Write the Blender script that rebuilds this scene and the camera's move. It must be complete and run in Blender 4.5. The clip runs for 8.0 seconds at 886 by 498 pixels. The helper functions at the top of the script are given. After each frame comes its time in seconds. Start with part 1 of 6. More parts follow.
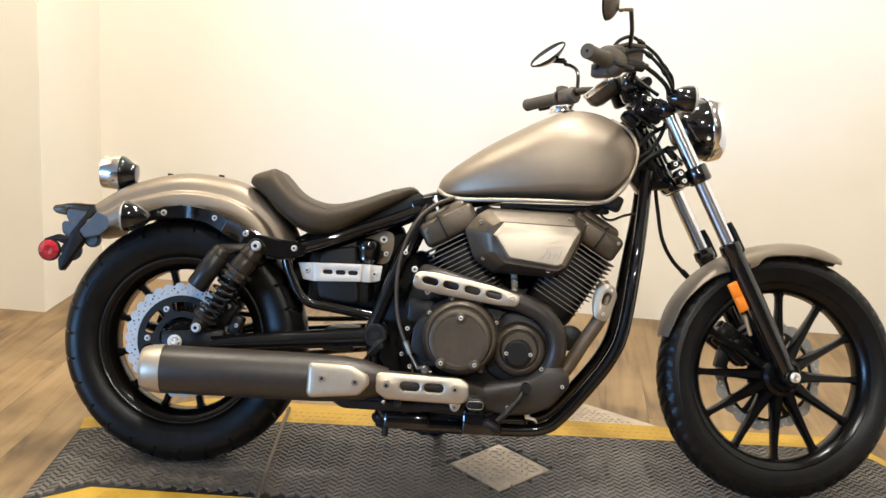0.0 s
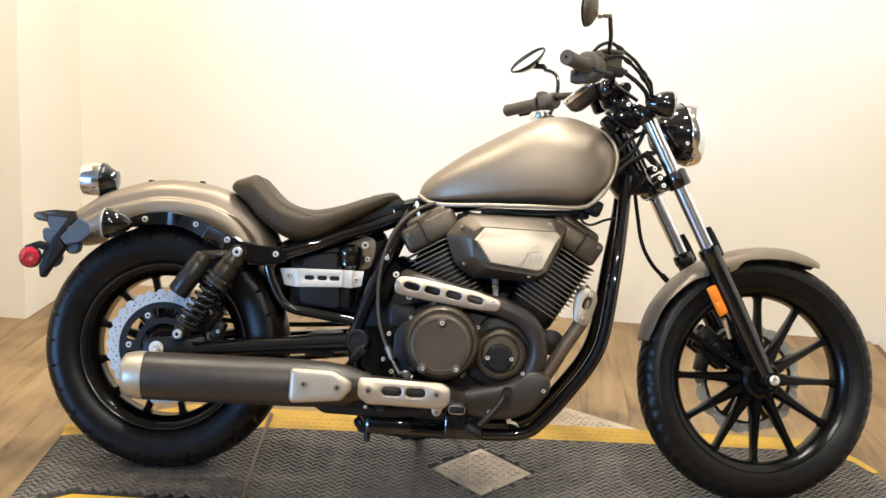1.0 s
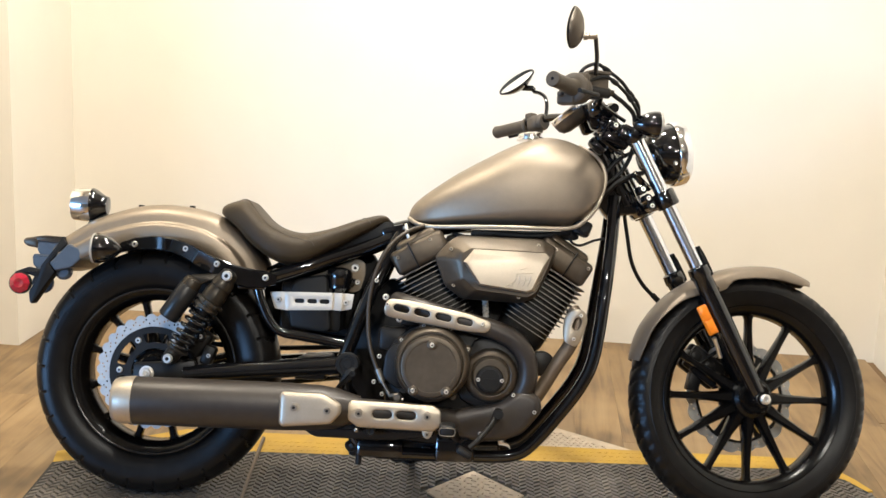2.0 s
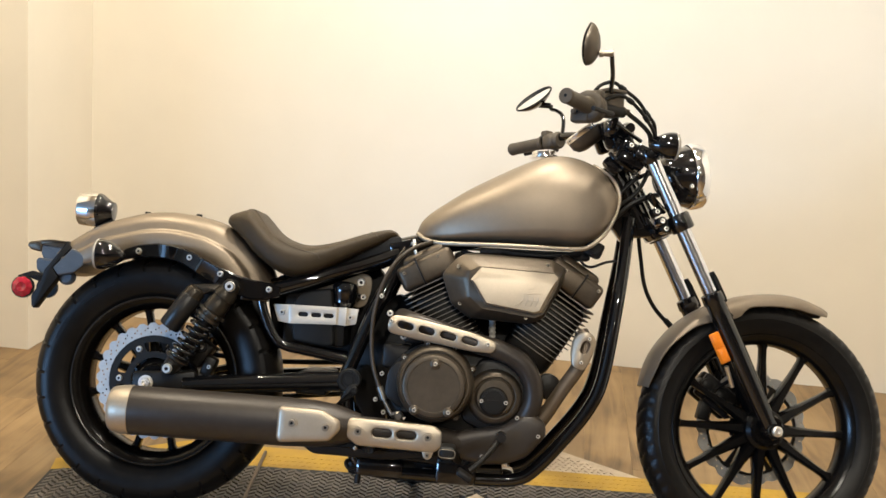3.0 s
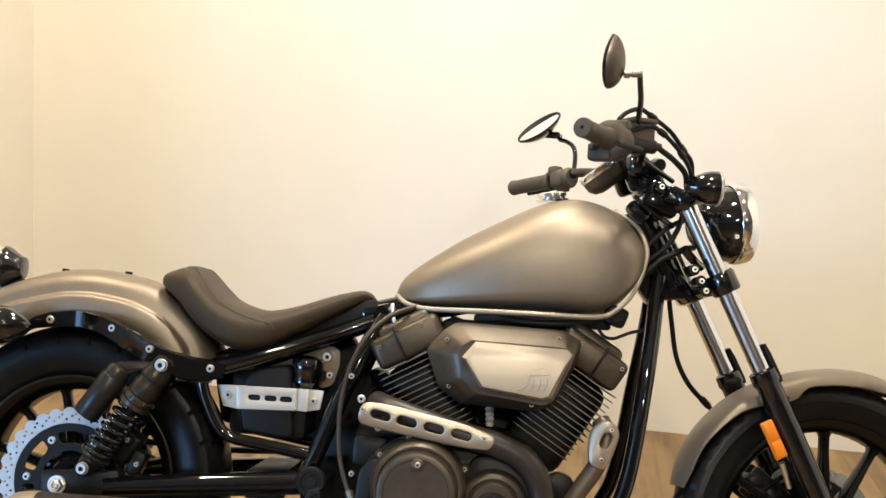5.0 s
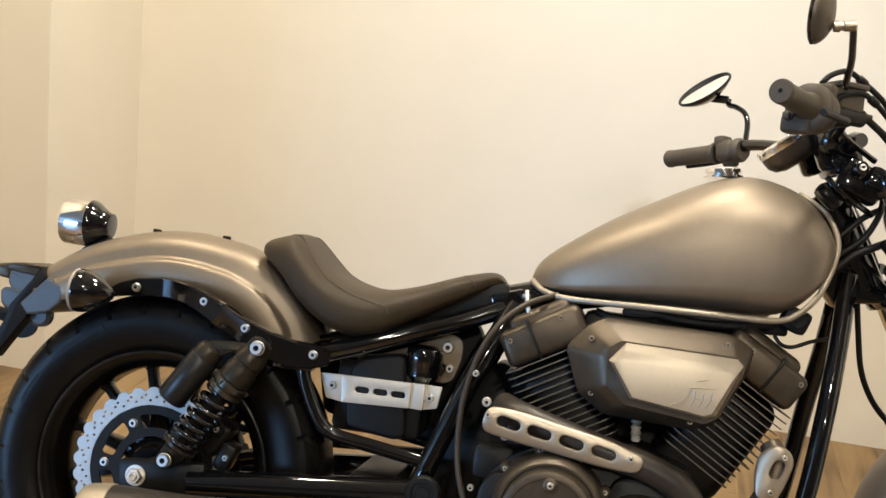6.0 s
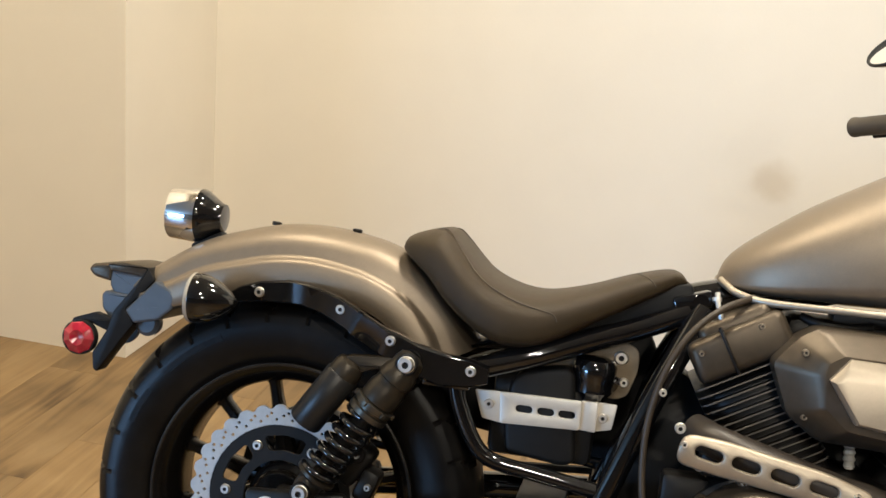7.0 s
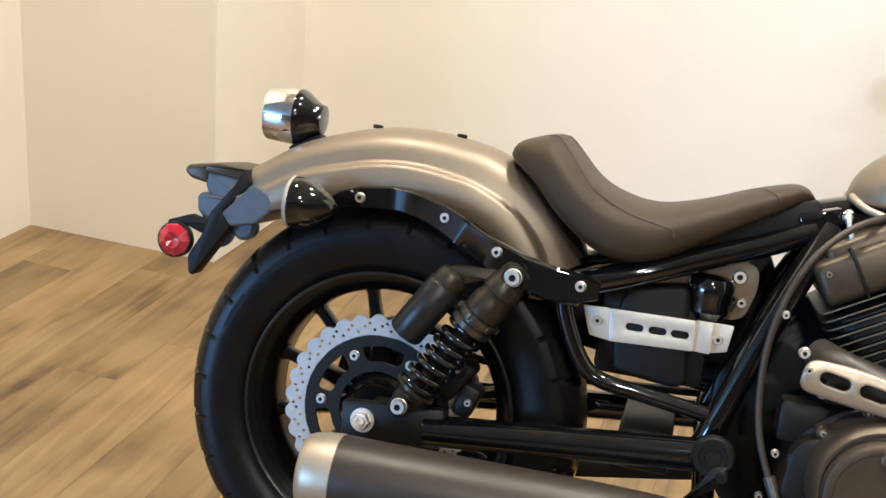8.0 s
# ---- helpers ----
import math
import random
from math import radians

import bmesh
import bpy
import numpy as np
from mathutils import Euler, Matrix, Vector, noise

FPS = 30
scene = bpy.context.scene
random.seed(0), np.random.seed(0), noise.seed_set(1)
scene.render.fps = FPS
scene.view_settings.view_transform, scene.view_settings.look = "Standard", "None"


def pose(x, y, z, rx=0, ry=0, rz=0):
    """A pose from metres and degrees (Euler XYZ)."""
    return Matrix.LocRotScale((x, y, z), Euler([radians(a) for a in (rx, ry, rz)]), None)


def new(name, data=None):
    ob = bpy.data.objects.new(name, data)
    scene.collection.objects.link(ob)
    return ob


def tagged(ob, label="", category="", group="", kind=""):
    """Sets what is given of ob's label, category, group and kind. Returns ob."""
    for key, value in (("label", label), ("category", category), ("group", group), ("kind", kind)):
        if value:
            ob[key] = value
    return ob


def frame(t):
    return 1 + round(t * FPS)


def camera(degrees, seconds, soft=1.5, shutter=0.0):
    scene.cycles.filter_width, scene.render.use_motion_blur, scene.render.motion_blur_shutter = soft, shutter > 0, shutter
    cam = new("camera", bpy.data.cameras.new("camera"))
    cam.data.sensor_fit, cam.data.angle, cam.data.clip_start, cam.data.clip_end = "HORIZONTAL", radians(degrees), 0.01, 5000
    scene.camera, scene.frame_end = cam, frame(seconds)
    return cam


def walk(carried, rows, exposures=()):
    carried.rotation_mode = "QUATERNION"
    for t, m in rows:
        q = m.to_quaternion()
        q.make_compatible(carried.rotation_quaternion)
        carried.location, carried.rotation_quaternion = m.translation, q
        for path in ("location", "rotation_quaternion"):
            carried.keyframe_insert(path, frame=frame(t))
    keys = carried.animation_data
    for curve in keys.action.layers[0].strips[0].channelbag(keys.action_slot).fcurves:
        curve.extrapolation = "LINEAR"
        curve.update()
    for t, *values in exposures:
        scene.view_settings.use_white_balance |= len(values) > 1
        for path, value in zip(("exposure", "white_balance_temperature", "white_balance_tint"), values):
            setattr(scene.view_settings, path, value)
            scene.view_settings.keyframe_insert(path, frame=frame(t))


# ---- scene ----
cam = camera(41.43, 8.0)
# seconds, eye x y z, turn rx ry rz
PATH = [
    (0.0, 0.7455, -2.8622, 1.314, 76.32, -3.139, 2.363),
    (0.5, 0.7462, -2.8651, 1.3202, 76.193, -3.364, 1.606),
    (1.0, 0.7483, -2.8731, 1.3195, 76.576, -3.11, 1.462),
    (1.5, 0.7532, -2.8838, 1.3203, 77.092, -2.216, 0.899),
    (3.0, 0.8278, -2.8163, 1.3101, 78.426, -4.061, 3.12),
    (3.5, 0.836, -2.7464, 1.3025, 77.724, -3.964, 3.828),
    (4.0, 0.8251, -2.5862, 1.3117, 77.248, -3.315, 2.366),
    (4.2, 0.8142, -2.5096, 1.3202, 78.046, -4.198, 1.724),
    (5.3, 0.8289, -2.1185, 1.2853, 79.296, -4.389, 4.427),
    (5.5, 0.8282, -2.0402, 1.2783, 79.2, -5.633, 6.413),
    (6.0, 0.7441, -1.8777, 1.2565, 76.689, -5.608, 8.884),
    (6.5, 0.5865, -1.7095, 1.2659, 76.428, -3.886, 7.497),
    (7.0, 0.4906, -1.606, 1.2558, 73.533, -4.444, 10.393),
    (7.5, 0.4476, -1.5647, 1.2408, 70.886, -4.615, 12.509),
    (8.0, 0.4298, -1.5383, 1.2191, 68.968, -4.63, 14.323),
]
walk(cam, [(t, pose(x, y, z, rx, ry, rz)) for t, x, y, z, rx, ry, rz in PATH],
     exposures=[(0.0, 0.15, 5540, 8), (1.5, 0.22, 5530, 8), (3.0, -0.13, 5980, 8), (3.5, -0.18, 5990, 8), (4.2, -0.18, 5920, 8), (5.5, -0.10, 5960, 8),
                (6.0, -0.28, 6000, 8), (6.5, -0.30, 5980, 8), (7.0, -0.28, 6010, 8), (7.5, -0.27, 6060, 8), (8.0, 0.04, 5560, 8)])

# ---- light: warm ceiling panels, cool daylight from the shop front behind the camera ----
world = bpy.data.worlds.new("world")
scene.world = world
world.use_nodes = True
wn = world.node_tree.nodes
sky = wn.new("ShaderNodeTexSky")
sky.sky_type, sky.sun_disc = "NISHITA", False
sky.sun_elevation, sky.sun_rotation = radians(40), radians(20)
wn["Background"].inputs["Strength"].default_value = 0.1
world.node_tree.links.new(sky.outputs[0], wn["Background"].inputs["Color"])


def area_lamp(name, m, sx, sy, watts, colour):
    data = bpy.data.lights.new(name, "AREA")
    data.shape, data.size, data.size_y, data.energy, data.color = "ELLIPSE" if sx < 0.3 else "RECTANGLE", sx, sy, watts, colour
    ob = new(name, data)
    ob.matrix_world = m
    return ob


WARM, AMBER, COOL = (1.0, 0.87, 0.685), (1.0, 0.83, 0.59), (0.34, 0.60, 1.0)
CEIL = 3.1
LAMPS = [(-0.60, 0.20, 44), (0.66, 0.70, 50), (1.20, -0.42, 42), (0.60, -2.7, 56), (1.6, -4.9, 110)]
# the showroom stands a little askew to the parked motorcycle
ROOM = Matrix.Translation((1.35, 1.64, 0)) @ Matrix.Rotation(radians(-3.5), 4, "Z") @ Matrix.Translation((-1.35, -1.64, 0))
for lx, ly, watts in LAMPS:
    area_lamp("downlight_lamp", pose(lx, ly, CEIL - 0.03), 0.19, 0.19, watts, AMBER if lx < 0 else WARM)
area_lamp("shop_window_light", ROOM @ pose(-7.0, -8.93, 1.35, 90, 0, 0), 4.1, 1.9, 760, COOL)


# ---- materials ----
def material(name, colour, rough=0.5, metal=0.0, vary=0.12, scale=30.0, bump=0.0, bump_scale=200.0,
             coat=0.0, second=None, rough_vary=0.08, spec=0.5):
    """Principled material: two scales of tone variation, uneven gloss and a fine relief."""
    mat = bpy.data.materials.new(name)
    mat.use_nodes = True
    nt = mat.node_tree
    bsdf = nt.nodes["Principled BSDF"]
    geo = nt.nodes.new("ShaderNodeTexCoord")
    big = nt.nodes.new("ShaderNodeTexNoise")
    big.inputs["Scale"].default_value, big.inputs["Detail"].default_value = scale * 0.15, 4
    fine = nt.nodes.new("ShaderNodeTexNoise")
    fine.inputs["Scale"].default_value, fine.inputs["Detail"].default_value = scale, 6
    for n in (big, fine):
        nt.links.new(geo.outputs["Object"], n.inputs["Vector"])
    add = nt.nodes.new("ShaderNodeMath")
    add.operation = "ADD"
    nt.links.new(big.outputs["Fac"], add.inputs[0])
    nt.links.new(fine.outputs["Fac"], add.inputs[1])
    half = nt.nodes.new("ShaderNodeMath")
    half.operation = "MULTIPLY"
    half.inputs[1].default_value = 0.5
    nt.links.new(add.outputs[0], half.inputs[0])
    ramp = nt.nodes.new("ShaderNodeValToRGB")
    lo = second if second else tuple(c * (1 - vary) for c in colour)
    hi = colour if second else tuple(min(1, c * (1 + vary)) for c in colour)
    ramp.color_ramp.elements[0].position, ramp.color_ramp.elements[1].position = 0.35, 0.65
    ramp.color_ramp.elements[0].color, ramp.color_ramp.elements[1].color = (*lo, 1), (*hi, 1)
    nt.links.new(half.outputs[0], ramp.inputs[0])
    nt.links.new(ramp.outputs[0], bsdf.inputs["Base Color"])
    rr = nt.nodes.new("ShaderNodeMapRange")
    rr.inputs["To Min"].default_value = max(0.02, rough - rough_vary)
    rr.inputs["To Max"].default_value = min(1, rough + rough_vary)
    nt.links.new(half.outputs[0], rr.inputs["Value"])
    nt.links.new(rr.outputs[0], bsdf.inputs["Roughness"])
    bsdf.inputs["Metallic"].default_value = metal
    bsdf.inputs["Specular IOR Level"].default_value = spec
    bsdf.inputs["Coat Weight"].default_value = coat
    if bump > 0:
        nz = nt.nodes.new("ShaderNodeTexNoise")
        nz.inputs["Scale"].default_value, nz.inputs["Detail"].default_value = bump_scale, 3
        nt.links.new(geo.outputs["Object"], nz.inputs["Vector"])
        bp = nt.nodes.new("ShaderNodeBump")
        bp.inputs["Strength"].default_value, bp.inputs["Distance"].default_value = bump, 0.002
        nt.links.new(nz.outputs["Fac"], bp.inputs["Height"])
        nt.links.new(bp.outputs[0], bsdf.inputs["Normal"])
    return mat


M = {}
M["paint"] = material("matte_grey_paint", (0.248, 0.201, 0.148), 0.46, 0.66, 0.05, 400, 0.02, 1500)
# tank paint made paler: the light its flange catches is put into the colour
M["flange"] = material("lit_tank_flange", (0.40, 0.345, 0.27), 0.42, 0.66, 0.06, 400)
M["black"] = material("gloss_black_enamel", (0.004, 0.004, 0.0045), 0.08, 0.0, 0.2, 20, coat=0.6, rough_vary=0.04)
M["satin"] = material("satin_black_casting", (0.0085, 0.0076, 0.0068), 0.42, 0.1, 0.2, 60, 0.12, 900, spec=0.3)
M["wheel"] = material("gloss_black_wheel", (0.0040, 0.0035, 0.0031), 0.20, 0.0, 0.2, 60, 0.04, 900, spec=0.24)
# lighter than the wheel, to paint the highlight on the rim edge
M["lip"] = material("rim_edge_highlight", (0.030, 0.028, 0.026), 0.22, 0.5, 0.3, 40)
M["case"] = material("dark_grey_engine_cover", (0.098, 0.079, 0.058), 0.39, 0.7, 0.12, 80, 0.10, 1100, spec=0.35)
M["pipe"] = material("matte_black_exhaust", (0.039, 0.0315, 0.0255), 0.40, 0.25, 0.15, 60, 0.05, 900, spec=0.5)
M["rubber"] = material("tyre_rubber", (0.0062, 0.0054, 0.0047), 0.34, 0.0, 0.35, 40, 0.10, 500, spec=0.20)
M["grip"] = material("grip_rubber", (0.064, 0.050, 0.034), 0.6, 0.0, 0.15, 60, 0.2, 700)
M["header"] = material("heat_browned_header", (0.135, 0.102, 0.070), 0.42, 0.5, 0.15, 30, 0.08, 900)
M["plastic"] = material("black_plastic", (0.0075, 0.0072, 0.0070), 0.50, 0.0, 0.15, 60, 0.15, 1200, spec=0.25)
M["bluegrey"] = material("dark_grey_moulded_plastic", (0.066, 0.078, 0.098), 0.36, 0.0, 0.12, 50, 0.12, 1200)
M["chrome"] = material("chrome", (0.85, 0.85, 0.86), 0.06, 1.0, 0.03, 20, rough_vary=0.03)
M["stanchion"] = material("polished_fork_tube", (0.74, 0.76, 0.80), 0.20, 1.0, 0.03, 20, rough_vary=0.03)
M["steel"] = material("bright_bolt_steel", (0.84, 0.81, 0.76), 0.38, 1.0, 0.08, 80)
M["disc"] = material("brushed_brake_steel", (0.54, 0.54, 0.525), 0.38, 0.62, 0.08, 150, 0.05, 600)
M["alu"] = material("satin_silver_aluminium", (0.47, 0.402, 0.308), 0.43, 0.70, 0.05, 200, 0.03, 1200)
M["dull"] = material("dull_bolt_steel", (0.38, 0.335, 0.275), 0.36, 0.9, 0.12, 80)
M["strap"] = material("pale_silver_painted_bracket", (0.66, 0.62, 0.55), 0.45, 0.4, 0.05, 80)
M["vinyl"] = material("dark_brown_black_vinyl", (0.041, 0.0280, 0.0138), 0.46, 0.0, 0.15, 60, 0.35, 1400, spec=0.25)
M["thread"] = material("seat_thread", (0.066, 0.050, 0.034), 0.7)
M["fin"] = material("machined_fin_edge", (0.20, 0.185, 0.165), 0.35, 0.8, 0.3, 40)
M["tab"] = material("cast_grey_bracket", (0.20, 0.155, 0.10), 0.5, 0.3, 0.15, 60, 0.1, 700)
M["amber"] = material("amber_reflector", (0.80, 0.22, 0.008), 0.2, 0.0, 0.12, 300, 0.15, 1800, coat=0.3)
M["red"] = material("red_reflector", (0.36, 0.010, 0.026), 0.12, 0.0, 0.3, 90, 0.12, 500, coat=0.9)
M["lens"] = material("clear_lens_rim", (0.36, 0.33, 0.28), 0.2, 0.0, 0.08, 100)
M["mirror"] = material("mirror_glass", (0.9, 0.9, 0.9), 0.02, 1.0, 0.01, 5, rough_vary=0.01)
M["hose"] = material("brown_grey_cable_sheath", (0.045, 0.033, 0.021), 0.5)
M["plug"] = material("white_ribbed_insulator", (0.88, 0.85, 0.78), 0.4)
M["tank_body"] = material("dark_anodised_cylinder", (0.030, 0.029, 0.028), 0.36, 0.6, 0.12, 60, 0.04, 900)
M["mirror_shell"] = material("dull_mirror_shell", (0.098, 0.078, 0.056), 0.40, 0.4, 0.10, 60, 0.05, 900)
M["bronze"] = material("dark_bronze_damper", (0.036, 0.029, 0.020), 0.34, 0.5, 0.2, 60)
M["preload"] = material("dull_preload_ring", (0.10, 0.088, 0.070), 0.30, 0.8, 0.2, 60)
M["wall"] = material("cream_wall_paint", (0.75, 0.70, 0.608), 0.85, 0.0, 0.02, 6, 0.10, 130, spec=0.2)


def darkened_spot(mat, x, z, rx, rz, tint):
    """Adds one faint darker patch with a soft, uneven outline to a painted wall."""
    nt = mat.node_tree
    bsdf = nt.nodes["Principled BSDF"]
    colour = bsdf.inputs["Base Color"].links[0].from_socket
    tc = nt.nodes.new("ShaderNodeTexCoord")
    nz = nt.nodes.new("ShaderNodeTexNoise")
    nz.inputs["Scale"].default_value = 14
    nt.links.new(tc.outputs["Object"], nz.inputs["Vector"])
    wob = nt.nodes.new("ShaderNodeVectorMath")
    wob.operation = "MULTIPLY_ADD"
    wob.inputs[1].default_value = (0.06, 0.0, 0.06)
    nt.links.new(nz.outputs["Color"], wob.inputs[0])
    nt.links.new(tc.outputs["Object"], wob.inputs[2])
    mp = nt.nodes.new("ShaderNodeMapping")
    mp.vector_type = "POINT"
    mp.inputs["Location"].default_value = (-(x + 0.03) / rx, 0, -(z + 0.03) / rz)
    mp.inputs["Scale"].default_value = (1 / rx, 0, 1 / rz)
    nt.links.new(wob.outputs[0], mp.inputs["Vector"])
    ln = nt.nodes.new("ShaderNodeVectorMath")
    ln.operation = "LENGTH"
    nt.links.new(mp.outputs[0], ln.inputs[0])
    mr = nt.nodes.new("ShaderNodeMapRange")
    mr.interpolation_type = "SMOOTHSTEP"
    mr.inputs["From Min"].default_value, mr.inputs["From Max"].default_value = 0.2, 1.1
    mr.inputs["To Min"].default_value, mr.inputs["To Max"].default_value = 1.0, 0.0
    nt.links.new(ln.outputs["Value"], mr.inputs["Value"])
    mix = nt.nodes.new("ShaderNodeMix")
    mix.data_type, mix.blend_type = "RGBA", "MULTIPLY"
    nt.links.new(mr.outputs[0], mix.inputs[0])
    nt.links.new(colour, mix.inputs[6])
    mix.inputs[7].default_value = (*tint, 1)
    nt.links.new(mix.outputs[2], bsdf.inputs["Base Color"])
    return mat


# the wall paint again, with one soft-edged darker patch
M["scuffed"] = darkened_spot(material("patchy_cream_wall_paint", (0.75, 0.70, 0.608), 0.85, 0.0, 0.02, 6, 0.10, 130, spec=0.2), 0.87, 0.585, 0.085, 0.075, (0.84, 0.80, 0.74))
# for unseen walls: colour darkened to set how much light they bounce back
M["dim"] = material("dimmed_unseen_wall", (0.27, 0.215, 0.165), 0.85, 0.0, 0.1, 4)
M["ceil"] = material("pale_ceiling_paint", (0.60, 0.57, 0.51), 0.9, 0.0, 0.05, 6, spec=0.2)
M["mat"] = material("dark_rubber_mat", (0.0095, 0.009, 0.0088), 0.6, 0.0, 0.2, 25, 0.2, 400)
# ribs much paler than the mat: the sheen on their tops is in the colour
M["ridge"] = material("mat_ridge_sheen", (0.104, 0.090, 0.076), 0.46, 0.0, 0.45, 9, 0.1, 400)
M["yellow"] = material("yellow_mat_edge", (0.50, 0.305, 0.021), 0.55, 0.0, 0.18, 14, 0.2, 300, second=(0.37, 0.22, 0.019))
M["tread"] = material("worn_chequer_plate", (0.62, 0.52, 0.39), 0.5, 0.35, 0.15, 25, 0.2, 200, second=(0.40, 0.33, 0.25))
M["glow"] = bpy.data.materials.new("lamp_diffuser")
M["glow"].use_nodes = True
_b = M["glow"].node_tree.nodes["Principled BSDF"]
_b.inputs["Base Color"].default_value = (0.9, 0.86, 0.75, 1)
_b.inputs["Emission Color"].default_value = (*WARM, 1)
_b.inputs["Emission Strength"].default_value = 30.0


def glass_material():
    mat = bpy.data.materials.new("window_glass")
    mat.use_nodes = True
    b = mat.node_tree.nodes["Principled BSDF"]
    b.inputs["Transmission Weight"].default_value, b.inputs["Roughness"].default_value = 1.0, 0.0
    b.inputs["IOR"].default_value = 1.45
    return mat


M["glass"] = glass_material()


def wood_material():
    """Pale oak laminate: long grain along each plank, knots, a tone of its own for each plank."""
    mat = bpy.data.materials.new("oak_laminate_plank")
    mat.use_nodes = True
    nt = mat.node_tree
    bsdf = nt.nodes["Principled BSDF"]
    tc = nt.nodes.new("ShaderNodeTexCoord")
    info = nt.nodes.new("ShaderNodeObjectInfo")
    off = nt.nodes.new("ShaderNodeVectorMath")
    off.operation = "MULTIPLY_ADD"
    off.inputs[1].default_value = (1, 1, 1)
    comb = nt.nodes.new("ShaderNodeCombineXYZ")
    mul = nt.nodes.new("ShaderNodeMath")
    mul.operation = "MULTIPLY"
    mul.inputs[1].default_value = 40
    nt.links.new(info.outputs["Random"], mul.inputs[0])
    for k in range(3):
        nt.links.new(mul.outputs[0], comb.inputs[k])
    nt.links.new(tc.outputs["Object"], off.inputs[0])
    nt.links.new(comb.outputs[0], off.inputs[2])
    mp = nt.nodes.new("ShaderNodeMapping")
    mp.inputs["Scale"].default_value = (9, 0.8, 4)
    nt.links.new(off.outputs[0], mp.inputs["Vector"])
    grain = nt.nodes.new("ShaderNodeTexNoise")
    grain.inputs["Scale"].default_value, grain.inputs["Detail"].default_value = 1.9, 10
    grain.inputs["Distortion"].default_value = 1.8
    nt.links.new(mp.outputs[0], grain.inputs["Vector"])
    blot = nt.nodes.new("ShaderNodeTexNoise")
    blot.inputs["Scale"].default_value, blot.inputs["Detail"].default_value = 3.5, 3
    nt.links.new(off.outputs[0], blot.inputs["Vector"])
    mix = nt.nodes.new("ShaderNodeMath")
    mix.operation = "MULTIPLY_ADD"
    mix.inputs[1].default_value = 0.53
    nt.links.new(blot.outputs["Fac"], mix.inputs[0])
    sc = nt.nodes.new("ShaderNodeMath")
    sc.operation = "MULTIPLY"
    sc.inputs[1].default_value = 0.47
    nt.links.new(grain.outputs["Fac"], sc.inputs[0])
    nt.links.new(sc.outputs[0], mix.inputs[2])
    ramp = nt.nodes.new("ShaderNodeValToRGB")
    el = ramp.color_ramp.elements
    el[0].position, el[0].color = 0.350, (0.100, 0.058, 0.023, 1)
    el[1].position, el[1].color = 0.655, (0.318, 0.212, 0.097, 1)
    mid = el.new(0.5)
    mid.color = (0.238, 0.149, 0.062, 1)
    nt.links.new(mix.outputs[0], ramp.inputs[0])
    hsv = nt.nodes.new("ShaderNodeHueSaturation")
    val = nt.nodes.new("ShaderNodeMapRange")
    val.inputs["To Min"].default_value, val.inputs["To Max"].default_value = 0.88, 1.10
    nt.links.new(info.outputs["Random"], val.inputs["Value"])
    nt.links.new(val.outputs[0], hsv.inputs["Value"])
    # knots: small dark ovals drawn out along the plank
    km = nt.nodes.new("ShaderNodeMapping")
    km.inputs["Scale"].default_value = (6.0, 2.6, 0.0)
    nt.links.new(off.outputs[0], km.inputs["Vector"])
    vor = nt.nodes.new("ShaderNodeTexVoronoi")
    vor.inputs["Scale"].default_value = 0.8
    nt.links.new(km.outputs[0], vor.inputs["Vector"])
    kr = nt.nodes.new("ShaderNodeValToRGB")
    kr.color_ramp.elements[0].position, kr.color_ramp.elements[0].color = 0.02, (0.42, 0.36, 0.30, 1)
    kr.color_ramp.elements[1].position, kr.color_ramp.elements[1].color = 0.10, (1, 1, 1, 1)
    nt.links.new(vor.outputs["Distance"], kr.inputs[0])
    grey = nt.nodes.new("ShaderNodeTexNoise")
    grey.inputs["Scale"].default_value, grey.inputs["Detail"].default_value = 1.7, 5
    nt.links.new(off.outputs[0], grey.inputs["Vector"])
    gr = nt.nodes.new("ShaderNodeValToRGB")
    gr.color_ramp.elements[0].position, gr.color_ramp.elements[0].color = 0.40, (1, 1, 1, 1)
    gr.color_ramp.elements[1].position, gr.color_ramp.elements[1].color = 0.68, (0.86, 0.87, 0.90, 1)
    nt.links.new(grey.outputs["Fac"], gr.inputs[0])
    m1 = nt.nodes.new("ShaderNodeVectorMath")
    m1.operation = "MULTIPLY"
    nt.links.new(ramp.outputs[0], m1.inputs[0])
    nt.links.new(kr.outputs[0], m1.inputs[1])
    m2 = nt.nodes.new("ShaderNodeVectorMath")
    m2.operation = "MULTIPLY"
    nt.links.new(m1.outputs[0], m2.inputs[0])
    nt.links.new(gr.outputs[0], m2.inputs[1])
    nt.links.new(m2.outputs[0], hsv.inputs["Color"])
    nt.links.new(hsv.outputs[0], bsdf.inputs["Base Color"])
    bsdf.inputs["Roughness"].default_value = 0.42
    bp = nt.nodes.new("ShaderNodeBump")
    bp.inputs["Strength"].default_value, bp.inputs["Distance"].default_value = 0.15, 0.001
    nt.links.new(grain.outputs["Fac"], bp.inputs["Height"])
    nt.links.new(bp.outputs[0], bsdf.inputs["Normal"])
    return mat


M["wood"] = wood_material()


# ---- building helpers ----
def finish(bm, sharp=38):
    """Outward normals, smooth faces, hard edges where faces meet sharply."""
    bmesh.ops.recalc_face_normals(bm, faces=bm.faces)
    for f in bm.faces:
        f.smooth = True
    for e in bm.edges:
        if len(e.link_faces) == 2 and e.calc_face_angle(0) > radians(sharp):
            e.smooth = False


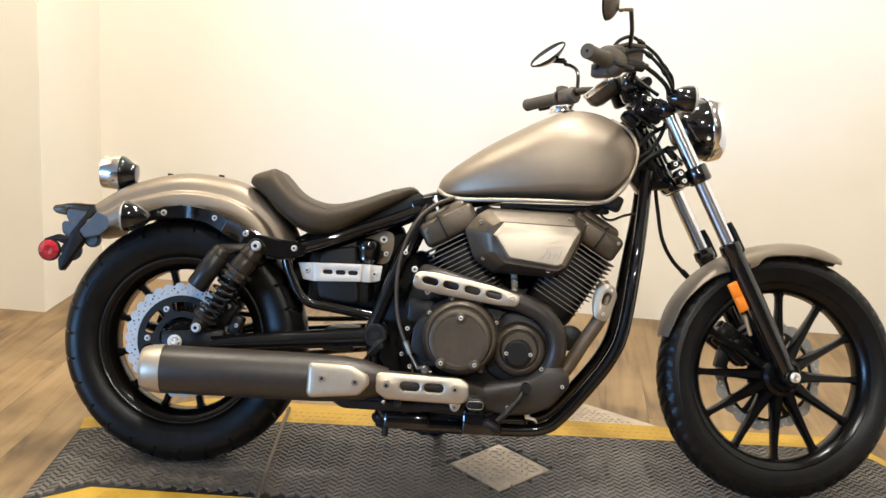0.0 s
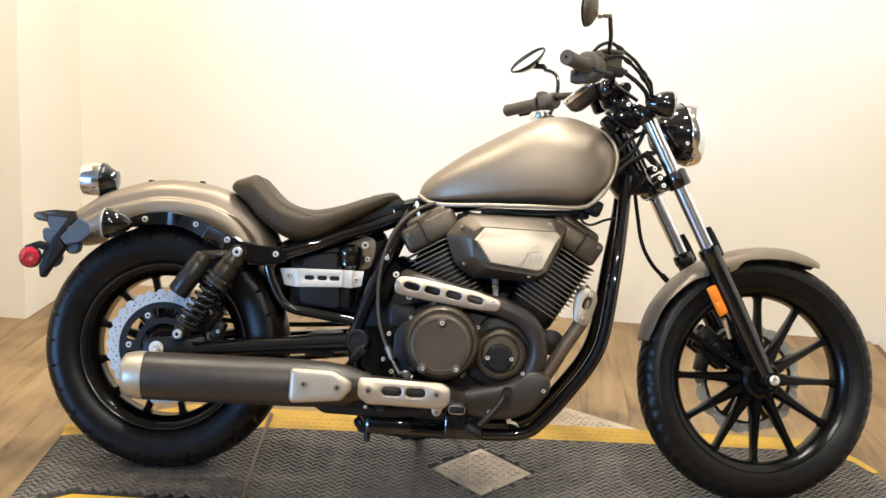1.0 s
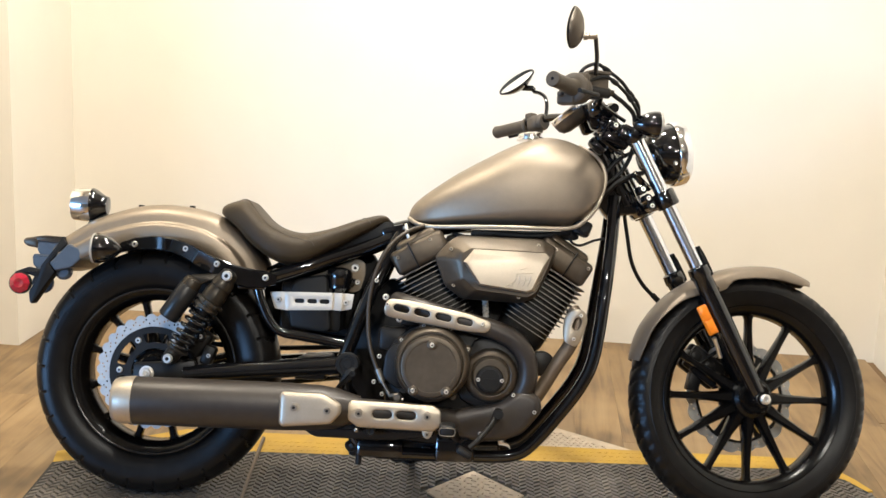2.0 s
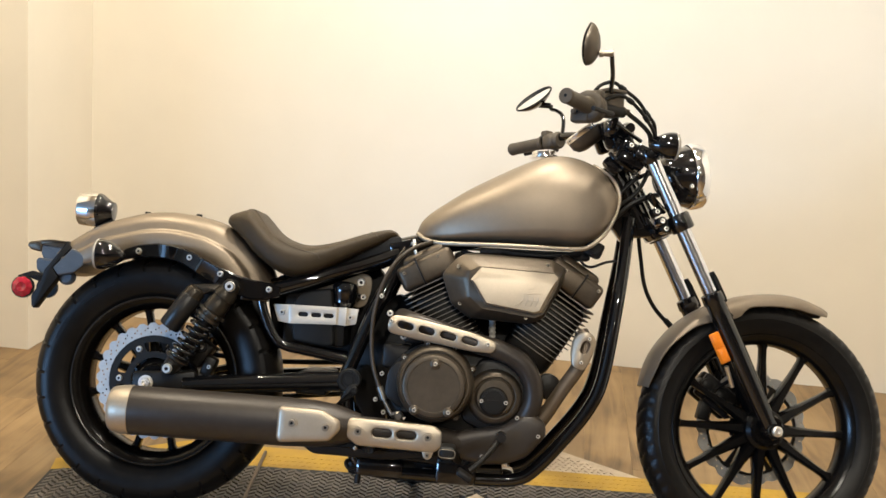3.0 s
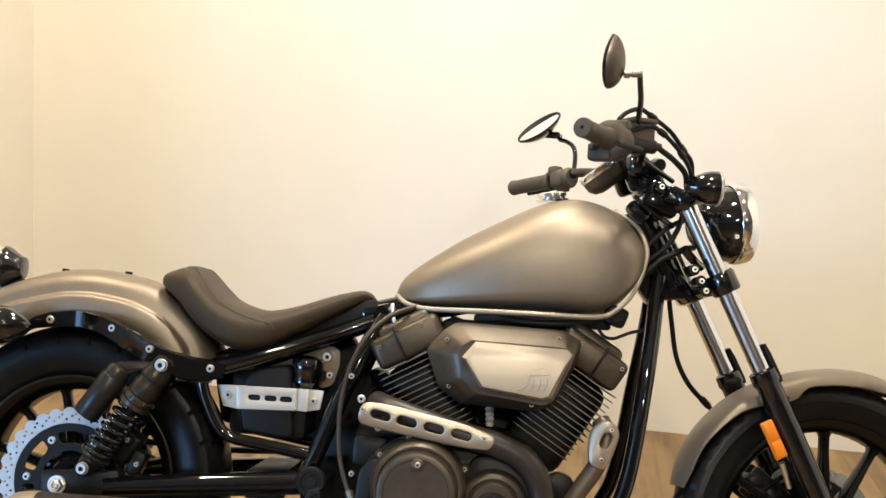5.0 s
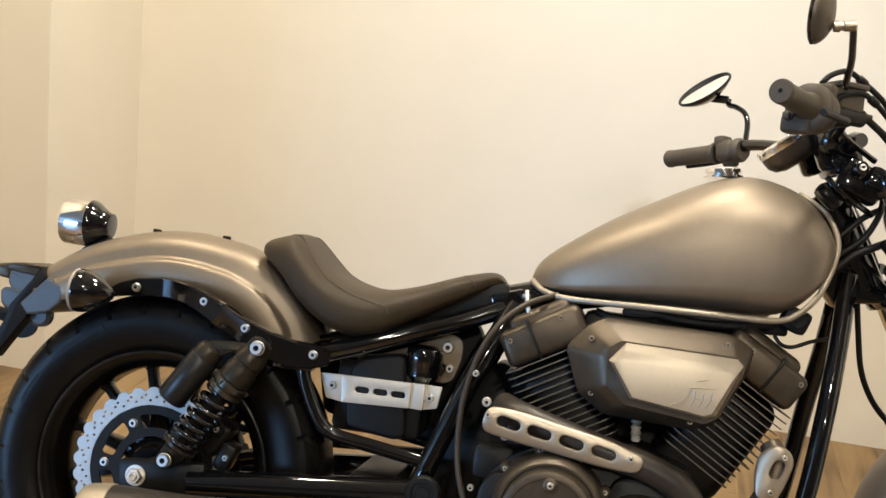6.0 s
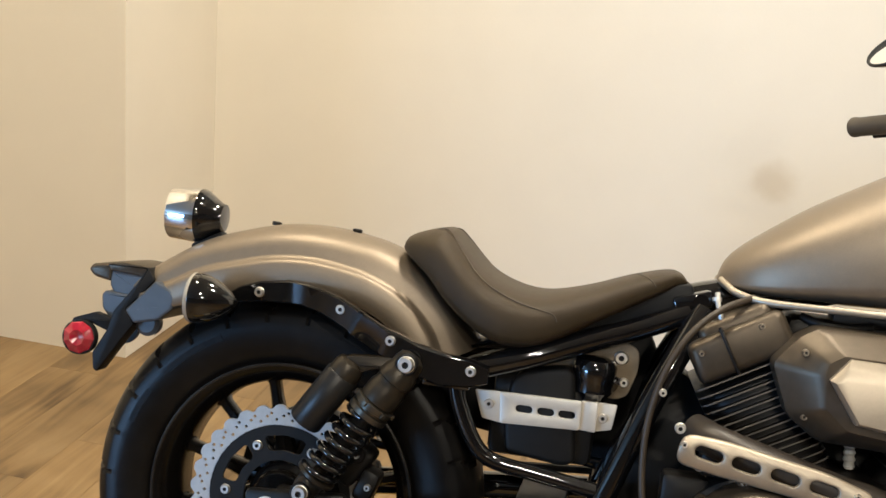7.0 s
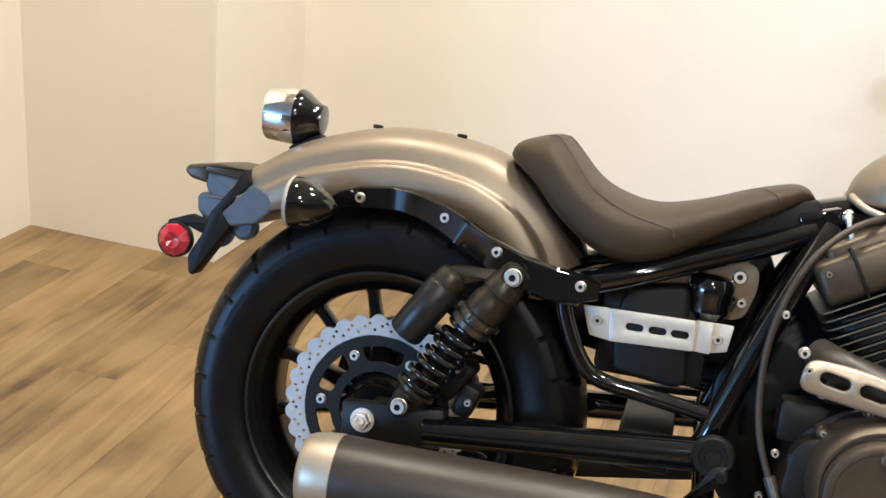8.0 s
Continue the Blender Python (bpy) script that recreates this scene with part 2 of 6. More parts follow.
def part(name, bm, mat, parent=None, label="", sharp=38):
    """Links a bmesh as one mesh object under a thing or a part."""
    finish(bm, sharp)
    me = bpy.data.meshes.new(name)
    bm.to_mesh(me)
    bm.free()
    for m in mat if isinstance(mat, (list, tuple)) else (mat,):
        me.materials.append(M[m] if isinstance(m, str) else m)
    ob = new(name, me)
    if parent is not None:
        ob.parent = parent
    if label:
        tagged(ob, label)
    return ob


def box(bm, c, s, m=None, bevel=0.0, seg=2):
    r = bmesh.ops.create_cube(bm, size=1.0, matrix=Matrix.Translation(c) @ (m or Matrix()) @ Matrix.Diagonal((*s, 1)))
    if bevel > 0:
        es = list({e for v in r["verts"] for e in v.link_edges})
        bmesh.ops.bevel(bm, geom=es, offset=bevel, segments=seg, affect="EDGES", profile=0.5)


def axis_matrix(p, d):
    """A frame at p whose z runs along d."""
    return Matrix.Translation(p) @ Vector(d).to_track_quat("Z", "Y").to_matrix().to_4x4()


def lathe(bm, p, d, prof, seg=32, caps=True):
    """Turns a profile of (distance along d, radius) about the line from p along d."""
    m = axis_matrix(p, d)
    rings = []
    for a, r in prof:
        rings.append([bm.verts.new(m @ Vector((max(r, 1e-5) * math.cos(2 * math.pi * k / seg),
                                               max(r, 1e-5) * math.sin(2 * math.pi * k / seg), a))) for k in range(seg)])
    for r0, r1 in zip(rings, rings[1:]):
        for k in range(seg):
            bm.faces.new((r0[k], r0[(k + 1) % seg], r1[(k + 1) % seg], r1[k]))
    if caps:
        bm.faces.new(list(reversed(rings[0])))
        bm.faces.new(rings[-1])


def rod(bm, a, b, r, r2=None, seg=20, bevel=0.0):
    a, b = Vector(a), Vector(b)
    n, r2 = (b - a).length, r if r2 is None else r2
    prof = [(0, r), (n, r2)] if bevel <= 0 else [(0, r - bevel), (bevel, r), (n - bevel, r2), (n, r2 - bevel)]
    lathe(bm, a, b - a, prof, seg)


def spline(pts, n=8):
    """Catmull-Rom through the points."""
    p = [Vector(q) for q in pts]
    p = [2 * p[0] - p[1]] + p + [2 * p[-1] - p[-2]]
    out = []
    for i in range(1, len(p) - 2):
        for k in range(n):
            t = k / n
            out.append(0.5 * ((2 * p[i]) + (p[i + 1] - p[i - 1]) * t + (2 * p[i - 1] - 5 * p[i] + 4 * p[i + 1] - p[i + 2]) * t * t
                              + (3 * p[i] - p[i - 1] - 3 * p[i + 1] + p[i + 2]) * t ** 3))
    return out + [p[-2]]


def tube(bm, pts, r, seg=12, n=6, r_end=None):
    """A round tube along a smooth line through the points."""
    line = spline(pts, n) if len(pts) > 2 else [Vector(q) for q in pts]
    up = Vector((0, 1, 0))
    rings = []
    for i, q in enumerate(line):
        d = (line[min(i + 1, len(line) - 1)] - line[max(i - 1, 0)]).normalized()
        if abs(d.dot(up)) > 0.95:
            up = Vector((0, 0, 1)) if abs(d.z) < 0.9 else Vector((1, 0, 0))
        s = d.cross(up).normalized()
        up = s.cross(d).normalized()
        rad = r if r_end is None else r + (r_end - r) * i / (len(line) - 1)
        rings.append([bm.verts.new(q + rad * (s * math.cos(2 * math.pi * k / seg) + up * math.sin(2 * math.pi * k / seg))) for k in range(seg)])
    for r0, r1 in zip(rings, rings[1:]):
        for k in range(seg):
            bm.faces.new((r0[k], r0[(k + 1) % seg], r1[(k + 1) % seg], r1[k]))
    bm.faces.new(list(reversed(rings[0])))
    bm.faces.new(rings[-1])


def rounded(pts, r, n=4):
    """A polygon with its corners rounded."""
    out = []
    for i, p in enumerate(pts):
        p, a, b = Vector(p), Vector(pts[i - 1]), Vector(pts[(i + 1) % len(pts)])
        da, db = (a - p), (b - p)
        k = min(r, 0.45 * da.length, 0.45 * db.length)
        s, e = p + da.normalized() * k, p + db.normalized() * k
        for j in range(n + 1):
            t = j / n
            out.append(tuple(s * (1 - t) ** 2 + p * 2 * t * (1 - t) + e * t * t))
    return out


def slot_loop(c, length, width, angle, n=6):
    """A slot with round ends as a loop of points."""
    out, h, r = [], length / 2 - width / 2, width / 2
    for s in (1, -1):
        for k in range(n + 1):
            a = -math.pi / 2 + math.pi * k / n
            x, z = s * (h + r * math.cos(a)), s * r * math.sin(a)
            out.append((c[0] + x * math.cos(angle) - z * math.sin(angle), c[1] + x * math.sin(angle) + z * math.cos(angle)))
    return out


def plate(bm, outer, y0, y1, holes=(), bevel=0.0, seg=2):
    """A plate in the x-z plane from y0 (inner) to y1 (outer face), with holes through it."""
    edges, loops = [], []
    for loop in (outer, *holes):
        vs = [bm.verts.new((x, y1, z)) for x, z in loop]
        loops.append(vs)
        edges += [bm.edges.new((vs[i], vs[(i + 1) % len(vs)])) for i in range(len(vs))]
    if holes:
        faces = [g for g in bmesh.ops.triangle_fill(bm, use_beauty=True, use_dissolve=False, edges=edges)["geom"] if isinstance(g, bmesh.types.BMFace)]
    else:
        faces = [bm.faces.new(loops[0])]
    rim = list(edges)
    ex = bmesh.ops.extrude_face_region(bm, geom=faces, use_keep_orig=True)
    moved = [g for g in ex["geom"] if isinstance(g, bmesh.types.BMVert)]
    bmesh.ops.translate(bm, verts=moved, vec=(0, y0 - y1, 0))
    if bevel > 0:
        rim = [e for e in rim if e.is_valid]
        bmesh.ops.bevel(bm, geom=rim, offset=bevel, segments=seg, affect="EDGES", profile=0.5)


def bolt(parent, p, r=0.008, d=(0, -1, 0), mat="steel", name="bolt", h=0.005):
    """A button-head bolt with a hex socket and a washer."""
    bm = bmesh.new()
    r *= 0.86
    lathe(bm, p, d, [(-0.004, r * 1.1), (0, r * 1.1), (0.0006, r), (h * 0.7, r * 0.97), (h, r * 0.86), (h, r * 0.42)], 18, caps=False)
    head = part(name, bm, mat, parent)
    bm = bmesh.new()
    lathe(bm, p, d, [(-0.001, r * 0.44), (h * 0.45, r * 0.44), (h * 0.97, r * 0.43), (h * 0.5, r * 0.38), (h * 0.4, r * 0.05)], 6)
    for q in bm.faces:
        q.material_index = 0
    finish(bm)
    me = head.data
    hold = bmesh.new()
    hold.from_mesh(me)
    sock = bpy.data.meshes.new("socket")
    bm.to_mesh(sock)
    k = len(hold.faces)
    hold.from_mesh(sock)
    hold.faces.ensure_lookup_table()
    for q in hold.faces[k:]:
        q.material_index = 1
    hold.to_mesh(me)
    hold.free()
    bm.free()
    bpy.data.meshes.remove(sock)
    me.materials.append(M["satin"])
    return head


def loft(bm, rings, close=True, caps=True):
    vs = [[bm.verts.new(p) for p in ring] for ring in rings]
    n = len(vs[0])
    for a, b in zip(vs, vs[1:]):
        for k in range(n if close else n - 1):
            bm.faces.new((a[k], a[(k + 1) % n], b[(k + 1) % n], b[k]))
    if caps and close:
        bm.faces.new(list(reversed(vs[0])))
        bm.faces.new(vs[-1])
    return vs


def lerp(table, x):
    """Straight-line reading of a table of (x, value)."""
    if x <= table[0][0]:
        return table[0][1]
    for (a, u), (b, v) in zip(table, table[1:]):
        if x <= b:
            return u + (v - u) * (x - a) / (b - a)
    return table[-1][1]


def thing(name, m, label, category, group=""):
    ob = new(name)
    ob.matrix_world = m
    ob.empty_display_size = 0.1
    return tagged(ob, label, category, group)


# ---- the room: a display bay opening to a larger, dimmer showroom behind the camera ----
WALL_Y, PIER_Y, PIER_X, LEFT_X, RIGHT_X, FLOOR_Z = 1.64, 1.085, -0.79, -1.375, 2.43, -0.012
SIDE_Y, PLANK_Y0, BACK_Y, ROOM_X0, ROOM_X1 = -0.6, -1.4, -9.0, -9.4, 6.0
T = 0.12


def wall(name, x0, x1, y0, y1, label, z0=FLOOR_Z - 0.012, z1=CEIL, mat="wall"):
    bm = bmesh.new()
    box(bm, ((x0 + x1) / 2, (y0 + y1) / 2, (z0 + z1) / 2), (x1 - x0, y1 - y0, z1 - z0))
    ob = part(name, bm, mat)
    ob.matrix_world = ROOM
    return tagged(ob, label, "wall", kind="structure")


wall("wall_north", PIER_X, RIGHT_X, WALL_Y, WALL_Y + T, "smooth cream painted wall behind the motorcycle, with a faint darker patch", mat="scuffed")
wall("wall_pier", LEFT_X, PIER_X, PIER_Y, WALL_Y + T, "cream painted boxed-out corner pier")
wall("wall_west", LEFT_X - T, LEFT_X, SIDE_Y, WALL_Y + T, "cream painted side wall of the display bay")
wall("wall_east", RIGHT_X, RIGHT_X + T, SIDE_Y, WALL_Y + T, "cream painted side wall of the display bay")
wall("wall_bay_west", ROOM_X0, LEFT_X - T, SIDE_Y, SIDE_Y + T, "cream painted showroom wall")
wall("wall_bay_east", RIGHT_X + T, ROOM_X1, SIDE_Y, SIDE_Y + T, "cream painted showroom wall")
# unseen walls behind the camera, added to shape bounce and reflections
wall("wall_far_east", ROOM_X1, ROOM_X1 + T, BACK_Y - T, SIDE_Y + T, "unseen showroom wall, darkened to limit bounced light", mat="dim")
wall("wall_far_west", ROOM_X0 - T, ROOM_X0, BACK_Y - T, SIDE_Y + T, "unseen showroom wall, darkened to limit bounced light", mat="dim")
# the unseen shop-front wall, darkened likewise, with a wide window opening
WX0, WX1, WZ0, WZ1 = -9.1, -4.9, 0.35, 2.35
bm = bmesh.new()
yb, zc, zh = BACK_Y - T / 2, (CEIL + FLOOR_Z) / 2, CEIL - FLOOR_Z
box(bm, ((ROOM_X0 + WX0) / 2, yb, zc), (WX0 - ROOM_X0, T, zh))
box(bm, ((WX1 + ROOM_X1) / 2, yb, zc), (ROOM_X1 - WX1, T, zh))
box(bm, ((WX0 + WX1) / 2, yb, (FLOOR_Z + WZ0) / 2), (WX1 - WX0, T, WZ0 - FLOOR_Z))
box(bm, ((WX0 + WX1) / 2, yb, (CEIL + WZ1) / 2), (WX1 - WX0, T, CEIL - WZ1))
south = tagged(part("wall_south", bm, "dim"), "unseen wall with a wide shop window, darkened to limit bounced light", "wall", kind="structure")
south.matrix_world = ROOM
win = tagged(new("window_1"), "wide shop window with a dark frame", "window", kind="structure")
win.matrix_world = ROOM
bm = bmesh.new()
for fx in (WX0 + 0.02, (WX0 + WX1) / 2, WX1 - 0.02):
    box(bm, (fx, yb, (WZ0 + WZ1) / 2), (0.04, 0.06, WZ1 - WZ0))
for fz in (WZ0 + 0.02, WZ1 - 0.02):
    box(bm, ((WX0 + WX1) / 2, yb, fz), (WX1 - WX0, 0.058, 0.04))
part("window_frame", bm, "satin", win)
for k in range(2):
    bm = bmesh.new()
    wx = (WX1 - WX0) / 2
    box(bm, (WX0 + wx * (k + 0.5), yb, (WZ0 + WZ1) / 2), (wx - 0.05, 0.006, WZ1 - WZ0 - 0.08))
    part("pane", bm, "glass", win).visible_shadow = False
bm = bmesh.new()
box(bm, ((ROOM_X0 + ROOM_X1) / 2, (BACK_Y + WALL_Y) / 2, CEIL + 0.05), (ROOM_X1 - ROOM_X0 + 2 * T, WALL_Y - BACK_Y + 2 * T, 0.1))
roof = tagged(part("ceiling", bm, "ceil"), "plain pale ceiling with recessed lights", "ceiling", kind="structure")
roof.matrix_world = ROOM
for lx, ly, watts in LAMPS:
    lamp = thing("ceiling_light", pose(lx, ly, CEIL), "round warm white recessed ceiling downlight", "light", "ceiling lights")
    bm = bmesh.new()
    lathe(bm, (0, 0, 0.004), (0, 0, -1), [(0, 0.102), (0, 0.130), (0.008, 0.128), (0.011, 0.118), (0.008, 0.107), (0.0, 0.102)], 40, caps=False)
    part("trim_ring", bm, "strap", lamp)
    bm = bmesh.new()
    lathe(bm, (0, 0, -0.001), (0, 0, -1), [(0, 0.104), (0.006, 0.104), (0.010, 0.085)], 32)
    part("diffuser", bm, "glow", lamp)

# ---- floor: a dark base with laminate planks laid on it ----
bm = bmesh.new()
box(bm, ((ROOM_X0 + ROOM_X1) / 2, (BACK_Y + WALL_Y) / 2, FLOOR_Z - 0.062), (ROOM_X1 - ROOM_X0 + 2 * T, WALL_Y - BACK_Y + 2 * T, 0.1))
floor = tagged(part("floor", bm, material("floor_underlay", (0.16, 0.10, 0.05), 0.8)), "pale oak laminate floor of long planks", "floor", kind="structure")
floor.matrix_world = ROOM

# ---- the work mat: black ribbed rubber, yellow sloped edges, a bare plate let into it ----
def prism(bm, pts, z0, z1, inset=0.0):
    """A flat slab over a plan outline; inset draws its top in, as a sloped edge."""
    low = [bm.verts.new((x, y, z0)) for x, y in pts]
    cx, cy = sum(p[0] for p in pts) / len(pts), sum(p[1] for p in pts) / len(pts)
    high = []
    for x, y in pts:
        d = Vector((x - cx, y - cy))
        k = 1 - inset / max(d.length, 1e-6)
        high.append(bm.verts.new((cx + d.x * k, cy + d.y * k, z1)))
    n = len(pts)
    bm.faces.new(list(reversed(low)))
    bm.faces.new(high)
    for k in range(n):
        bm.faces.new((low[k], low[(k + 1) % n], high[(k + 1) % n], high[k]))


MX0, MXI = -0.315, -0.176
MY0, MYI = -0.305, -0.190
work_mat = thing("rubber_work_mat", pose(0, 0, 0), "black ribbed rubber mat with yellow edges on the floor", "mat")


def back_in(x):
    """The line where the ribbed field meets the back edge strip."""
    return 0.296 + 0.047 * x


def back_out(x):
    return 0.458 + 0.008 * x


bm = bmesh.new()
prism(bm, [(MX0, MY0), (MXI, MYI), (1.99, MYI), (1.99, 0.16), (1.962, 0.245), (1.925, 0.318), (1.84, back_in(1.84)), (0.02, back_in(0.02)), (-0.325, 0.160)], FLOOR_Z, -0.002)
part("mat_panel", bm, "mat", work_mat)
for pts in ([(MX0, MY0), (2.1, MY0), (1.99, MYI), (MXI, MYI)],
            [(0.02, back_in(0.02)), (1.84, back_in(1.84)), (1.86, back_out(1.86)), (-0.02, back_out(-0.02))],
            [(-0.325, 0.160), (0.02, back_in(0.02)), (-0.02, back_out(-0.02)), (-0.34, 0.24)],
            [(1.84, back_in(1.84)), (1.925, 0.318), (1.955, 0.332), (1.925, 0.385), (1.86, back_out(1.86))],
            [(1.925, 0.318), (1.962, 0.245), (1.982, 0.252), (1.955, 0.332)]):
    bm = bmesh.new()
    prism(bm, pts, FLOOR_Z, -0.003)
    part("yellow_edge", bm, "yellow", work_mat, "yellow sloped edge strip")
# small raised cleats on the yellow edge
bm = bmesh.new()
for row, y in enumerate((-0.21, -0.24, -0.27)):
    for k in range(96):
        x = -0.15 + 0.021 * k + 0.01 * (row % 2)
        box(bm, (x, y, -0.0029), (0.011, 0.005, 0.0011), Matrix.Rotation(radians(30), 4, "Z"))
for row, dy in enumerate((0.025, 0.055, 0.085)):
    for k in range(86):
        x = 0.03 + 0.021 * k + 0.01 * (row % 2)
        box(bm, (x, back_in(x) + dy, -0.0029), (0.011, 0.005, 0.0011), Matrix.Rotation(radians(30), 4, "Z"))
tagged(part("edge_cleat", bm, "yellow", work_mat), kind="stuff")
# short slanted ribs in a woven pattern
DIA = [(0.712, 0.086), (0.848, -0.063), (0.987, 0.092), (0.848, 0.244)]


def in_diamond(x, y, grow=0.012):
    return abs(x - 0.849) / (0.1375 + grow) + abs(y - 0.09) / (0.154 + grow) < 1


def on_mat(x, y):
    """True where the ribbed field of the mat lies."""
    if in_diamond(x, y) or not (-0.31 < x < 1.98) or y > lerp([(-0.4, back_in(-0.4)), (1.84, back_in(1.84)), (1.925, 0.318), (1.962, 0.245), (1.99, 0.16)], x) - 0.018:
        return False
    if x < 0.02 and y > 0.160 + (x + 0.325) * 0.39 - 0.016:
        return False
    return y > MYI + 0.014 if x > MXI else y > MY0 + (x - MX0) * 0.83 + 0.024


verts, faces = [], []
PX, PY, RISE, HALF = 0.0195, 0.0238, 0.0074, 0.0092
for row in range(-14, 18):
    for k in range(-18, 104):
        # neighbouring columns slant against one another, half a step apart
        x0, x1, yc = PX * k - 0.0014, PX * (k + 1) + 0.0014, PY * (row + (0.5 if k % 2 else 0.0))
        if not on_mat((x0 + x1) / 2, yc):
            continue
        y0, y1 = yc + (RISE if k % 2 else -RISE), yc + (-RISE if k % 2 else RISE)
        b = len(verts)
        for z, h, e in ((-0.0025, HALF, 0.0), (0.0026, HALF - 0.0022, 0.0016)):
            verts += [(x0 + e, y0 - h, z), (x1 - e, y1 - h, z), (x1 - e, y1 + h, z), (x0 + e, y0 + h, z)]
        faces += [(b + 4, b + 5, b + 6, b + 7), (b, b + 1, b + 5, b + 4), (b + 1, b + 2, b + 6, b + 5), (b + 2, b + 3, b + 7, b + 6), (b + 3, b, b + 4, b + 7)]
me = bpy.data.meshes.new("woven_rib")
me.from_pydata(verts, [], faces)
me.materials.append(M["ridge"])
ribs = new("woven_rib", me)
ribs.parent = work_mat
tagged(ribs, kind="stuff")
bm = bmesh.new()
prism(bm, DIA, -0.004, 0.0014, 0.004)
inlay = part("plate_inlay", bm, "tread", work_mat, "worn bare metal chequer plate diamond")
bm = bmesh.new()
for i in range(-8, 9):
    for j in range(-9, 10):
        x, y = 0.849 + 0.0245 * i + (0.0122 if j % 2 else 0), 0.09 + 0.0195 * j
        if in_diamond(x, y, -0.014):
            box(bm, (x, y, 0.0018), (0.0165, 0.0054, 0.0042), Matrix.Rotation(radians(80 if (i + j) % 2 else -18), 4, "Z"), 0.0012, 1)
tagged(part("chequer_stud", bm, "tread", inlay), kind="stuff")
bm = bmesh.new()
tube(bm, [(0.222, 0.405, 0.002), (0.232, 0.12, 0.004), (0.246, -0.2, 0.004), (0.252, -0.30, 0.0)], 0.0055, 8)
part("joint_strip", bm, "header", work_mat, "dark joint strip between two mat panels")

# pale chequer sheet on the floor beyond the mat
sheet = thing("floor_plate", pose(0, 0, FLOOR_Z), "pale worn chequer plate sheet lying behind the mat", "floor plate")
bm = bmesh.new()
SHEET = [(1.335, 0.476), (1.10, 0.645), (0.66, 0.645), (0.58, 0.470)]
prism(bm, SHEET, 0.0, 0.005)
part("sheet", bm, "tread", sheet)
bm = bmesh.new()
for i in range(70):
    for j in range(24):
        x, y = 0.0 + 0.019 * i + (0.0095 if j % 2 else 0), 0.475 + 0.019 * j
        if y < 0.62 and y < 0.632 - (x - 1.10) * 0.765 - 0.02 and y < 0.47 + (x - 0.58) * 2.2 - 0.02:
            box(bm, (x, y, 0.0055), (0.011, 0.0042, 0.003), Matrix.Rotation(radians(48 if (i + j) % 2 else -48), 4, "Z"))
tagged(part("chequer_stud", bm, "tread", sheet), kind="stuff")

# ---- the motorcycle, leaning on its side stand: x forward, y to its left, z up from the tyres ----
LEAN = -14.0
bike = thing("motorcycle", pose(0, 0, 0, LEAN, 0, 0), "matte grey bobber motorcycle leaning on its side stand", "motorcycle")
REAR, FRONT = Vector((0, 0, 0.321)), Vector((1.557, 0, 0.324))
STEER = 9.5
PIVOT, RAKE = Vector((1.17, 0, 0.9)), Vector((-math.sin(radians(29)), 0, math.cos(radians(29))))
S = Matrix.Translation(PIVOT) @ Matrix.Rotation(radians(STEER), 4, RAKE) @ Matrix.Translation(-PIVOT)
BAR = S @ Matrix.Translation((0, 0, 1.06)) @ Matrix.Rotation(radians(2.5), 4, "X") @ Matrix.Translation((0, 0, -1.06))


def spart(name, bm, mat, parent, label="", m=S, sharp=38):
    """A part of the steered front end, turned about the steering head."""
    bm.transform(m)
    return part(name, bm, mat, parent, label, sharp)


def tyre(R, half, bead, seg, groove):
    """A tyre about the y axis, with grooves let into its tread and shoulder."""
    prof = [(-half * 0.70, bead), (-half * 0.80, bead + 0.006), (-half * 0.93, bead + 0.022), (-half, R - (R - bead) * 0.50), (-half * 0.985, R - 0.040),
            (-half * 0.955, R - 0.0323), (-half * 0.95, R - 0.0310), (-half * 0.935, R - 0.0285), (-half * 0.84, R - 0.0185), (-half * 0.72, R - 0.0115), (-half * 0.56, R - 0.0062), (-half * 0.38, R - 0.0026), (-half * 0.19, R - 0.0007)]
    prof = prof + [(0, R)] + [(-y, r) for y, r in reversed(prof)]
    bm = bmesh.new()
    rings = []
    for k in range(seg):
        a = 2 * math.pi * k / seg
        ring = []
        for y, r in prof:
            cut = groove(k, y / half) if r > R - 0.043 else 0.0
            if abs(y) > 0.9 * half:
                y -= math.copysign(cut * 0.9, y)
            else:
                r -= cut
            ring.append(bm.verts.new((r * math.cos(a), y, r * math.sin(a))))
        rings.append(ring)
    for k in range(seg):
        a, b = rings[k], rings[(k + 1) % seg]
        for i in range(len(prof)):
            j = (i + 1) % len(prof)
            bm.faces.new((a[i], a[j], b[j], b[i]))
    return bm


def rear_groove(k, s):
    u = abs(s)
    if u > 0.99 or u < 0.1:
        return 0.0
    q = (k + int(u * 9) * (1 if s > 0 else -1)) % 16
    if u > 0.8:
        return 0.0045 if q < 1 and u < 0.965 else 0.0
    return 0.0065 if q < 2 and u > 0.45 else 0.0


def front_groove(k, s):
    u = abs(s)
    if u > 0.86 or u < 0.15:
        return 0.0
    return 0.0035 if (k + int(u * 7)) % 6 < 2 else 0.0


def ring_lathe(bm, prof, seg=64):
    """Closed profile of (y, radius) turned about the y axis."""
    rings = [[bm.verts.new((r * math.cos(2 * math.pi * k / seg), y, r * math.sin(2 * math.pi * k / seg))) for y, r in prof] for k in range(seg)]
    for k in range(seg):
        a, b = rings[k], rings[(k + 1) % seg]
        for i in range(len(prof)):
            j = (i + 1) % len(prof)
            bm.faces.new((a[i], a[j], b[j], b[i]))


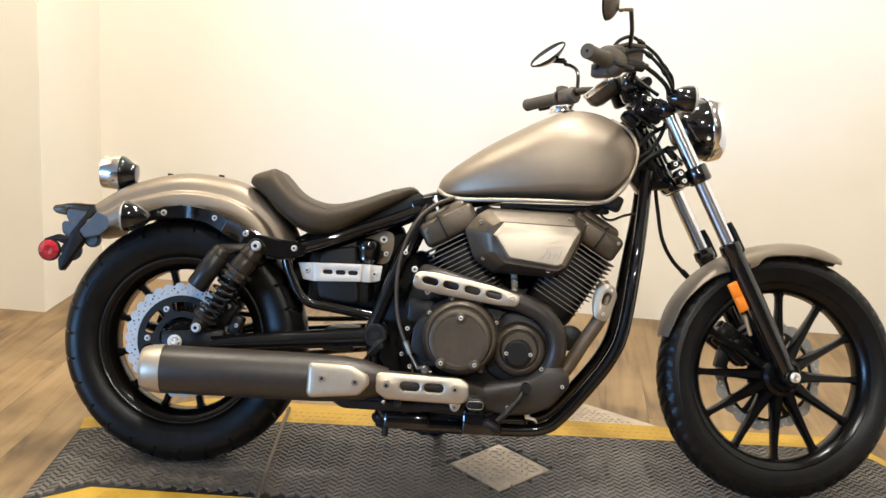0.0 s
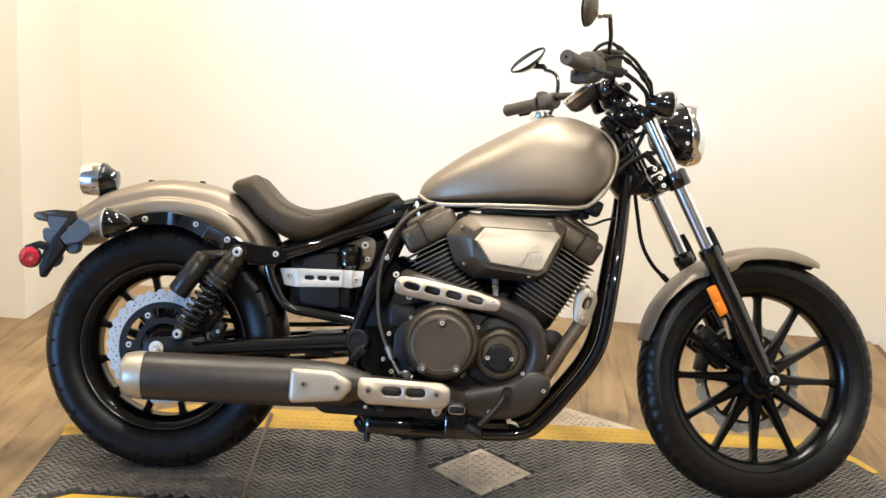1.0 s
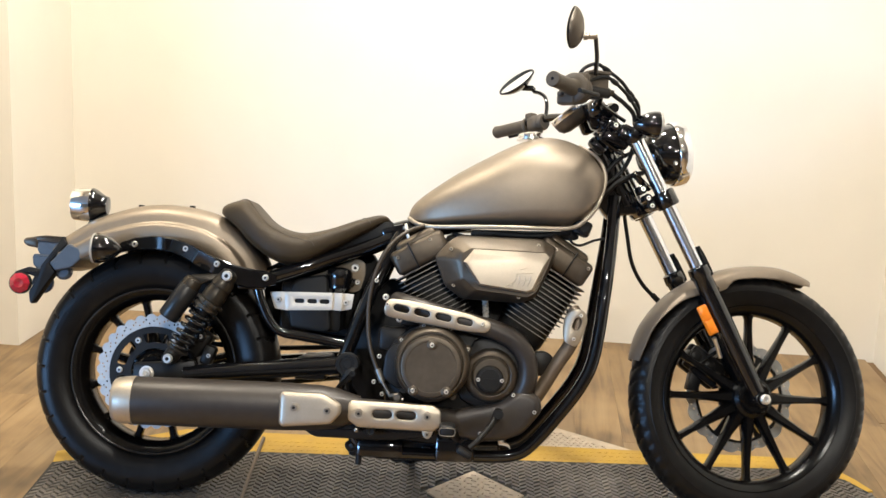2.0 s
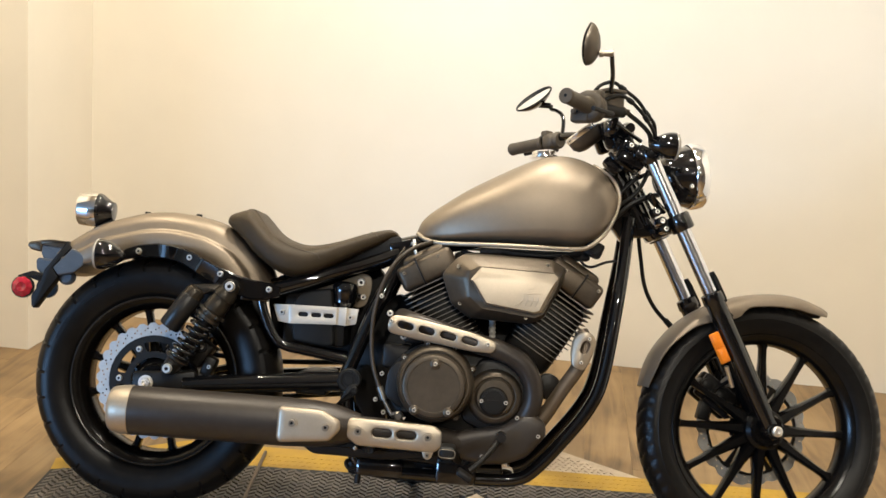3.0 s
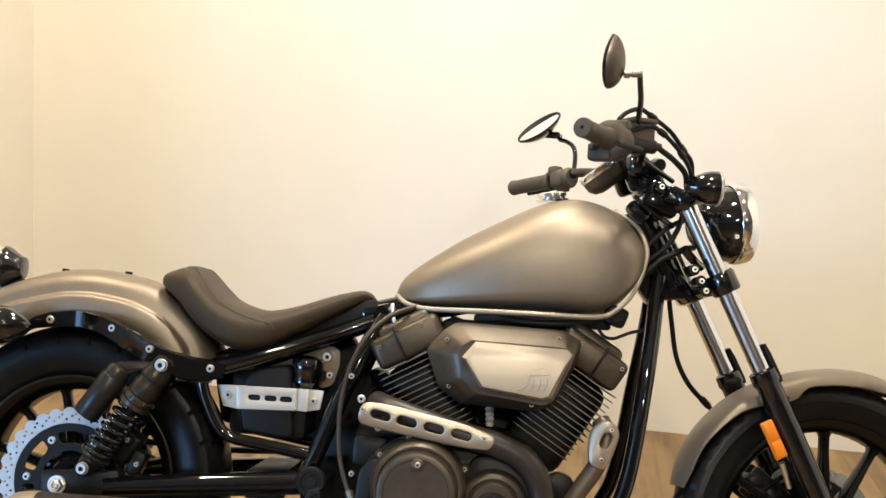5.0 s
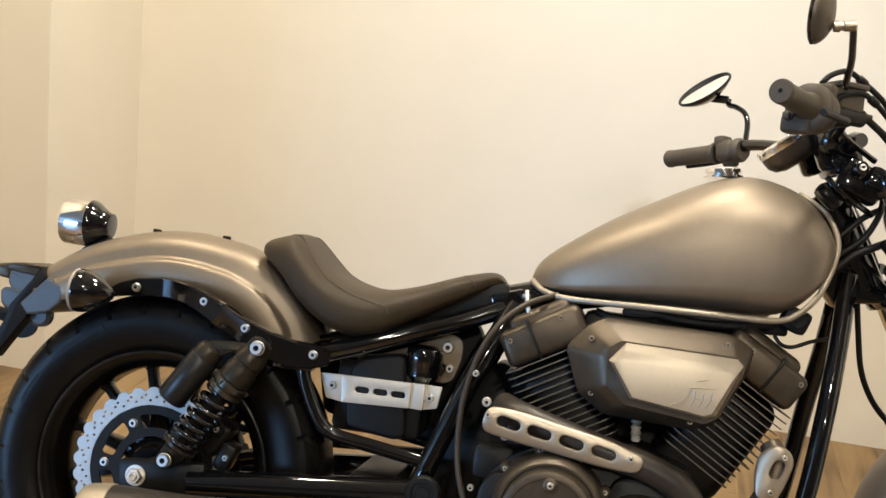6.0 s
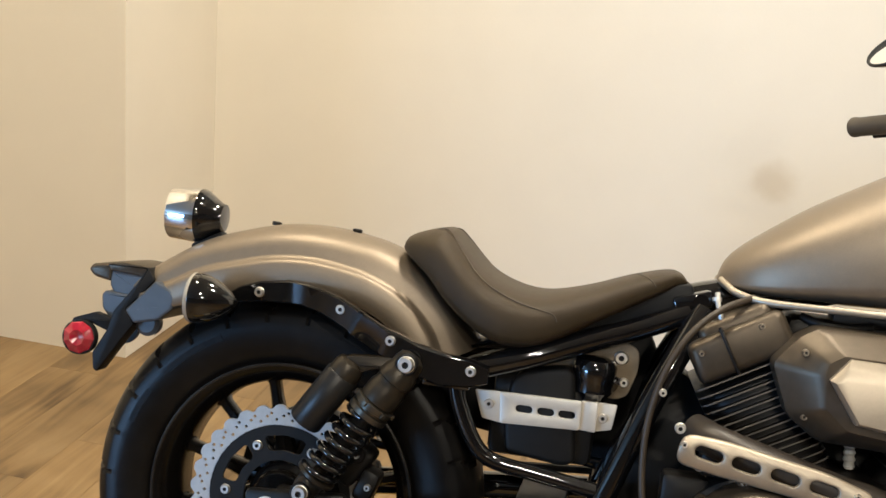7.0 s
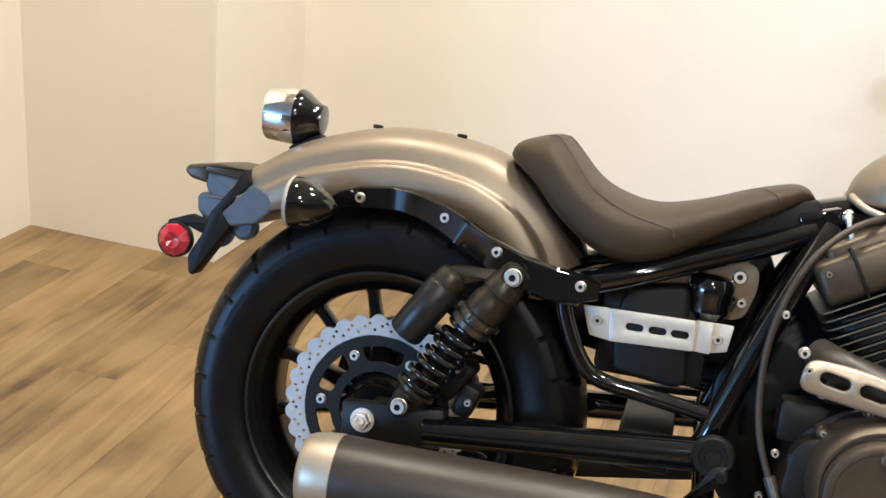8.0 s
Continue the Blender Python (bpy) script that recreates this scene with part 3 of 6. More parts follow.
def cast_wheel(flange, inner, half, hub_r, hub_half):
    bm = bmesh.new()
    ring_lathe(bm, [(-half, flange), (-half - 0.004, flange - 0.004), (-half, flange - 0.012), (-half * 0.8, inner + 0.008), (-half * 0.5, inner), (half * 0.5, inner),
                    (half * 0.8, inner + 0.008), (half, flange - 0.012), (half + 0.004, flange - 0.004), (half, flange), (half * 0.7, flange - 0.004), (-half * 0.7, flange - 0.004)])
    lathe(bm, (0, -hub_half, 0), (0, 1, 0), [(0, hub_r * 0.72), (0.006, hub_r * 0.8), (0.014, hub_r * 0.82), (0.02, hub_r), (2 * hub_half - 0.02, hub_r), (2 * hub_half - 0.014, hub_r * 0.82), (2 * hub_half, hub_r * 0.75)], 36)
    return bm


def spoke_set(wheel, m, inner, spokes, hub_r, phase=0.0):
    """The spokes of a cast wheel, one mesh shared round the hub."""
    bm = bmesh.new()
    d, s = Vector((1, 0, 0)), Vector((0, 0, 1))
    rings = []
    for t, w, h in ((0.0, 0.018, 0.028), (0.35, 0.0120, 0.021), (0.75, 0.0088, 0.016), (0.92, 0.0088, 0.016), (1.0, 0.015, 0.018)):
        q = d * (hub_r * 0.85 + (inner + 0.004 - hub_r * 0.85) * t)
        c = []
        for u, v in ((-1, -0.55), (-0.55, -1), (0.55, -1), (1, -0.55), (1, 0.55), (0.55, 1), (-0.55, 1), (-1, 0.55)):
            c.append(q + s * (w * u) + Vector((0, h * v, 0)))
        rings.append(c)
    loft(bm, rings)
    finish(bm)
    me = bpy.data.meshes.new("spoke")
    bm.to_mesh(me)
    bm.free()
    me.materials.append(M["wheel"])
    for k in range(spokes):
        ob = new("spoke", me)
        ob.parent = wheel
        ob.matrix_basis = m @ Matrix.Rotation(2 * math.pi * k / spokes + phase, 4, "Y")


def wave_disc(R, r_in, y, waves=24, thick=0.005):
    """A wave-edged brake rotor ring with drilled holes, built sector by sector."""
    bm = bmesh.new()
    n = 8

    def edge(a):
        return R - 0.0075 * (0.5 - 0.5 * math.cos(waves * a)) ** 2

    def at(r, a):
        return Vector((r * math.cos(a), y, r * math.sin(a)))

    faces = []
    for w in range(waves):
        a0, step = 2 * math.pi * w / waves, 2 * math.pi / waves
        loop = [at(edge(a0 + step * k / n), a0 + step * k / n) for k in range(n + 1)]
        loop += [at(r_in, a0 + step * k / 4) for k in range(4, -1, -1)]
        loops = [loop]
        for f, r in ((0.22, R - 0.0240), (0.50, R - 0.0135), (0.78, R - 0.0180)):
            c = at(r, a0 + step * f)
            loops.append([c + Vector((0.0027 * math.cos(-2 * math.pi * j / 7), 0, 0.0027 * math.sin(-2 * math.pi * j / 7))) for j in range(7)])
        edges = []
        for lp in loops:
            vs = [bm.verts.new(p) for p in lp]
            edges += [bm.edges.new((vs[i], vs[(i + 1) % len(vs)])) for i in range(len(vs))]
        bmesh.ops.triangle_fill(bm, use_beauty=True, use_dissolve=False, edges=edges)
    bmesh.ops.remove_doubles(bm, verts=bm.verts, dist=0.00005)
    ex = bmesh.ops.extrude_face_region(bm, geom=list(bm.faces), use_keep_orig=True)
    bmesh.ops.translate(bm, verts=[g for g in ex["geom"] if isinstance(g, bmesh.types.BMVert)], vec=(0, thick, 0))
    return bm


def carrier(r_out, r_in, y, arms=6, h=0.36, lip=0.016):
    """A dark rotor carrier with windows."""
    outer = [(r_out * math.cos(2 * math.pi * k / 64), r_out * math.sin(2 * math.pi * k / 64)) for k in range(64)]
    holes = [[(r_in * math.cos(-2 * math.pi * k / 32), r_in * math.sin(-2 * math.pi * k / 32)) for k in range(32)]]
    for k in range(arms):
        a0 = 2 * math.pi * (k + 0.5) / arms
        ra, rb = r_in + 0.016, r_out - lip
        loop = [(ra * math.cos(a0 - h), ra * math.sin(a0 - h)), (rb * math.cos(a0 - h), rb * math.sin(a0 - h)), (rb * math.cos(a0), rb * math.sin(a0)),
                (rb * math.cos(a0 + h), rb * math.sin(a0 + h)), (ra * math.cos(a0 + h), ra * math.sin(a0 + h)), (ra * math.cos(a0), ra * math.sin(a0))]
        holes.append(rounded(loop, 0.008, 3))
    bm = bmesh.new()
    plate(bm, outer, y + 0.006, y, holes)
    return bm


# rear wheel
bm = cast_wheel(0.2165, 0.184, 0.066, 0.055, 0.075)
bm.transform(Matrix.Translation(REAR))
rear_wheel = part("rear_wheel", bm, "wheel", bike, "satin black cast rear wheel")
spoke_set(rear_wheel, Matrix.Translation(REAR), 0.184, 12, 0.055, radians(15))
bm = tyre(0.321, 0.077, 0.214, 432, rear_groove)
bm.transform(Matrix.Translation(REAR))
part("tyre", bm, "rubber", rear_wheel, "black rear tyre with shoulder grooves", 26)
# thin rings added on both sides to draw the rim edge's highlight
bm = bmesh.new()
for side in (-1, 1):
    ring_lathe(bm, [(side * (0.0675 + 0.0032 * math.cos(a)), 0.2135 + 0.0032 * math.sin(a)) for a in (2 * math.pi * k / 8 for k in range(8))], 96)
bm.transform(Matrix.Translation(REAR))
part("rim_lip", bm, "lip", rear_wheel, "added thin ring for the highlight along the rim edge")
bm = wave_disc(0.149, 0.116, -0.066, 30)
bm.transform(Matrix.Translation(REAR))
part("brake_disc", bm, "disc", rear_wheel, "silver wave-edged drilled brake disc")
bm = carrier(0.117, 0.060, -0.066)
bm.transform(Matrix.Translation(REAR))
part("disc_carrier", bm, "plastic", rear_wheel)
for k in range(6):
    a = 2 * math.pi * k / 6
    bolt(rear_wheel, REAR + Vector((0.090 * math.cos(a), -0.066, 0.090 * math.sin(a))), 0.0088)
# raised bars of sidewall lettering that cannot be read
for a0, n in ((radians(118), 7), (radians(150), 4), (radians(60), 5)):
    for k in range(n):
        a = a0 + 0.055 * k
        bm = bmesh.new()
        p = REAR + Vector((0.271 * math.cos(a), -0.0765, 0.271 * math.sin(a)))
        box(bm, p, (0.016, 0.002, 0.010), Matrix.Rotation(-a, 4, "Y") @ Matrix.Rotation(radians(90), 4, "Y"))
        part("sidewall_mark", bm, "rubber", rear_wheel)

# front wheel
bm = cast_wheel(0.246, 0.2165, 0.038, 0.052, 0.065)
bm.transform(Matrix.Translation(FRONT))
front_wheel = spart("front_wheel", bm, "wheel", bike, "satin black twelve-spoke cast front wheel")
spoke_set(front_wheel, S @ Matrix.Translation(FRONT), 0.2165, 12, 0.052)
bm = tyre(0.322, 0.052, 0.240, 318, front_groove)
bm.transform(Matrix.Translation(FRONT))
spart("tyre", bm, "rubber", front_wheel, "black front tyre with ribbed tread", S, 26)
bm = wave_disc(0.149, 0.1215, 0.052, 18)
bm.transform(Matrix.Translation(FRONT))
spart("brake_disc", bm, "disc", front_wheel, "silver wave-edged drilled brake disc")
bm = carrier(0.1235, 0.045, 0.052, 6, 0.42, 0.007)
bm.transform(Matrix.Translation(FRONT))
spart("disc_carrier", bm, "satin", front_wheel)
bm = bmesh.new()
rod(bm, FRONT + Vector((0, -0.095, 0)), FRONT + Vector((0, 0.095, 0)), 0.011)
spart("axle", bm, "steel", front_wheel)
bm = bmesh.new()
tilt = Matrix.Rotation(radians(35), 4, "Y")
box(bm, FRONT + Vector((-0.106, 0.066, 0.078)), (0.118, 0.030, 0.074), tilt, 0.010, 3)
box(bm, FRONT + Vector((-0.106, 0.034, 0.078)), (0.108, 0.022, 0.068), tilt, 0.008, 3)
box(bm, FRONT + Vector((-0.136, 0.050, 0.104)), (0.040, 0.050, 0.016), tilt, 0.004)
box(bm, FRONT + Vector((-0.132, 0.050, 0.040)), (0.030, 0.030, 0.056), Matrix.Rotation(radians(12), 4, "Y"), 0.004)
for dx, dz in ((-0.134, 0.104), (-0.096, 0.078)):
    lathe(bm, FRONT + Vector((dx, 0.026, dz)), (0, -1, 0), [(0, 0.016), (0.006, 0.016), (0.009, 0.012), (0.010, 0.004)], 18)
rod(bm, FRONT + Vector((-0.076, 0.024, 0.118)), FRONT + Vector((-0.150, 0.024, 0.066)), 0.005)
rod(bm, FRONT + Vector((-0.06, 0.07, 0.02)), FRONT + Vector((-0.09, 0.085, 0.15)), 0.010)
spart("brake_caliper", bm, "satin", bike)

# swing arm, axle and chain-side guard
bm = bmesh.new()
rod(bm, (0.505, -0.14, 0.371), (0.505, 0.14, 0.371), 0.026)
swing = part("swing_arm", bm, "black", bike, "gloss black tubular swing arm")
bm = bmesh.new()
box(bm, (0.412, 0, 0.352), (0.078, 0.25, 0.055), None, 0.006)
part("cross_tube", bm, "tank_body", swing)
for s in (-1, 1):
    bm = bmesh.new()
    tube(bm, [(0.095, 0.128 * s, 0.322), (0.28, 0.128 * s, 0.343), (0.50, 0.125 * s, 0.366)], 0.024, 16)
    part("arm_tube", bm, "black", swing)
    bm = bmesh.new()
    box(bm, (0.045, 0.128 * s, 0.323), (0.16, 0.022, 0.062), Matrix.Rotation(radians(-5), 4, "Y"), 0.009)
    rod(bm, (0.061, 0.115 * s, 0.366), (0.061, 0.15 * s, 0.366), 0.018)
    part("axle_plate", bm, "satin", swing)
bm = bmesh.new()
lathe(bm, (0.509, -0.138, 0.371), (0, -1, 0), [(0, 0.030), (0.012, 0.030), (0.016, 0.027), (0.016, 0.020), (0.013, 0.019), (0.013, 0.012), (0.015, 0.011)], 32)
part("pivot_cap", bm, "plastic", bike, "black round swing arm pivot cap")
bm = bmesh.new()
lathe(bm, (0, -0.138, 0.322), (0, -1, 0), [(0, 0.0185), (0.003, 0.0185), (0.003, 0.015)], 24)
lathe(bm, (0, -0.141, 0.322), (0, -1, 0), [(0, 0.0140), (0.009, 0.0140), (0.011, 0.0122), (0.011, 0.0085), (0.006, 0.0080)], 6, caps=False)
lathe(bm, (0, -0.141, 0.322), (0, -1, 0), [(0, 0.0072), (0.013, 0.0072), (0.014, 0.0058), (0.006, 0.0050), (0.005, 0.001)], 18)
rod(bm, (0, -0.14, 0.322), (0, 0.15, 0.322), 0.010)
part("rear_axle", bm, "steel", bike, "bright rear axle with castle nut")
bm = bmesh.new()
box(bm, (0.03, -0.085, 0.322), (0.06, 0.03, 0.05), None, 0.008)
box(bm, (0.118, -0.088, 0.405), (0.050, 0.052, 0.070), Matrix.Rotation(radians(35), 4, "Y"), 0.010, 3)
box(bm, (0.146, -0.092, 0.372), (0.030, 0.046, 0.052), Matrix.Rotation(radians(20), 4, "Y"), 0.008)
rod(bm, (0.128, -0.120, 0.420), (0.128, -0.090, 0.420), 0.014, bevel=0.002)
caliper = part("rear_caliper", bm, "satin", bike, "satin black rear brake caliper")
bolt(caliper, (0.128, -0.120, 0.420), 0.006)
bolt(caliper, (0.150, -0.116, 0.372), 0.006)
# chain adjuster at the root of the swing arm
bm = bmesh.new()
rod(bm, (0.076, -0.132, 0.352), (0.116, -0.136, 0.318), 0.0045, seg=10)
lathe(bm, (0.094, -0.134, 0.337), (0.76, 0, -0.65), [(0, 0.0085), (0.005, 0.0085), (0.0055, 0.0075)], 6)
lathe(bm, (0.104, -0.135, 0.328), (0.76, 0, -0.65), [(0, 0.0095), (0.007, 0.0095), (0.0075, 0.008)], 6)
part("belt_adjuster", bm, "steel", bike, "bright threaded belt adjuster")


# rear shock absorbers with side reservoirs
def shock(s):
    top, low = Vector((0.199, 0.158 * s, 0.578)), Vector((0.061, 0.155 * s, 0.364))
    d = (low - top).normalized()
    n = (low - top).length
    bm = bmesh.new()
    lathe(bm, top, d, [(-0.016, 0.010), (-0.010, 0.020), (0.0, 0.023), (0.012, 0.0235), (0.018, 0.0275), (0.034, 0.0285), (0.036, 0.0265), (0.046, 0.0270), (0.052, 0.0295), (0.074, 0.0295), (0.078, 0.026)], 32)
    rod(bm, top + d * 0.07, low, 0.0105)
    lathe(bm, low, -d, [(-0.014, 0.010), (-0.008, 0.017), (0.004, 0.020), (0.018, 0.021), (0.026, 0.026), (0.029, 0.0325), (0.034, 0.0325), (0.036, 0.027)], 28)
    body = part("shock_absorber", bm, "bronze", bike, "dark bronze rear shock with coil spring")
    bm = bmesh.new()
    lathe(bm, top + d * 0.076, d, [(0, 0.027), (0.002, 0.0325), (0.010, 0.0325), (0.012, 0.0285), (0.015, 0.0285), (0.017, 0.0325), (0.025, 0.0325), (0.027, 0.029)], 32)
    for k in range(6):
        a = 2 * math.pi * k / 6 + 0.3
        q = axis_matrix(top + d * 0.082, d) @ Vector((0.0325 * math.cos(a), 0.0325 * math.sin(a), 0))
        box(bm, q, (0.007, 0.007, 0.008), d.to_track_quat("Z", "Y").to_matrix().to_4x4() @ Matrix.Rotation(a, 4, "Z"), 0.001, 1)
    part("preload_ring", bm, "preload", body, "notched dark metal preload rings")
    bm = bmesh.new()
    m = axis_matrix(top + d * 0.104, d)
    turns, length = 6.2, n - 0.104 - 0.036
    pts = [m @ Vector((0.0268 * math.cos(2 * math.pi * turns * k / 112), 0.0268 * math.sin(2 * math.pi * turns * k / 112), length * k / 112)) for k in range(113)]
    tube(bm, pts, 0.0052, 10, 1)
    part("coil_spring", bm, "black", body, "gloss black coil spring")
    bm = bmesh.new()
    lathe(bm, top + d * 0.10, d, [(0, 0.016), (0.03, 0.0155), (0.05, 0.017), (0.07, 0.0145), (0.09, 0.012)], 20)
    part("bump_stop", bm, "plastic", body)
    for q, r in ((top, 0.0138), (low, 0.0132)):
        bm = bmesh.new()
        lathe(bm, q + Vector((0, 0.010 * s, 0)), (0, s, 0), [(0, r * 1.25), (0.010, r * 1.25), (0.013, r * 1.1)], 28)
        part("eye_bush", bm, "plastic", body)
        bolt(body, q + Vector((0, 0.023 * s, 0)), r, (0, s, 0), h=0.009)
    if s > 0:
        return
    bm = bmesh.new()
    a, b = Vector((0.106, 0.152 * s, 0.555)), Vector((0.050, 0.152 * s, 0.468))
    lathe(bm, a, b - a, [(0.010, 0.0255), (0.012, 0.0270), (0.102, 0.0270), (0.106, 0.0245)], 36)
    part("reservoir", bm, "tank_body", body, "dark grey remote reservoir cylinder")
    bm = bmesh.new()
    lathe(bm, a, b - a, [(-0.016, 0.012), (-0.012, 0.021), (-0.004, 0.0245), (0.012, 0.0250)], 32)
    part("reservoir_cap", bm, "bronze", body, "dark bronze reservoir cap")
    bm = bmesh.new()
    plate(bm, rounded([(0.094, 0.560), (0.104, 0.577), (0.180, 0.584), (0.192, 0.566), (0.150, 0.562), (0.118, 0.548)], 0.006), 0.142 * s, 0.162 * s, bevel=0.004)
    part("reservoir_link", bm, "bronze", body)


shock(-1)
shock(1)

# rear mudguard, a pressed shell with a swage along each side
RF = [(-0.292, 0.632), (-0.280, 0.645), (-0.244, 0.673), (-0.191, 0.708), (-0.137, 0.731), (-0.064, 0.752), (0.009, 0.759), (0.082, 0.752), (0.138, 0.738), (0.20, 0.707), (0.255, 0.655), (0.285, 0.60)]
line = spline([(x, 0, z) for x, z in RF], 5)
SEC = [(0.0, 0.0), (0.025, -0.001), (0.048, -0.0045), (0.066, -0.012), (0.077, -0.022), (0.083, -0.034), (0.0855, -0.046), (0.0875, -0.0505), (0.0955, -0.0540), (0.1000, -0.0565), (0.1025, -0.062), (0.1045, -0.078), (0.105, -0.098)]
outer_rings, inner_rings = [], []
for i, q in enumerate(line):
    d = (line[min(i + 1, len(line) - 1)] - line[max(i - 1, 0)]).normalized()
    up = Vector((-d.z, 0, d.x))
    w = lerp([(0, 0.78), (0.15, 0.94), (0.35, 1.0), (1, 1.0)], i / (len(line) - 1))
    h = lerp([(0, 0.45), (0.2, 0.85), (0.4, 1.0), (1, 1.0)], i / (len(line) - 1))
    half = [(y * w, z * h) for y, z in SEC]
    full = [(-y, z) for y, z in reversed(half)] + half[1:]
    ring = [q + Vector((0, y, 0)) + up * z for y, z in full]
    inn = [q + Vector((0, y * 0.975, 0)) + up * (z - 0.003) for y, z in reversed(full)]
    outer_rings.append(ring + inn)
bm = bmesh.new()
loft(bm, outer_rings)
rear_fender = part("rear_fender", bm, "paint", bike, "matte grey rear mudguard with rolled sides", 50)
for p in ((-0.074, 0, 0.7515), (0.062, 0.0, 0.756)):
    bm = bmesh.new()
    lathe(bm, p, (0.05, 0, 1), [(-0.002, 0.008), (0.003, 0.008), (0.004, 0.006)], 14)
    part("plug", bm, "plastic", rear_fender)


def ribbon(bm, pts, thick):
    """A plate of varying height along a line: rows of x, y, z of its middle, its half height and its outward lean."""
    rings = []
    for i, (x, y, z, h, lean) in enumerate(pts):
        a, b = pts[max(i - 1, 0)], pts[min(i + 1, len(pts) - 1)]
        d = Vector((b[0] - a[0], 0, b[2] - a[2])).normalized()
        up = Vector((-d.z, math.copysign(lean, y), d.x))
        c = Vector((x, y, z))
        s = Vector((0, thick / 2, 0))
        e = 0.15 * h
        rings.append([c + up * (h - e) - s, c + up * h - s * 0.5, c + up * h + s, c - up * h + s, c - up * h - s * 0.5, c - up * (h - e) - s])
    loft(bm, rings)


for s in (-1, 1):
    bm = bmesh.new()
    rows = [(-0.115, 0.1, 0.628, 0.006, 0), (-0.085, 0.101, 0.641, 0.013, 0), (-0.055, 0.103, 0.649, 0.016, 0), (-0.01, 0.105, 0.654, 0.018, -0.1), (0.012, 0.107, 0.653, 0.018, -0.25), (0.03, 0.116, 0.651, 0.018, -0.3),
            (0.052, 0.128, 0.648, 0.018, -0.3), (0.075, 0.1365, 0.641, 0.019, -0.3), (0.098, 0.1415, 0.6309, 0.02, -0.38), (0.106, 0.1435, 0.6267, 0.02, -0.42), (0.1105, 0.1448, 0.6242, 0.0205, 0.08), (0.115, 0.1462, 0.6217, 0.021, -0.42),
            (0.15, 0.1525, 0.606, 0.021, -0.40), (0.168, 0.153, 0.599, 0.022, -0.05), (0.205, 0.154, 0.584, 0.024, -0.05), (0.25, 0.153, 0.574, 0.025, -0.05), (0.29, 0.151, 0.574, 0.021, 0), (0.318, 0.148, 0.574, 0.012, 0)]
    ribbon(bm, [(x, y * s, z, h, lean) for x, y, z, h, lean in rows], 0.016)
    box(bm, (0.255, 0.140 * s, 0.562), (0.075, 0.024, 0.030), None, 0.006)
    strut = part("fender_strut", bm, "black", bike, "gloss black mudguard support rail")
    for x, y, z in ((-0.056, 0.112, 0.648), (0.084, 0.147, 0.642), (0.168, 0.163, 0.607), (0.292, 0.160, 0.578)):
        bolt(strut, (x, y * s, z), 0.0085, (0, s, 0))

# tail light and turn signals
bm = bmesh.new()
lathe(bm, (-0.254, 0, 0.7485), (1, 0, 0.02), [(0.010, 0.037), (0.001, 0.0390), (0, 0.0410), (0.003, 0.0425), (0.046, 0.0450), (0.050, 0.0450)], 40)
tail = part("tail_light", bm, "chrome", bike, "round chrome-rimmed bullet tail light")
bm = bmesh.new()
lathe(bm, (-0.206, 0, 0.7500), (1, 0, -0.02), [(0, 0.0445), (0.004, 0.0445), (0.012, 0.0410), (0.026, 0.0310), (0.036, 0.0250), (0.042, 0.0235), (0.043, 0.018)], 40)
part("housing", bm, "black", tail, "gloss black bell housing")
bm = bmesh.new()
lathe(bm, (-0.245, 0, 0.7485), (-1, 0, 0), [(0, 0.0368), (0.004, 0.034), (0.006, 0.022), (0.007, 0.004)], 32)
part("lens", bm, "red", tail, "red lens")
bm = bmesh.new()
box(bm, (-0.185, 0, 0.708), (0.060, 0.030, 0.016), Matrix.Rotation(radians(-28), 4, "Y"), 0.006)
part("mount", bm, "plastic", tail)


def signal(c, fwd, parent, stem_to, m=None, r=0.037):
    """A bullet turn signal whose lens looks along fwd (+1 or -1 in x)."""
    c = Vector(c)
    bm = bmesh.new()
    lathe(bm, c, (-fwd, 0, 0), [(-0.003, r * 1.0), (0.004, r * 1.03), (0.014, r * 1.0), (0.028, r * 0.88), (0.043, r * 0.66), (0.055, r * 0.42), (0.062, r * 0.22), (0.065, r * 0.06)], 36)
    if m:
        bm.transform(m)
    sig = part("turn_signal", bm, "black", parent, "gloss black bullet turn signal")
    bm = bmesh.new()
    lathe(bm, c, (fwd, 0, 0), [(0.001, r * 1.02), (0.004, r * 1.04), (0.007, r * 0.99), (0.010, r * 0.80), (0.012, r * 0.45), (0.0125, r * 0.1)], 36)
    if m:
        bm.transform(m)
    part("lens", bm, "lens", sig, "pale clear lens")
    bm = bmesh.new()
    tube(bm, [c + Vector((-fwd * 0.02, 0, 0)), stem_to], 0.009, 10)
    if m:
        bm.transform(m)
    part("stem", bm, "plastic", sig)


signal((-0.138, -0.165, 0.632), -1, bike, (-0.115, -0.09, 0.630))
signal((-0.138, 0.165, 0.632), -1, bike, (-0.115, 0.09, 0.630))

# number-plate carrier and its reflectors
bm = bmesh.new()
plate(bm, rounded([(-0.232, 0.641), (-0.203, 0.630), (-0.197, 0.619), (-0.199, 0.601), (-0.221, 0.580), (-0.262, 0.570), (-0.278, 0.589)], 0.004), 0.100, -0.100, bevel=0.004, seg=2)
carrier_ob = part("plate_carrier", bm, "bluegrey", bike, "dark grey moulded number-plate carrier", 15)
bm = bmesh.new()
plate(bm, rounded([(-0.324, 0.646), (-0.262, 0.642), (-0.262, 0.610), (-0.290, 0.606), (-0.318, 0.609), (-0.326, 0.623)], 0.004), 0.060, -0.060, bevel=0.004, seg=2)
part("lamp_block", bm, "bluegrey", carrier_ob, "", 15)
bm = bmesh.new()
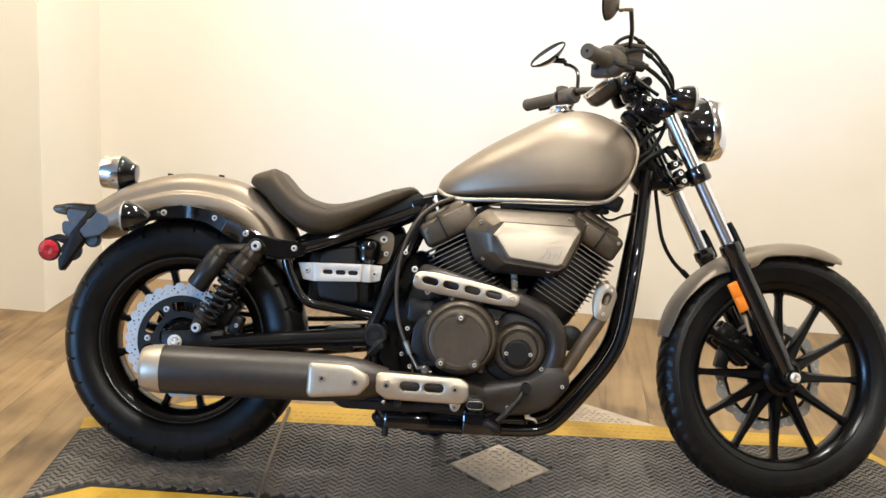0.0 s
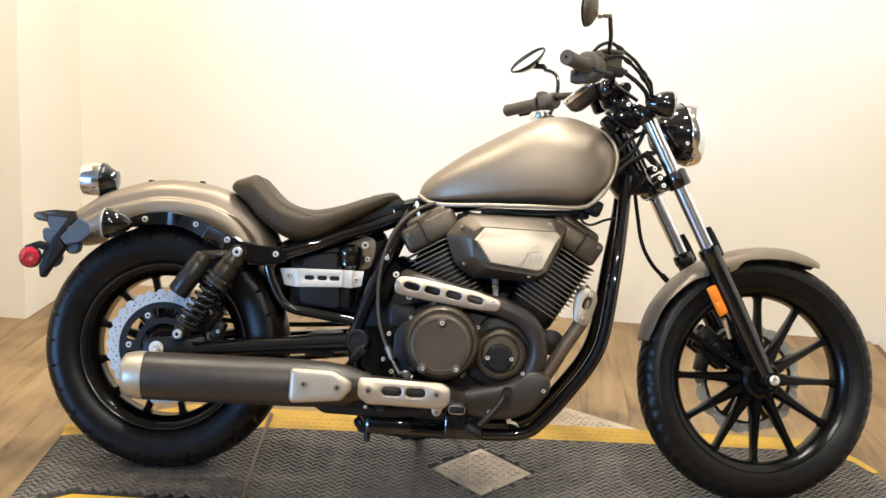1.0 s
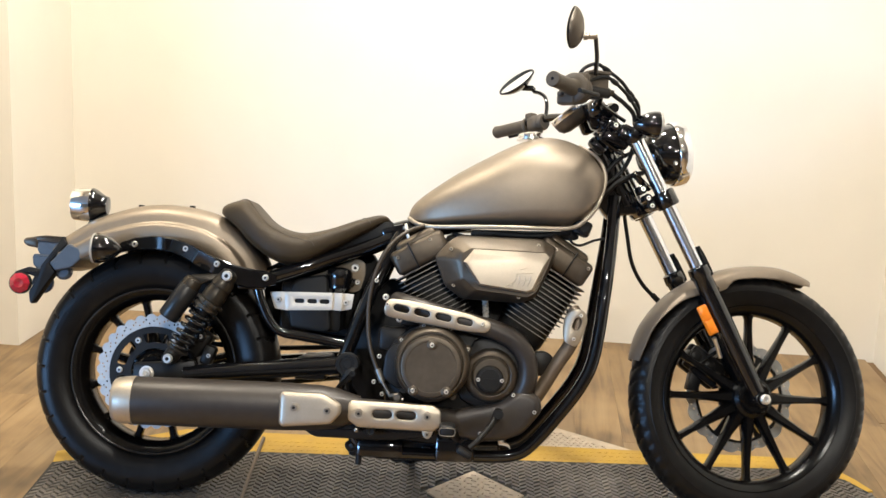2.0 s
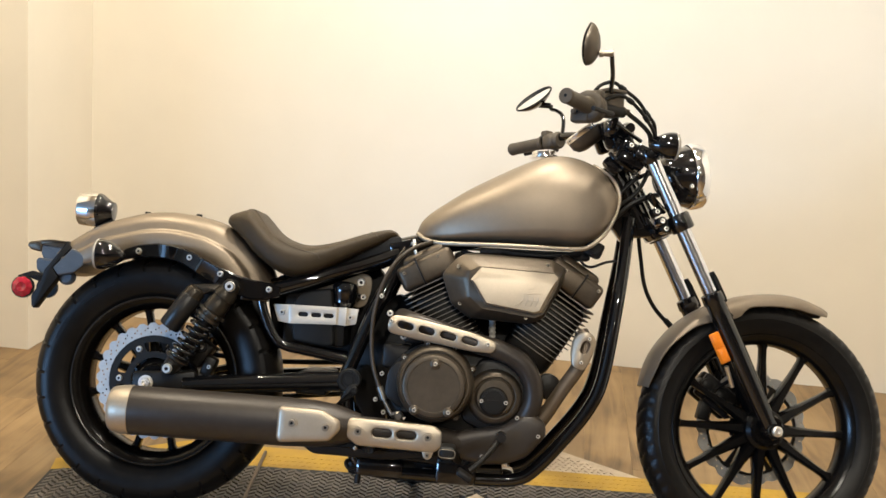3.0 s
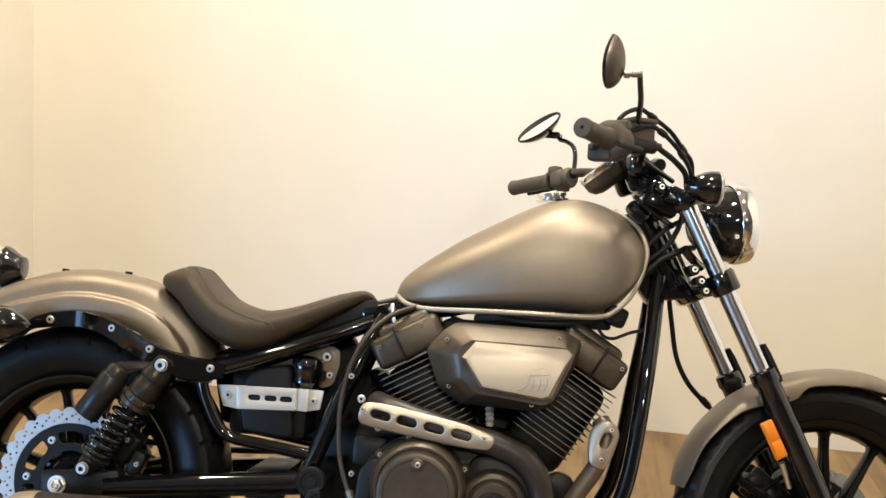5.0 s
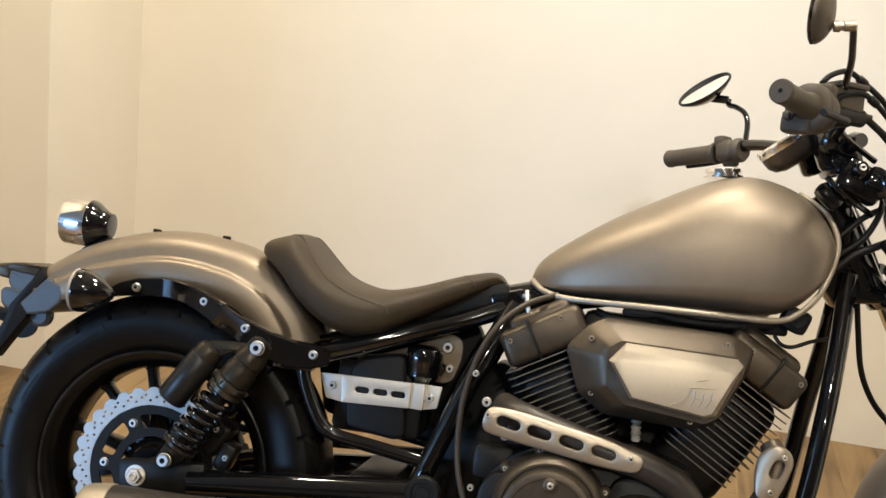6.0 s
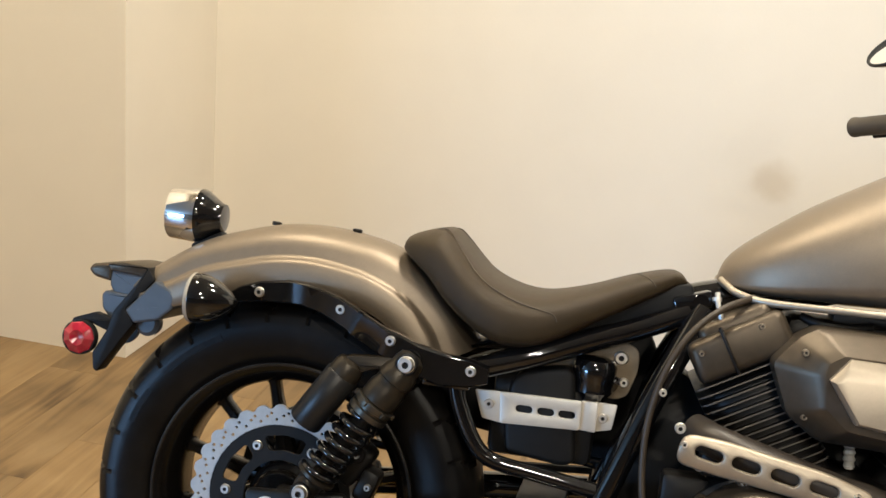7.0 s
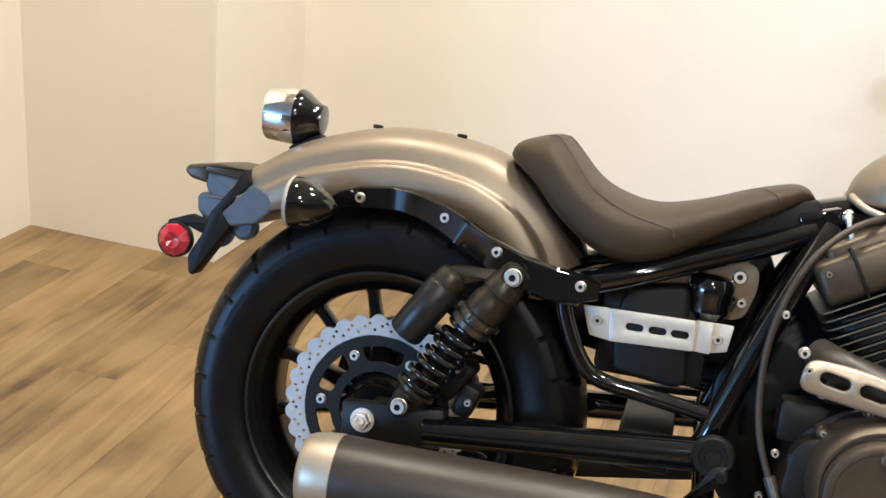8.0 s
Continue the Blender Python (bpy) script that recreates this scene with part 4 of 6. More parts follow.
plate(bm, rounded([(-0.336, 0.605), (-0.330, 0.612), (-0.280, 0.609), (-0.290, 0.580), (-0.317, 0.566), (-0.333, 0.583)], 0.004), 0.064, -0.064, bevel=0.004, seg=2)
part("lamp_block", bm, "bluegrey", carrier_ob, "", 15)
bm = bmesh.new()
plate(bm, rounded([(-0.332, 0.657), (-0.304, 0.661), (-0.252, 0.659), (-0.262, 0.641), (-0.326, 0.645)], 0.004), 0.052, -0.062, bevel=0.004, seg=2)
part("lamp_hood", bm, "case", carrier_ob)
bm = bmesh.new()
plate(bm, rounded([(-0.367, 0.642), (-0.361, 0.652), (-0.325, 0.658), (-0.324, 0.626), (-0.356, 0.631)], 0.007), 0.045, -0.056, bevel=0.006, seg=3)
part("lamp_cap", bm, "case", carrier_ob, "dark grey plate lamp cap")
bm = bmesh.new()
plate(bm, rounded([(-0.253, 0.661), (-0.239, 0.641), (-0.284, 0.588), (-0.268, 0.566), (-0.289, 0.534), (-0.322, 0.481), (-0.329, 0.485), (-0.333, 0.512), (-0.311, 0.553), (-0.305, 0.582), (-0.268, 0.634)], 0.004), -0.050, -0.084, bevel=0.003)
part("fin", bm, "plastic", carrier_ob, "black downward number-plate fin")
bm = bmesh.new()
lathe(bm, (-0.253, -0.048, 0.568), (0, -1, 0), [(0, 0.021), (0.014, 0.021), (0.020, 0.015)], 24)
part("bulge", bm, "bluegrey", carrier_ob)
bm = bmesh.new()
plate(bm, rounded([(-0.374, 0.556), (-0.372, 0.563), (-0.336, 0.577), (-0.301, 0.569), (-0.312, 0.549), (-0.339, 0.558)], 0.003), -0.066, -0.082, bevel=0.002)
part("reflector_arm", bm, "plastic", carrier_ob)
for s in (-1, 1):
    bm = bmesh.new()
    lathe(bm, (-0.355, 0.078 * s, 0.534), (0, s, 0), [(0, 0.0285), (0.009, 0.0285), (0.011, 0.027)], 32)
    rf = part("side_reflector", bm, "plastic", carrier_ob)
    bm = bmesh.new()
    lathe(bm, (-0.355, 0.088 * s, 0.534), (0, s, 0), [(0, 0.0266), (0.003, 0.0266), (0.0045, 0.0250), (0.0105, 0.0130), (0.0040, 0.0004)], 9)
    part("reflector_lens", bm, "red", rf, "round red side reflector", 5)
    bm = bmesh.new()
    lathe(bm, (-0.355, 0.0875 * s, 0.534), (0, s, 0), [(0, 0.0262), (0, 0.0282), (0.003, 0.0280), (0.0035, 0.0262)], 32, caps=False)
    part("reflector_rim", bm, "plastic", rf)


# ---- bodywork: tank and seat ----
def body_loft(xs, top, bottom, width, power, waist, n=44, low=1.6):
    """Cross-sections along x: a rounded crown over a flatter underside."""
    rings = []
    for x in xs:
        zt, zb, w = lerp(top, x), lerp(bottom, x), lerp(width, x)
        zm = zb + waist * (zt - zb)
        ring = []
        for k in range(n):
            a = 2 * math.pi * k / n
            c, s = math.cos(a), math.sin(a)
            y = w * math.copysign(abs(c) ** (2 / power), c)
            p = power if s >= 0 else power * low
            z = zm + (zt - zm if s >= 0 else zm - zb) * math.copysign(abs(s) ** (2 / p), s)
            ring.append((x, y, z))
        rings.append(ring)
    return rings


def smooth_table(pts, n=6):
    return [(p.x, p.z) for p in spline([(x, 0, z) for x, z in pts], n)]


def eased(rings, passes):
    """Evens out a row of cross-sections along its length, keeping both ends."""
    for _ in range(passes):
        old = [list(r) for r in rings]
        for i in range(1, len(rings) - 1):
            for k, p in enumerate(old[i]):
                mean = [(a + b) / 2 for a, b in zip(old[i - 1][k], old[i + 1][k])]
                rings[i][k] = tuple(a + 0.5 * (m - a) for a, m in zip(p, mean))
    return rings


TANK_TOP = smooth_table([(0.638, 0.756), (0.645, 0.782), (0.668, 0.808), (0.70, 0.833), (0.764, 0.879), (0.833, 0.919), (0.902, 0.957), (0.96, 0.980), (1.005, 0.986), (1.045, 0.979), (1.08, 0.967), (1.112, 0.945), (1.136, 0.913), (1.149, 0.880), (1.153, 0.862)])
TANK_LOW = smooth_table([(0.638, 0.751), (0.655, 0.742), (0.71, 0.736), (0.82, 0.739), (0.924, 0.742), (1.026, 0.744), (1.062, 0.748), (1.09, 0.761), (1.115, 0.788), (1.136, 0.824), (1.153, 0.860)])
TANK_W = smooth_table([(0.638, 0.014), (0.650, 0.044), (0.69, 0.080), (0.76, 0.108), (0.86, 0.132), (0.96, 0.141), (1.04, 0.138), (1.09, 0.132), (1.122, 0.121), (1.140, 0.102), (1.149, 0.078), (1.153, 0.045)])
xs = [0.638 + (1.153 - 0.638) * (0.5 - 0.5 * math.cos(math.pi * k / 48)) for k in range(49)]
bm = bmesh.new()
loft(bm, eased(body_loft(xs, TANK_TOP, TANK_LOW, TANK_W, 2.35, 0.34, 64, 2.5), 3))
tank = part("fuel_tank", bm, "paint", bike, "matte grey teardrop fuel tank", 60)
bm = bmesh.new()
SIDE_SEAM = [(0.642, 0.753), (0.652, 0.745), (0.668, 0.737), (0.71, 0.7305), (0.82, 0.734), (0.924, 0.737), (1.026, 0.739), (1.064, 0.744), (1.088, 0.758), (1.114, 0.786), (1.134, 0.825),
             (1.146, 0.872), (1.141, 0.903), (1.125, 0.931), (1.104, 0.948), (1.078, 0.963)]
SEAM_FRONT = [(0.82, 0.104), (0.872, 0.086), (0.903, 0.076), (0.931, 0.064), (0.948, 0.054), (0.963, 0.042)]
for s in (-1, 1):
    seam = [(x, s * (0.965 * lerp(TANK_W, x) + 0.003 if z < 0.82 else lerp(SEAM_FRONT, z)), z) for x, z in SIDE_SEAM]
    tube(bm, seam, 0.0060, 10, 6, 0.0046)
part("tank_seam", bm, "flange", tank, "pressed seam flange round the tank")
bm = bmesh.new()
lathe(bm, (0.952, 0, 0.979), (-0.12, 0, 1), [(0, 0.036), (0.003, 0.036), (0.004, 0.029), (0.008, 0.029), (0.009, 0.032), (0.015, 0.031), (0.018, 0.026), (0.019, 0.006)], 36)
part("fuel_cap", bm, "chrome", tank, "round chrome fuel filler cap")

SEAT_TOP = smooth_table([(0.150, 0.744), (0.156, 0.758), (0.168, 0.768), (0.212, 0.782), (0.231, 0.774), (0.280, 0.728), (0.326, 0.707), (0.378, 0.701), (0.443, 0.717), (0.505, 0.741), (0.560, 0.757), (0.582, 0.755), (0.593, 0.744)])
SEAT_LOW = smooth_table([(0.150, 0.742), (0.165, 0.728), (0.199, 0.702), (0.234, 0.666), (0.281, 0.632), (0.32, 0.616), (0.365, 0.615), (0.41, 0.632), (0.452, 0.658), (0.536, 0.708), (0.575, 0.732), (0.593, 0.741)])
SEAT_W = smooth_table([(0.150, 0.045), (0.163, 0.085), (0.206, 0.122), (0.254, 0.146), (0.31, 0.155), (0.36, 0.150), (0.42, 0.132), (0.50, 0.098), (0.56, 0.070), (0.593, 0.035)])
xs = [0.150 + (0.593 - 0.150) * (0.5 - 0.5 * math.cos(math.pi * k / 44)) for k in range(45)]
bm = bmesh.new()
loft(bm, body_loft(xs, SEAT_TOP, SEAT_LOW, SEAT_W, 2.9, 0.45))
seat = part("seat", bm, "vinyl", bike, "dark brown-black vinyl solo seat", 60)


def on_body(top, low, width, power, waist, x, f):
    """A point on the right flank of a lofted body: f runs from its widest line (0) to its crown (1)."""
    zt, zb, w = lerp(top, x), lerp(low, x), lerp(width, x)
    zm = zb + waist * (zt - zb)
    a = f * math.pi / 2
    return Vector((x, -w * math.cos(a) ** (2 / power), zm + (zt - zm) * math.sin(a) ** (2 / power)))


for s in (1, -1):
    bm = bmesh.new()
    pts = []
    for x, f in ((0.205, 0.72), (0.222, 0.73), (0.24, 0.68), (0.262, 0.60), (0.29, 0.50), (0.336, 0.40), (0.378, 0.26), (0.40, 0.12), (0.407, 0.0)):
        p = on_body(SEAT_TOP, SEAT_LOW, SEAT_W, 2.9, 0.45, x, f)
        pts.append((p.x, p.y * s, p.z + 0.0004))
    tube(bm, pts, 0.0011, 6, 4)
    part("seat_stitching", bm, "thread", seat)
bm = bmesh.new()
pts = [on_body(SEAT_TOP, SEAT_LOW, SEAT_W, 2.9, 0.45, 0.515 + 0.03 * (1 - f), f) + Vector((0, 0, 0.0004)) for f in (0.0, 0.2, 0.4, 0.6, 0.8, 1.0)]
tube(bm, pts, 0.0011, 6, 4)
part("seat_stitching", bm, "thread", seat)

bm = bmesh.new()
plate(bm, rounded([(0.27, 0.600), (0.33, 0.606), (0.42, 0.628), (0.52, 0.672), (0.61, 0.712), (0.60, 0.742), (0.56, 0.735), (0.46, 0.675), (0.40, 0.645), (0.33, 0.632)], 0.008), 0.055, -0.055, bevel=0.004)
part("seat_pan", bm, "plastic", seat, "black plastic seat base")

# ---- frame ----
bm = bmesh.new()
for s in (-1, 1):
    tube(bm, [(0.300, 0.118 * s, 0.580), (0.37, 0.110 * s, 0.605), (0.447, 0.092 * s, 0.636), (0.52, 0.072 * s, 0.663), (0.60, 0.055 * s, 0.698)], 0.0175, 14)
part("seat_rail", bm, "black", bike, "gloss black seat rail")
bm = bmesh.new()
tube(bm, [(0.585, 0, 0.706), (0.66, 0, 0.728), (0.80, 0, 0.76), (1.0, 0, 0.83), (1.15, 0, 0.90)], 0.029, 16)
part("backbone_tube", bm, "black", bike)
for s in (-1, 1):
    bm = bmesh.new()
    tube(bm, [(0.622, 0.062 * s, 0.705), (0.600, 0.080 * s, 0.660), (0.560, 0.098 * s, 0.565), (0.513, 0.105 * s, 0.432), (0.492, 0.105 * s, 0.372)], 0.0185, 16)
    part("centre_tube", bm, "black", bike, "gloss black main frame tube")
    bm = bmesh.new()
    tube(bm, [(0.262, 0.110 * s, 0.565), (0.275, 0.110 * s, 0.520), (0.304, 0.108 * s, 0.465), (0.335, 0.106 * s, 0.441), (0.40, 0.105 * s, 0.431), (0.495, 0.105 * s, 0.418)], 0.0125, 12)
    part("lower_loop", bm, "black", bike)
    bm = bmesh.new()
    tube(bm, [(1.180, 0.032 * s, 0.835), (1.172, 0.060 * s, 0.72), (1.157, 0.094 * s, 0.585), (1.136, 0.104 * s, 0.425), (1.106, 0.106 * s, 0.345), (1.048, 0.108 * s, 0.262),
              (0.985, 0.110 * s, 0.187), (0.945, 0.110 * s, 0.160), (0.88, 0.110 * s, 0.151), (0.70, 0.110 * s, 0.148), (0.565, 0.110 * s, 0.155), (0.52, 0.108 * s, 0.22), (0.50, 0.106 * s, 0.34)], 0.0165, 16)
    part("down_tube", bm, "black", bike, "gloss black cradle tube")
bm = bmesh.new()
rod(bm, PIVOT - RAKE * 0.10, PIVOT + RAKE * 0.085, 0.034, bevel=0.004)
plate(bm, rounded([(1.07, 0.86), (1.15, 0.90), (1.20, 0.82), (1.17, 0.77), (1.13, 0.82)], 0.01), 0.03, -0.03, bevel=0.004)
part("steering_head", bm, "black", bike)
for x, w in ((0.585, 0.14), (0.72, 0.2), (0.92, 0.2)):
    bm = bmesh.new()
    box(bm, (x, 0, 0.157), (0.03, w, 0.025), None, 0.004)
    part("cradle_cross_brace", bm, "black", bike)
# clamp and hose fitting below the tank's tail
bm = bmesh.new()
box(bm, (0.604, -0.03, 0.716), (0.06, 0.075, 0.026), Matrix.Rotation(radians(-18), 4, "Y"), 0.006)
rod(bm, (0.615, -0.072, 0.717), (0.615, -0.055, 0.717), 0.012)
part("tank_mount", bm, "black", bike)
bm = bmesh.new()
tube(bm, [(0.636, -0.075, 0.735), (0.640, -0.085, 0.712), (0.648, -0.09, 0.690), (0.652, -0.088, 0.676)], 0.0042, 8)
lathe(bm, (0.636, -0.075, 0.728), (0.1, -0.2, -1), [(0, 0.0075), (0.006, 0.0075), (0.008, 0.005)], 10)
part("hose_clip", bm, "steel", bike)

# ---- engine: v-twin, crank at its foot ----
CRANK = Vector((0.857, 0, 0.320))
bm = bmesh.new()
plate(bm, rounded([(0.600, 0.300), (0.605, 0.420), (0.66, 0.475), (0.76, 0.500), (0.86, 0.500), (0.95, 0.480), (0.99, 0.40), (0.985, 0.29), (0.94, 0.215), (0.80, 0.175), (0.64, 0.185)], 0.03), 0.155, -0.155, bevel=0.018)
crankcase = part("crankcase", bm, "satin", bike, "satin black engine crankcase")
bm = bmesh.new()
lathe(bm, (0.723, -0.150, 0.384), (0, -1, 0), [(0, 0.096), (0.030, 0.095), (0.060, 0.092), (0.072, 0.088), (0.077, 0.083), (0.077, 0.079), (0.072, 0.077)], 64)
clutch = part("clutch_cover", bm, "case", bike, "dark grey round clutch cover")
bm = bmesh.new()
lathe(bm, (0.722, -0.222, 0.380), (0, -1, 0), [(0, 0.0775), (0.012, 0.0770), (0.018, 0.074), (0.0195, 0.069), (0.0195, 0.063), (0.0180, 0.062), (0.0180, 0.005)], 64)
part("cover_disc", bm, "case", clutch)
for x, z in ((0.722, 0.434), (0.680, 0.321), (0.762, 0.322)):
    bm = bmesh.new()
    lathe(bm, (x, -0.232, z), (0, -1, 0), [(0, 0.0125), (0.011, 0.0125), (0.0125, 0.0105), (0.0125, 0.006)], 20)
    part("bolt_boss", bm, "case", clutch)
    bolt(clutch, (x, -0.2445, z), 0.0062)
for k in range(9):
    a = radians(25 + 40 * k)
    bm = bmesh.new()
    x, z = 0.723 + 0.097 * math.cos(a), 0.384 + 0.097 * math.sin(a)
    lathe(bm, (x, -0.150, z), (0, -1, 0), [(0, 0.0095), (0.022, 0.0095), (0.024, 0.0075)], 14)
    part("rim_boss", bm, "case", clutch)
    if a < radians(190):
        bolt(clutch, (x, -0.174, z), 0.0052)
bm = bmesh.new()
plate(bm, rounded([(0.600, 0.345), (0.605, 0.405), (0.622, 0.430), (0.68, 0.44), (0.70, 0.33), (0.64, 0.315)], 0.015), -0.15, -0.182, bevel=0.006)
part("gear_cover", bm, "satin", crankcase)
bm = bmesh.new()
lathe(bm, (0.870, -0.150, 0.362), (0, -1, 0), [(0, 0.070), (0.020, 0.069), (0.034, 0.064), (0.040, 0.058), (0.042, 0.052), (0.040, 0.048), (0.046, 0.046), (0.050, 0.042)], 56)
stator = part("timing_cover", bm, "case", bike, "dark grey round timing cover")
bm = bmesh.new()
lathe(bm, (0.868, -0.196, 0.354), (0, -1, 0), [(0, 0.035), (0.008, 0.0345), (0.012, 0.031), (0.0125, 0.026), (0.011, 0.0255), (0.011, 0.004)], 40)
box(bm, (0.868, -0.208, 0.354), (0.030, 0.0025, 0.005))
part("inspection_cap", bm, "satin", stator)
for dx in (-0.029, 0.030):
    bolt(stator, (0.868 + dx, -0.207, 0.353), 0.0058)
bm = bmesh.new()
plate(bm, rounded([(0.80, 0.40), (0.83, 0.455), (0.90, 0.455), (0.955, 0.41), (0.968, 0.34), (0.94, 0.285), (0.86, 0.27), (0.79, 0.30)], 0.02), -0.14, -0.172, bevel=0.01)
part("side_case", bm, "satin", crankcase)
bm = bmesh.new()
box(bm, (0.62, -0.12, 0.44), (0.07, 0.05, 0.06), None, 0.01)
part("breather_housing", bm, "satin", bike)
bm = bmesh.new()
box(bm, (0.66, -0.135, 0.50), (0.05, 0.05, 0.05), None, 0.01)
part("exhaust_flange", bm, "satin", bike)
bm = bmesh.new()
lathe(bm, (1.00, -0.10, 0.395), (0, -1, 0), [(0, 0.032), (0.03, 0.032), (0.034, 0.026)], 28)
part("starter_motor", bm, "satin", bike)


def fin_mesh(w, dpt):
    """One cooling fin: a thin rounded plate with bright machined edges."""
    bm = bmesh.new()
    pts = rounded([(-w / 2, -dpt / 2), (w / 2, -dpt / 2), (w / 2, dpt / 2), (-w / 2, dpt / 2)], 0.018, 4)
    lo = [bm.verts.new((x, y, -0.0011)) for x, y in pts]
    hi = [bm.verts.new((x, y, 0.0011)) for x, y in pts]
    bm.faces.new(list(reversed(lo)))
    bm.faces.new(hi)
    for k in range(len(pts)):
        f = bm.faces.new((lo[k], lo[(k + 1) % len(pts)], hi[(k + 1) % len(pts)], hi[k]))
        f.material_index = 1
    bmesh.ops.recalc_face_normals(bm, faces=bm.faces)
    me = bpy.data.meshes.new("fin")
    bm.to_mesh(me)
    bm.free()
    me.materials.append(M["satin"])
    me.materials.append(M["fin"])
    return me


FIN, FIN_SMALL = fin_mesh(0.150, 0.235), fin_mesh(0.135, 0.215)


def cylinder(tilt, label):
    """One finned cylinder with its head, tilted by that many degrees from upright."""
    m = Matrix.Translation(CRANK) @ Matrix.Rotation(radians(tilt), 4, "Y")
    bm = bmesh.new()
    box(bm, (0, 0, 0.245), (0.128, 0.205, 0.21), None, 0.03, 3)
    bm.transform(m)
    cyl = part("cylinder", bm, "satin", bike, label)
    for k in range(14):
        ob = new("fin", FIN if k > 3 else FIN_SMALL)
        ob.parent = cyl
        ob.matrix_basis = m @ Matrix.Translation((0, 0, 0.192 + 0.0122 * k))
    s = 1 if tilt > 0 else -1
    bm = bmesh.new()
    box(bm, (-s * 0.012, 0, 0.386), (0.150, 0.232, 0.066), None, 0.014, 3)
    box(bm, (-s * 0.018, 0, 0.416), (0.118, 0.20, 0.040), None, 0.016, 3)
    bm.transform(m)
    head = part("cylinder_head", bm, "case", cyl, "dark grey rounded cylinder head cover")
    bm = bmesh.new()
    box(bm, (s * 0.006, -0.003, 0.388), (0.005, 0.234, 0.072), None, 0.002)
    bm.transform(m)
    part("head_joint", bm, "satin", cyl)
    for dx, dz in ((-0.045, 0.40), (0.05, 0.405)):
        bolt(cyl, m @ Vector((dx, -0.1165, dz)), 0.0050, mat="dull")
    return cyl


cylinder(-29.5, "black finned rear cylinder")
cylinder(31.0, "black finned front cylinder")

# air cleaner
COVER_OUT = [(0.716, 0.652), (0.748, 0.692), (0.774, 0.709), (0.985, 0.709), (1.022, 0.690), (1.014, 0.646), (0.974, 0.562), (0.938, 0.545), (0.790, 0.549), (0.745, 0.580)]
COVER_IN = [(0.782, 0.645), (0.787, 0.664), (0.806, 0.677), (0.990, 0.676), (1.006, 0.664), (1.001, 0.642), (0.972, 0.574), (0.952, 0.562), (0.822, 0.575), (0.790, 0.602)]


def faceted(bm, outer, inner, back, edge, face, soft, steps=1, swell=0.0):
    """A cover whose broad facets rise from its outer edge to a flat face."""
    def mix(f):
        return [(a[0] + (b[0] - a[0]) * f, a[1] + (b[1] - a[1]) * f) for a, b in zip(outer, inner)]
    rings = [(0.0, back), (0.0, edge + soft), (soft * 3, edge)]
    for k in range(1, steps):
        f = k / steps
        rings.append((soft * 3 + (1 - soft * 3) * f, edge + (face - edge) * (f + (math.sin(f * math.pi / 2) - f) * swell)))
    rings += [(1 - soft * 5 * (steps == 1), face + soft * 0.9 * (steps == 1)), (1.0, face)][steps > 1:]
    loft(bm, [[(x, y, z) for x, z in mix(f)] for f, y in rings])


bm = bmesh.new()
faceted(bm, rounded(COVER_OUT, 0.010, 4), rounded(COVER_IN, 0.004, 4), -0.10, -0.158, -0.198, 0.008, 5, 0.25)
air = part("air_cleaner", bm, "case", bike, "dark grey air cleaner cover", 34)
bm = bmesh.new()
faceted(bm, [(0.789, 0.643), (0.8135, 0.6745), (0.991, 0.6725), (1.001, 0.663), (0.968, 0.578), (0.950, 0.571), (0.829, 0.586)],
        [(0.797, 0.640), (0.807, 0.644), (0.976, 0.645), (0.986, 0.640), (0.960, 0.582), (0.948, 0.577), (0.833, 0.590)], -0.19, -0.207, -0.2165, 0.003, 4, 0.3)
badge = part("silver_panel", bm, "alu", air, "satin silver cover panel with raised emblem", 26)
for x0, z0, x1, z1, r in ((0.882, 0.606, 0.905, 0.620, 0.0028), (0.897, 0.606, 0.912, 0.640, 0.003), (0.912, 0.608, 0.918, 0.634, 0.003), (0.925, 0.608, 0.931, 0.632, 0.003),
                          (0.937, 0.610, 0.944, 0.634, 0.003), (0.905, 0.638, 0.950, 0.642, 0.0026), (0.918, 0.650, 0.935, 0.655, 0.0024), (0.905, 0.622, 0.948, 0.622, 0.0022)):
    bm = bmesh.new()
    dx, dz = 0.012, -0.020
    y = 0.8 * r - 0.2165
    tube(bm, [(x0 + dx, y, z0 + dz), ((x0 + x1) / 2 + 0.002 + dx, y, (z0 + z1) / 2 + dz), (x1 + dx, y, z1 + dz)], r, 8)
    part("emblem_stroke", bm, "alu", badge)
for x, z, y in ((0.757, 0.673, -0.177), (0.975, 0.692, -0.178), (0.930, 0.561, -0.188), (0.767, 0.583, -0.170)):
    bolt(air, (x, y, z), 0.0056, mat="dull")
bm = bmesh.new()
box(bm, (0.88, 0, 0.60), (0.12, 0.18, 0.10), None, 0.02)
box(bm, (0.87, 0.0, 0.69), (0.26, 0.16, 0.05), None, 0.015)
part("intake", bm, "satin", bike)
bm = bmesh.new()
box(bm, (0.865, 0.06, 0.50), (0.20, 0.12, 0.16), None, 0.02)
part("throttle_body", bm, "satin", bike)
bm = bmesh.new()
tube(bm, [(0.85, -0.06, 0.722), (0.95, -0.08, 0.718), (1.04, -0.07, 0.728), (1.08, -0.05, 0.738)], 0.009, 10)
tube(bm, [(0.76, -0.07, 0.715), (0.80, -0.09, 0.706), (0.86, -0.08, 0.712)], 0.007, 10)
box(bm, (1.092, -0.075, 0.746), (0.045, 0.05, 0.040), Matrix.Rotation(radians(20), 4, "Y"), 0.008)
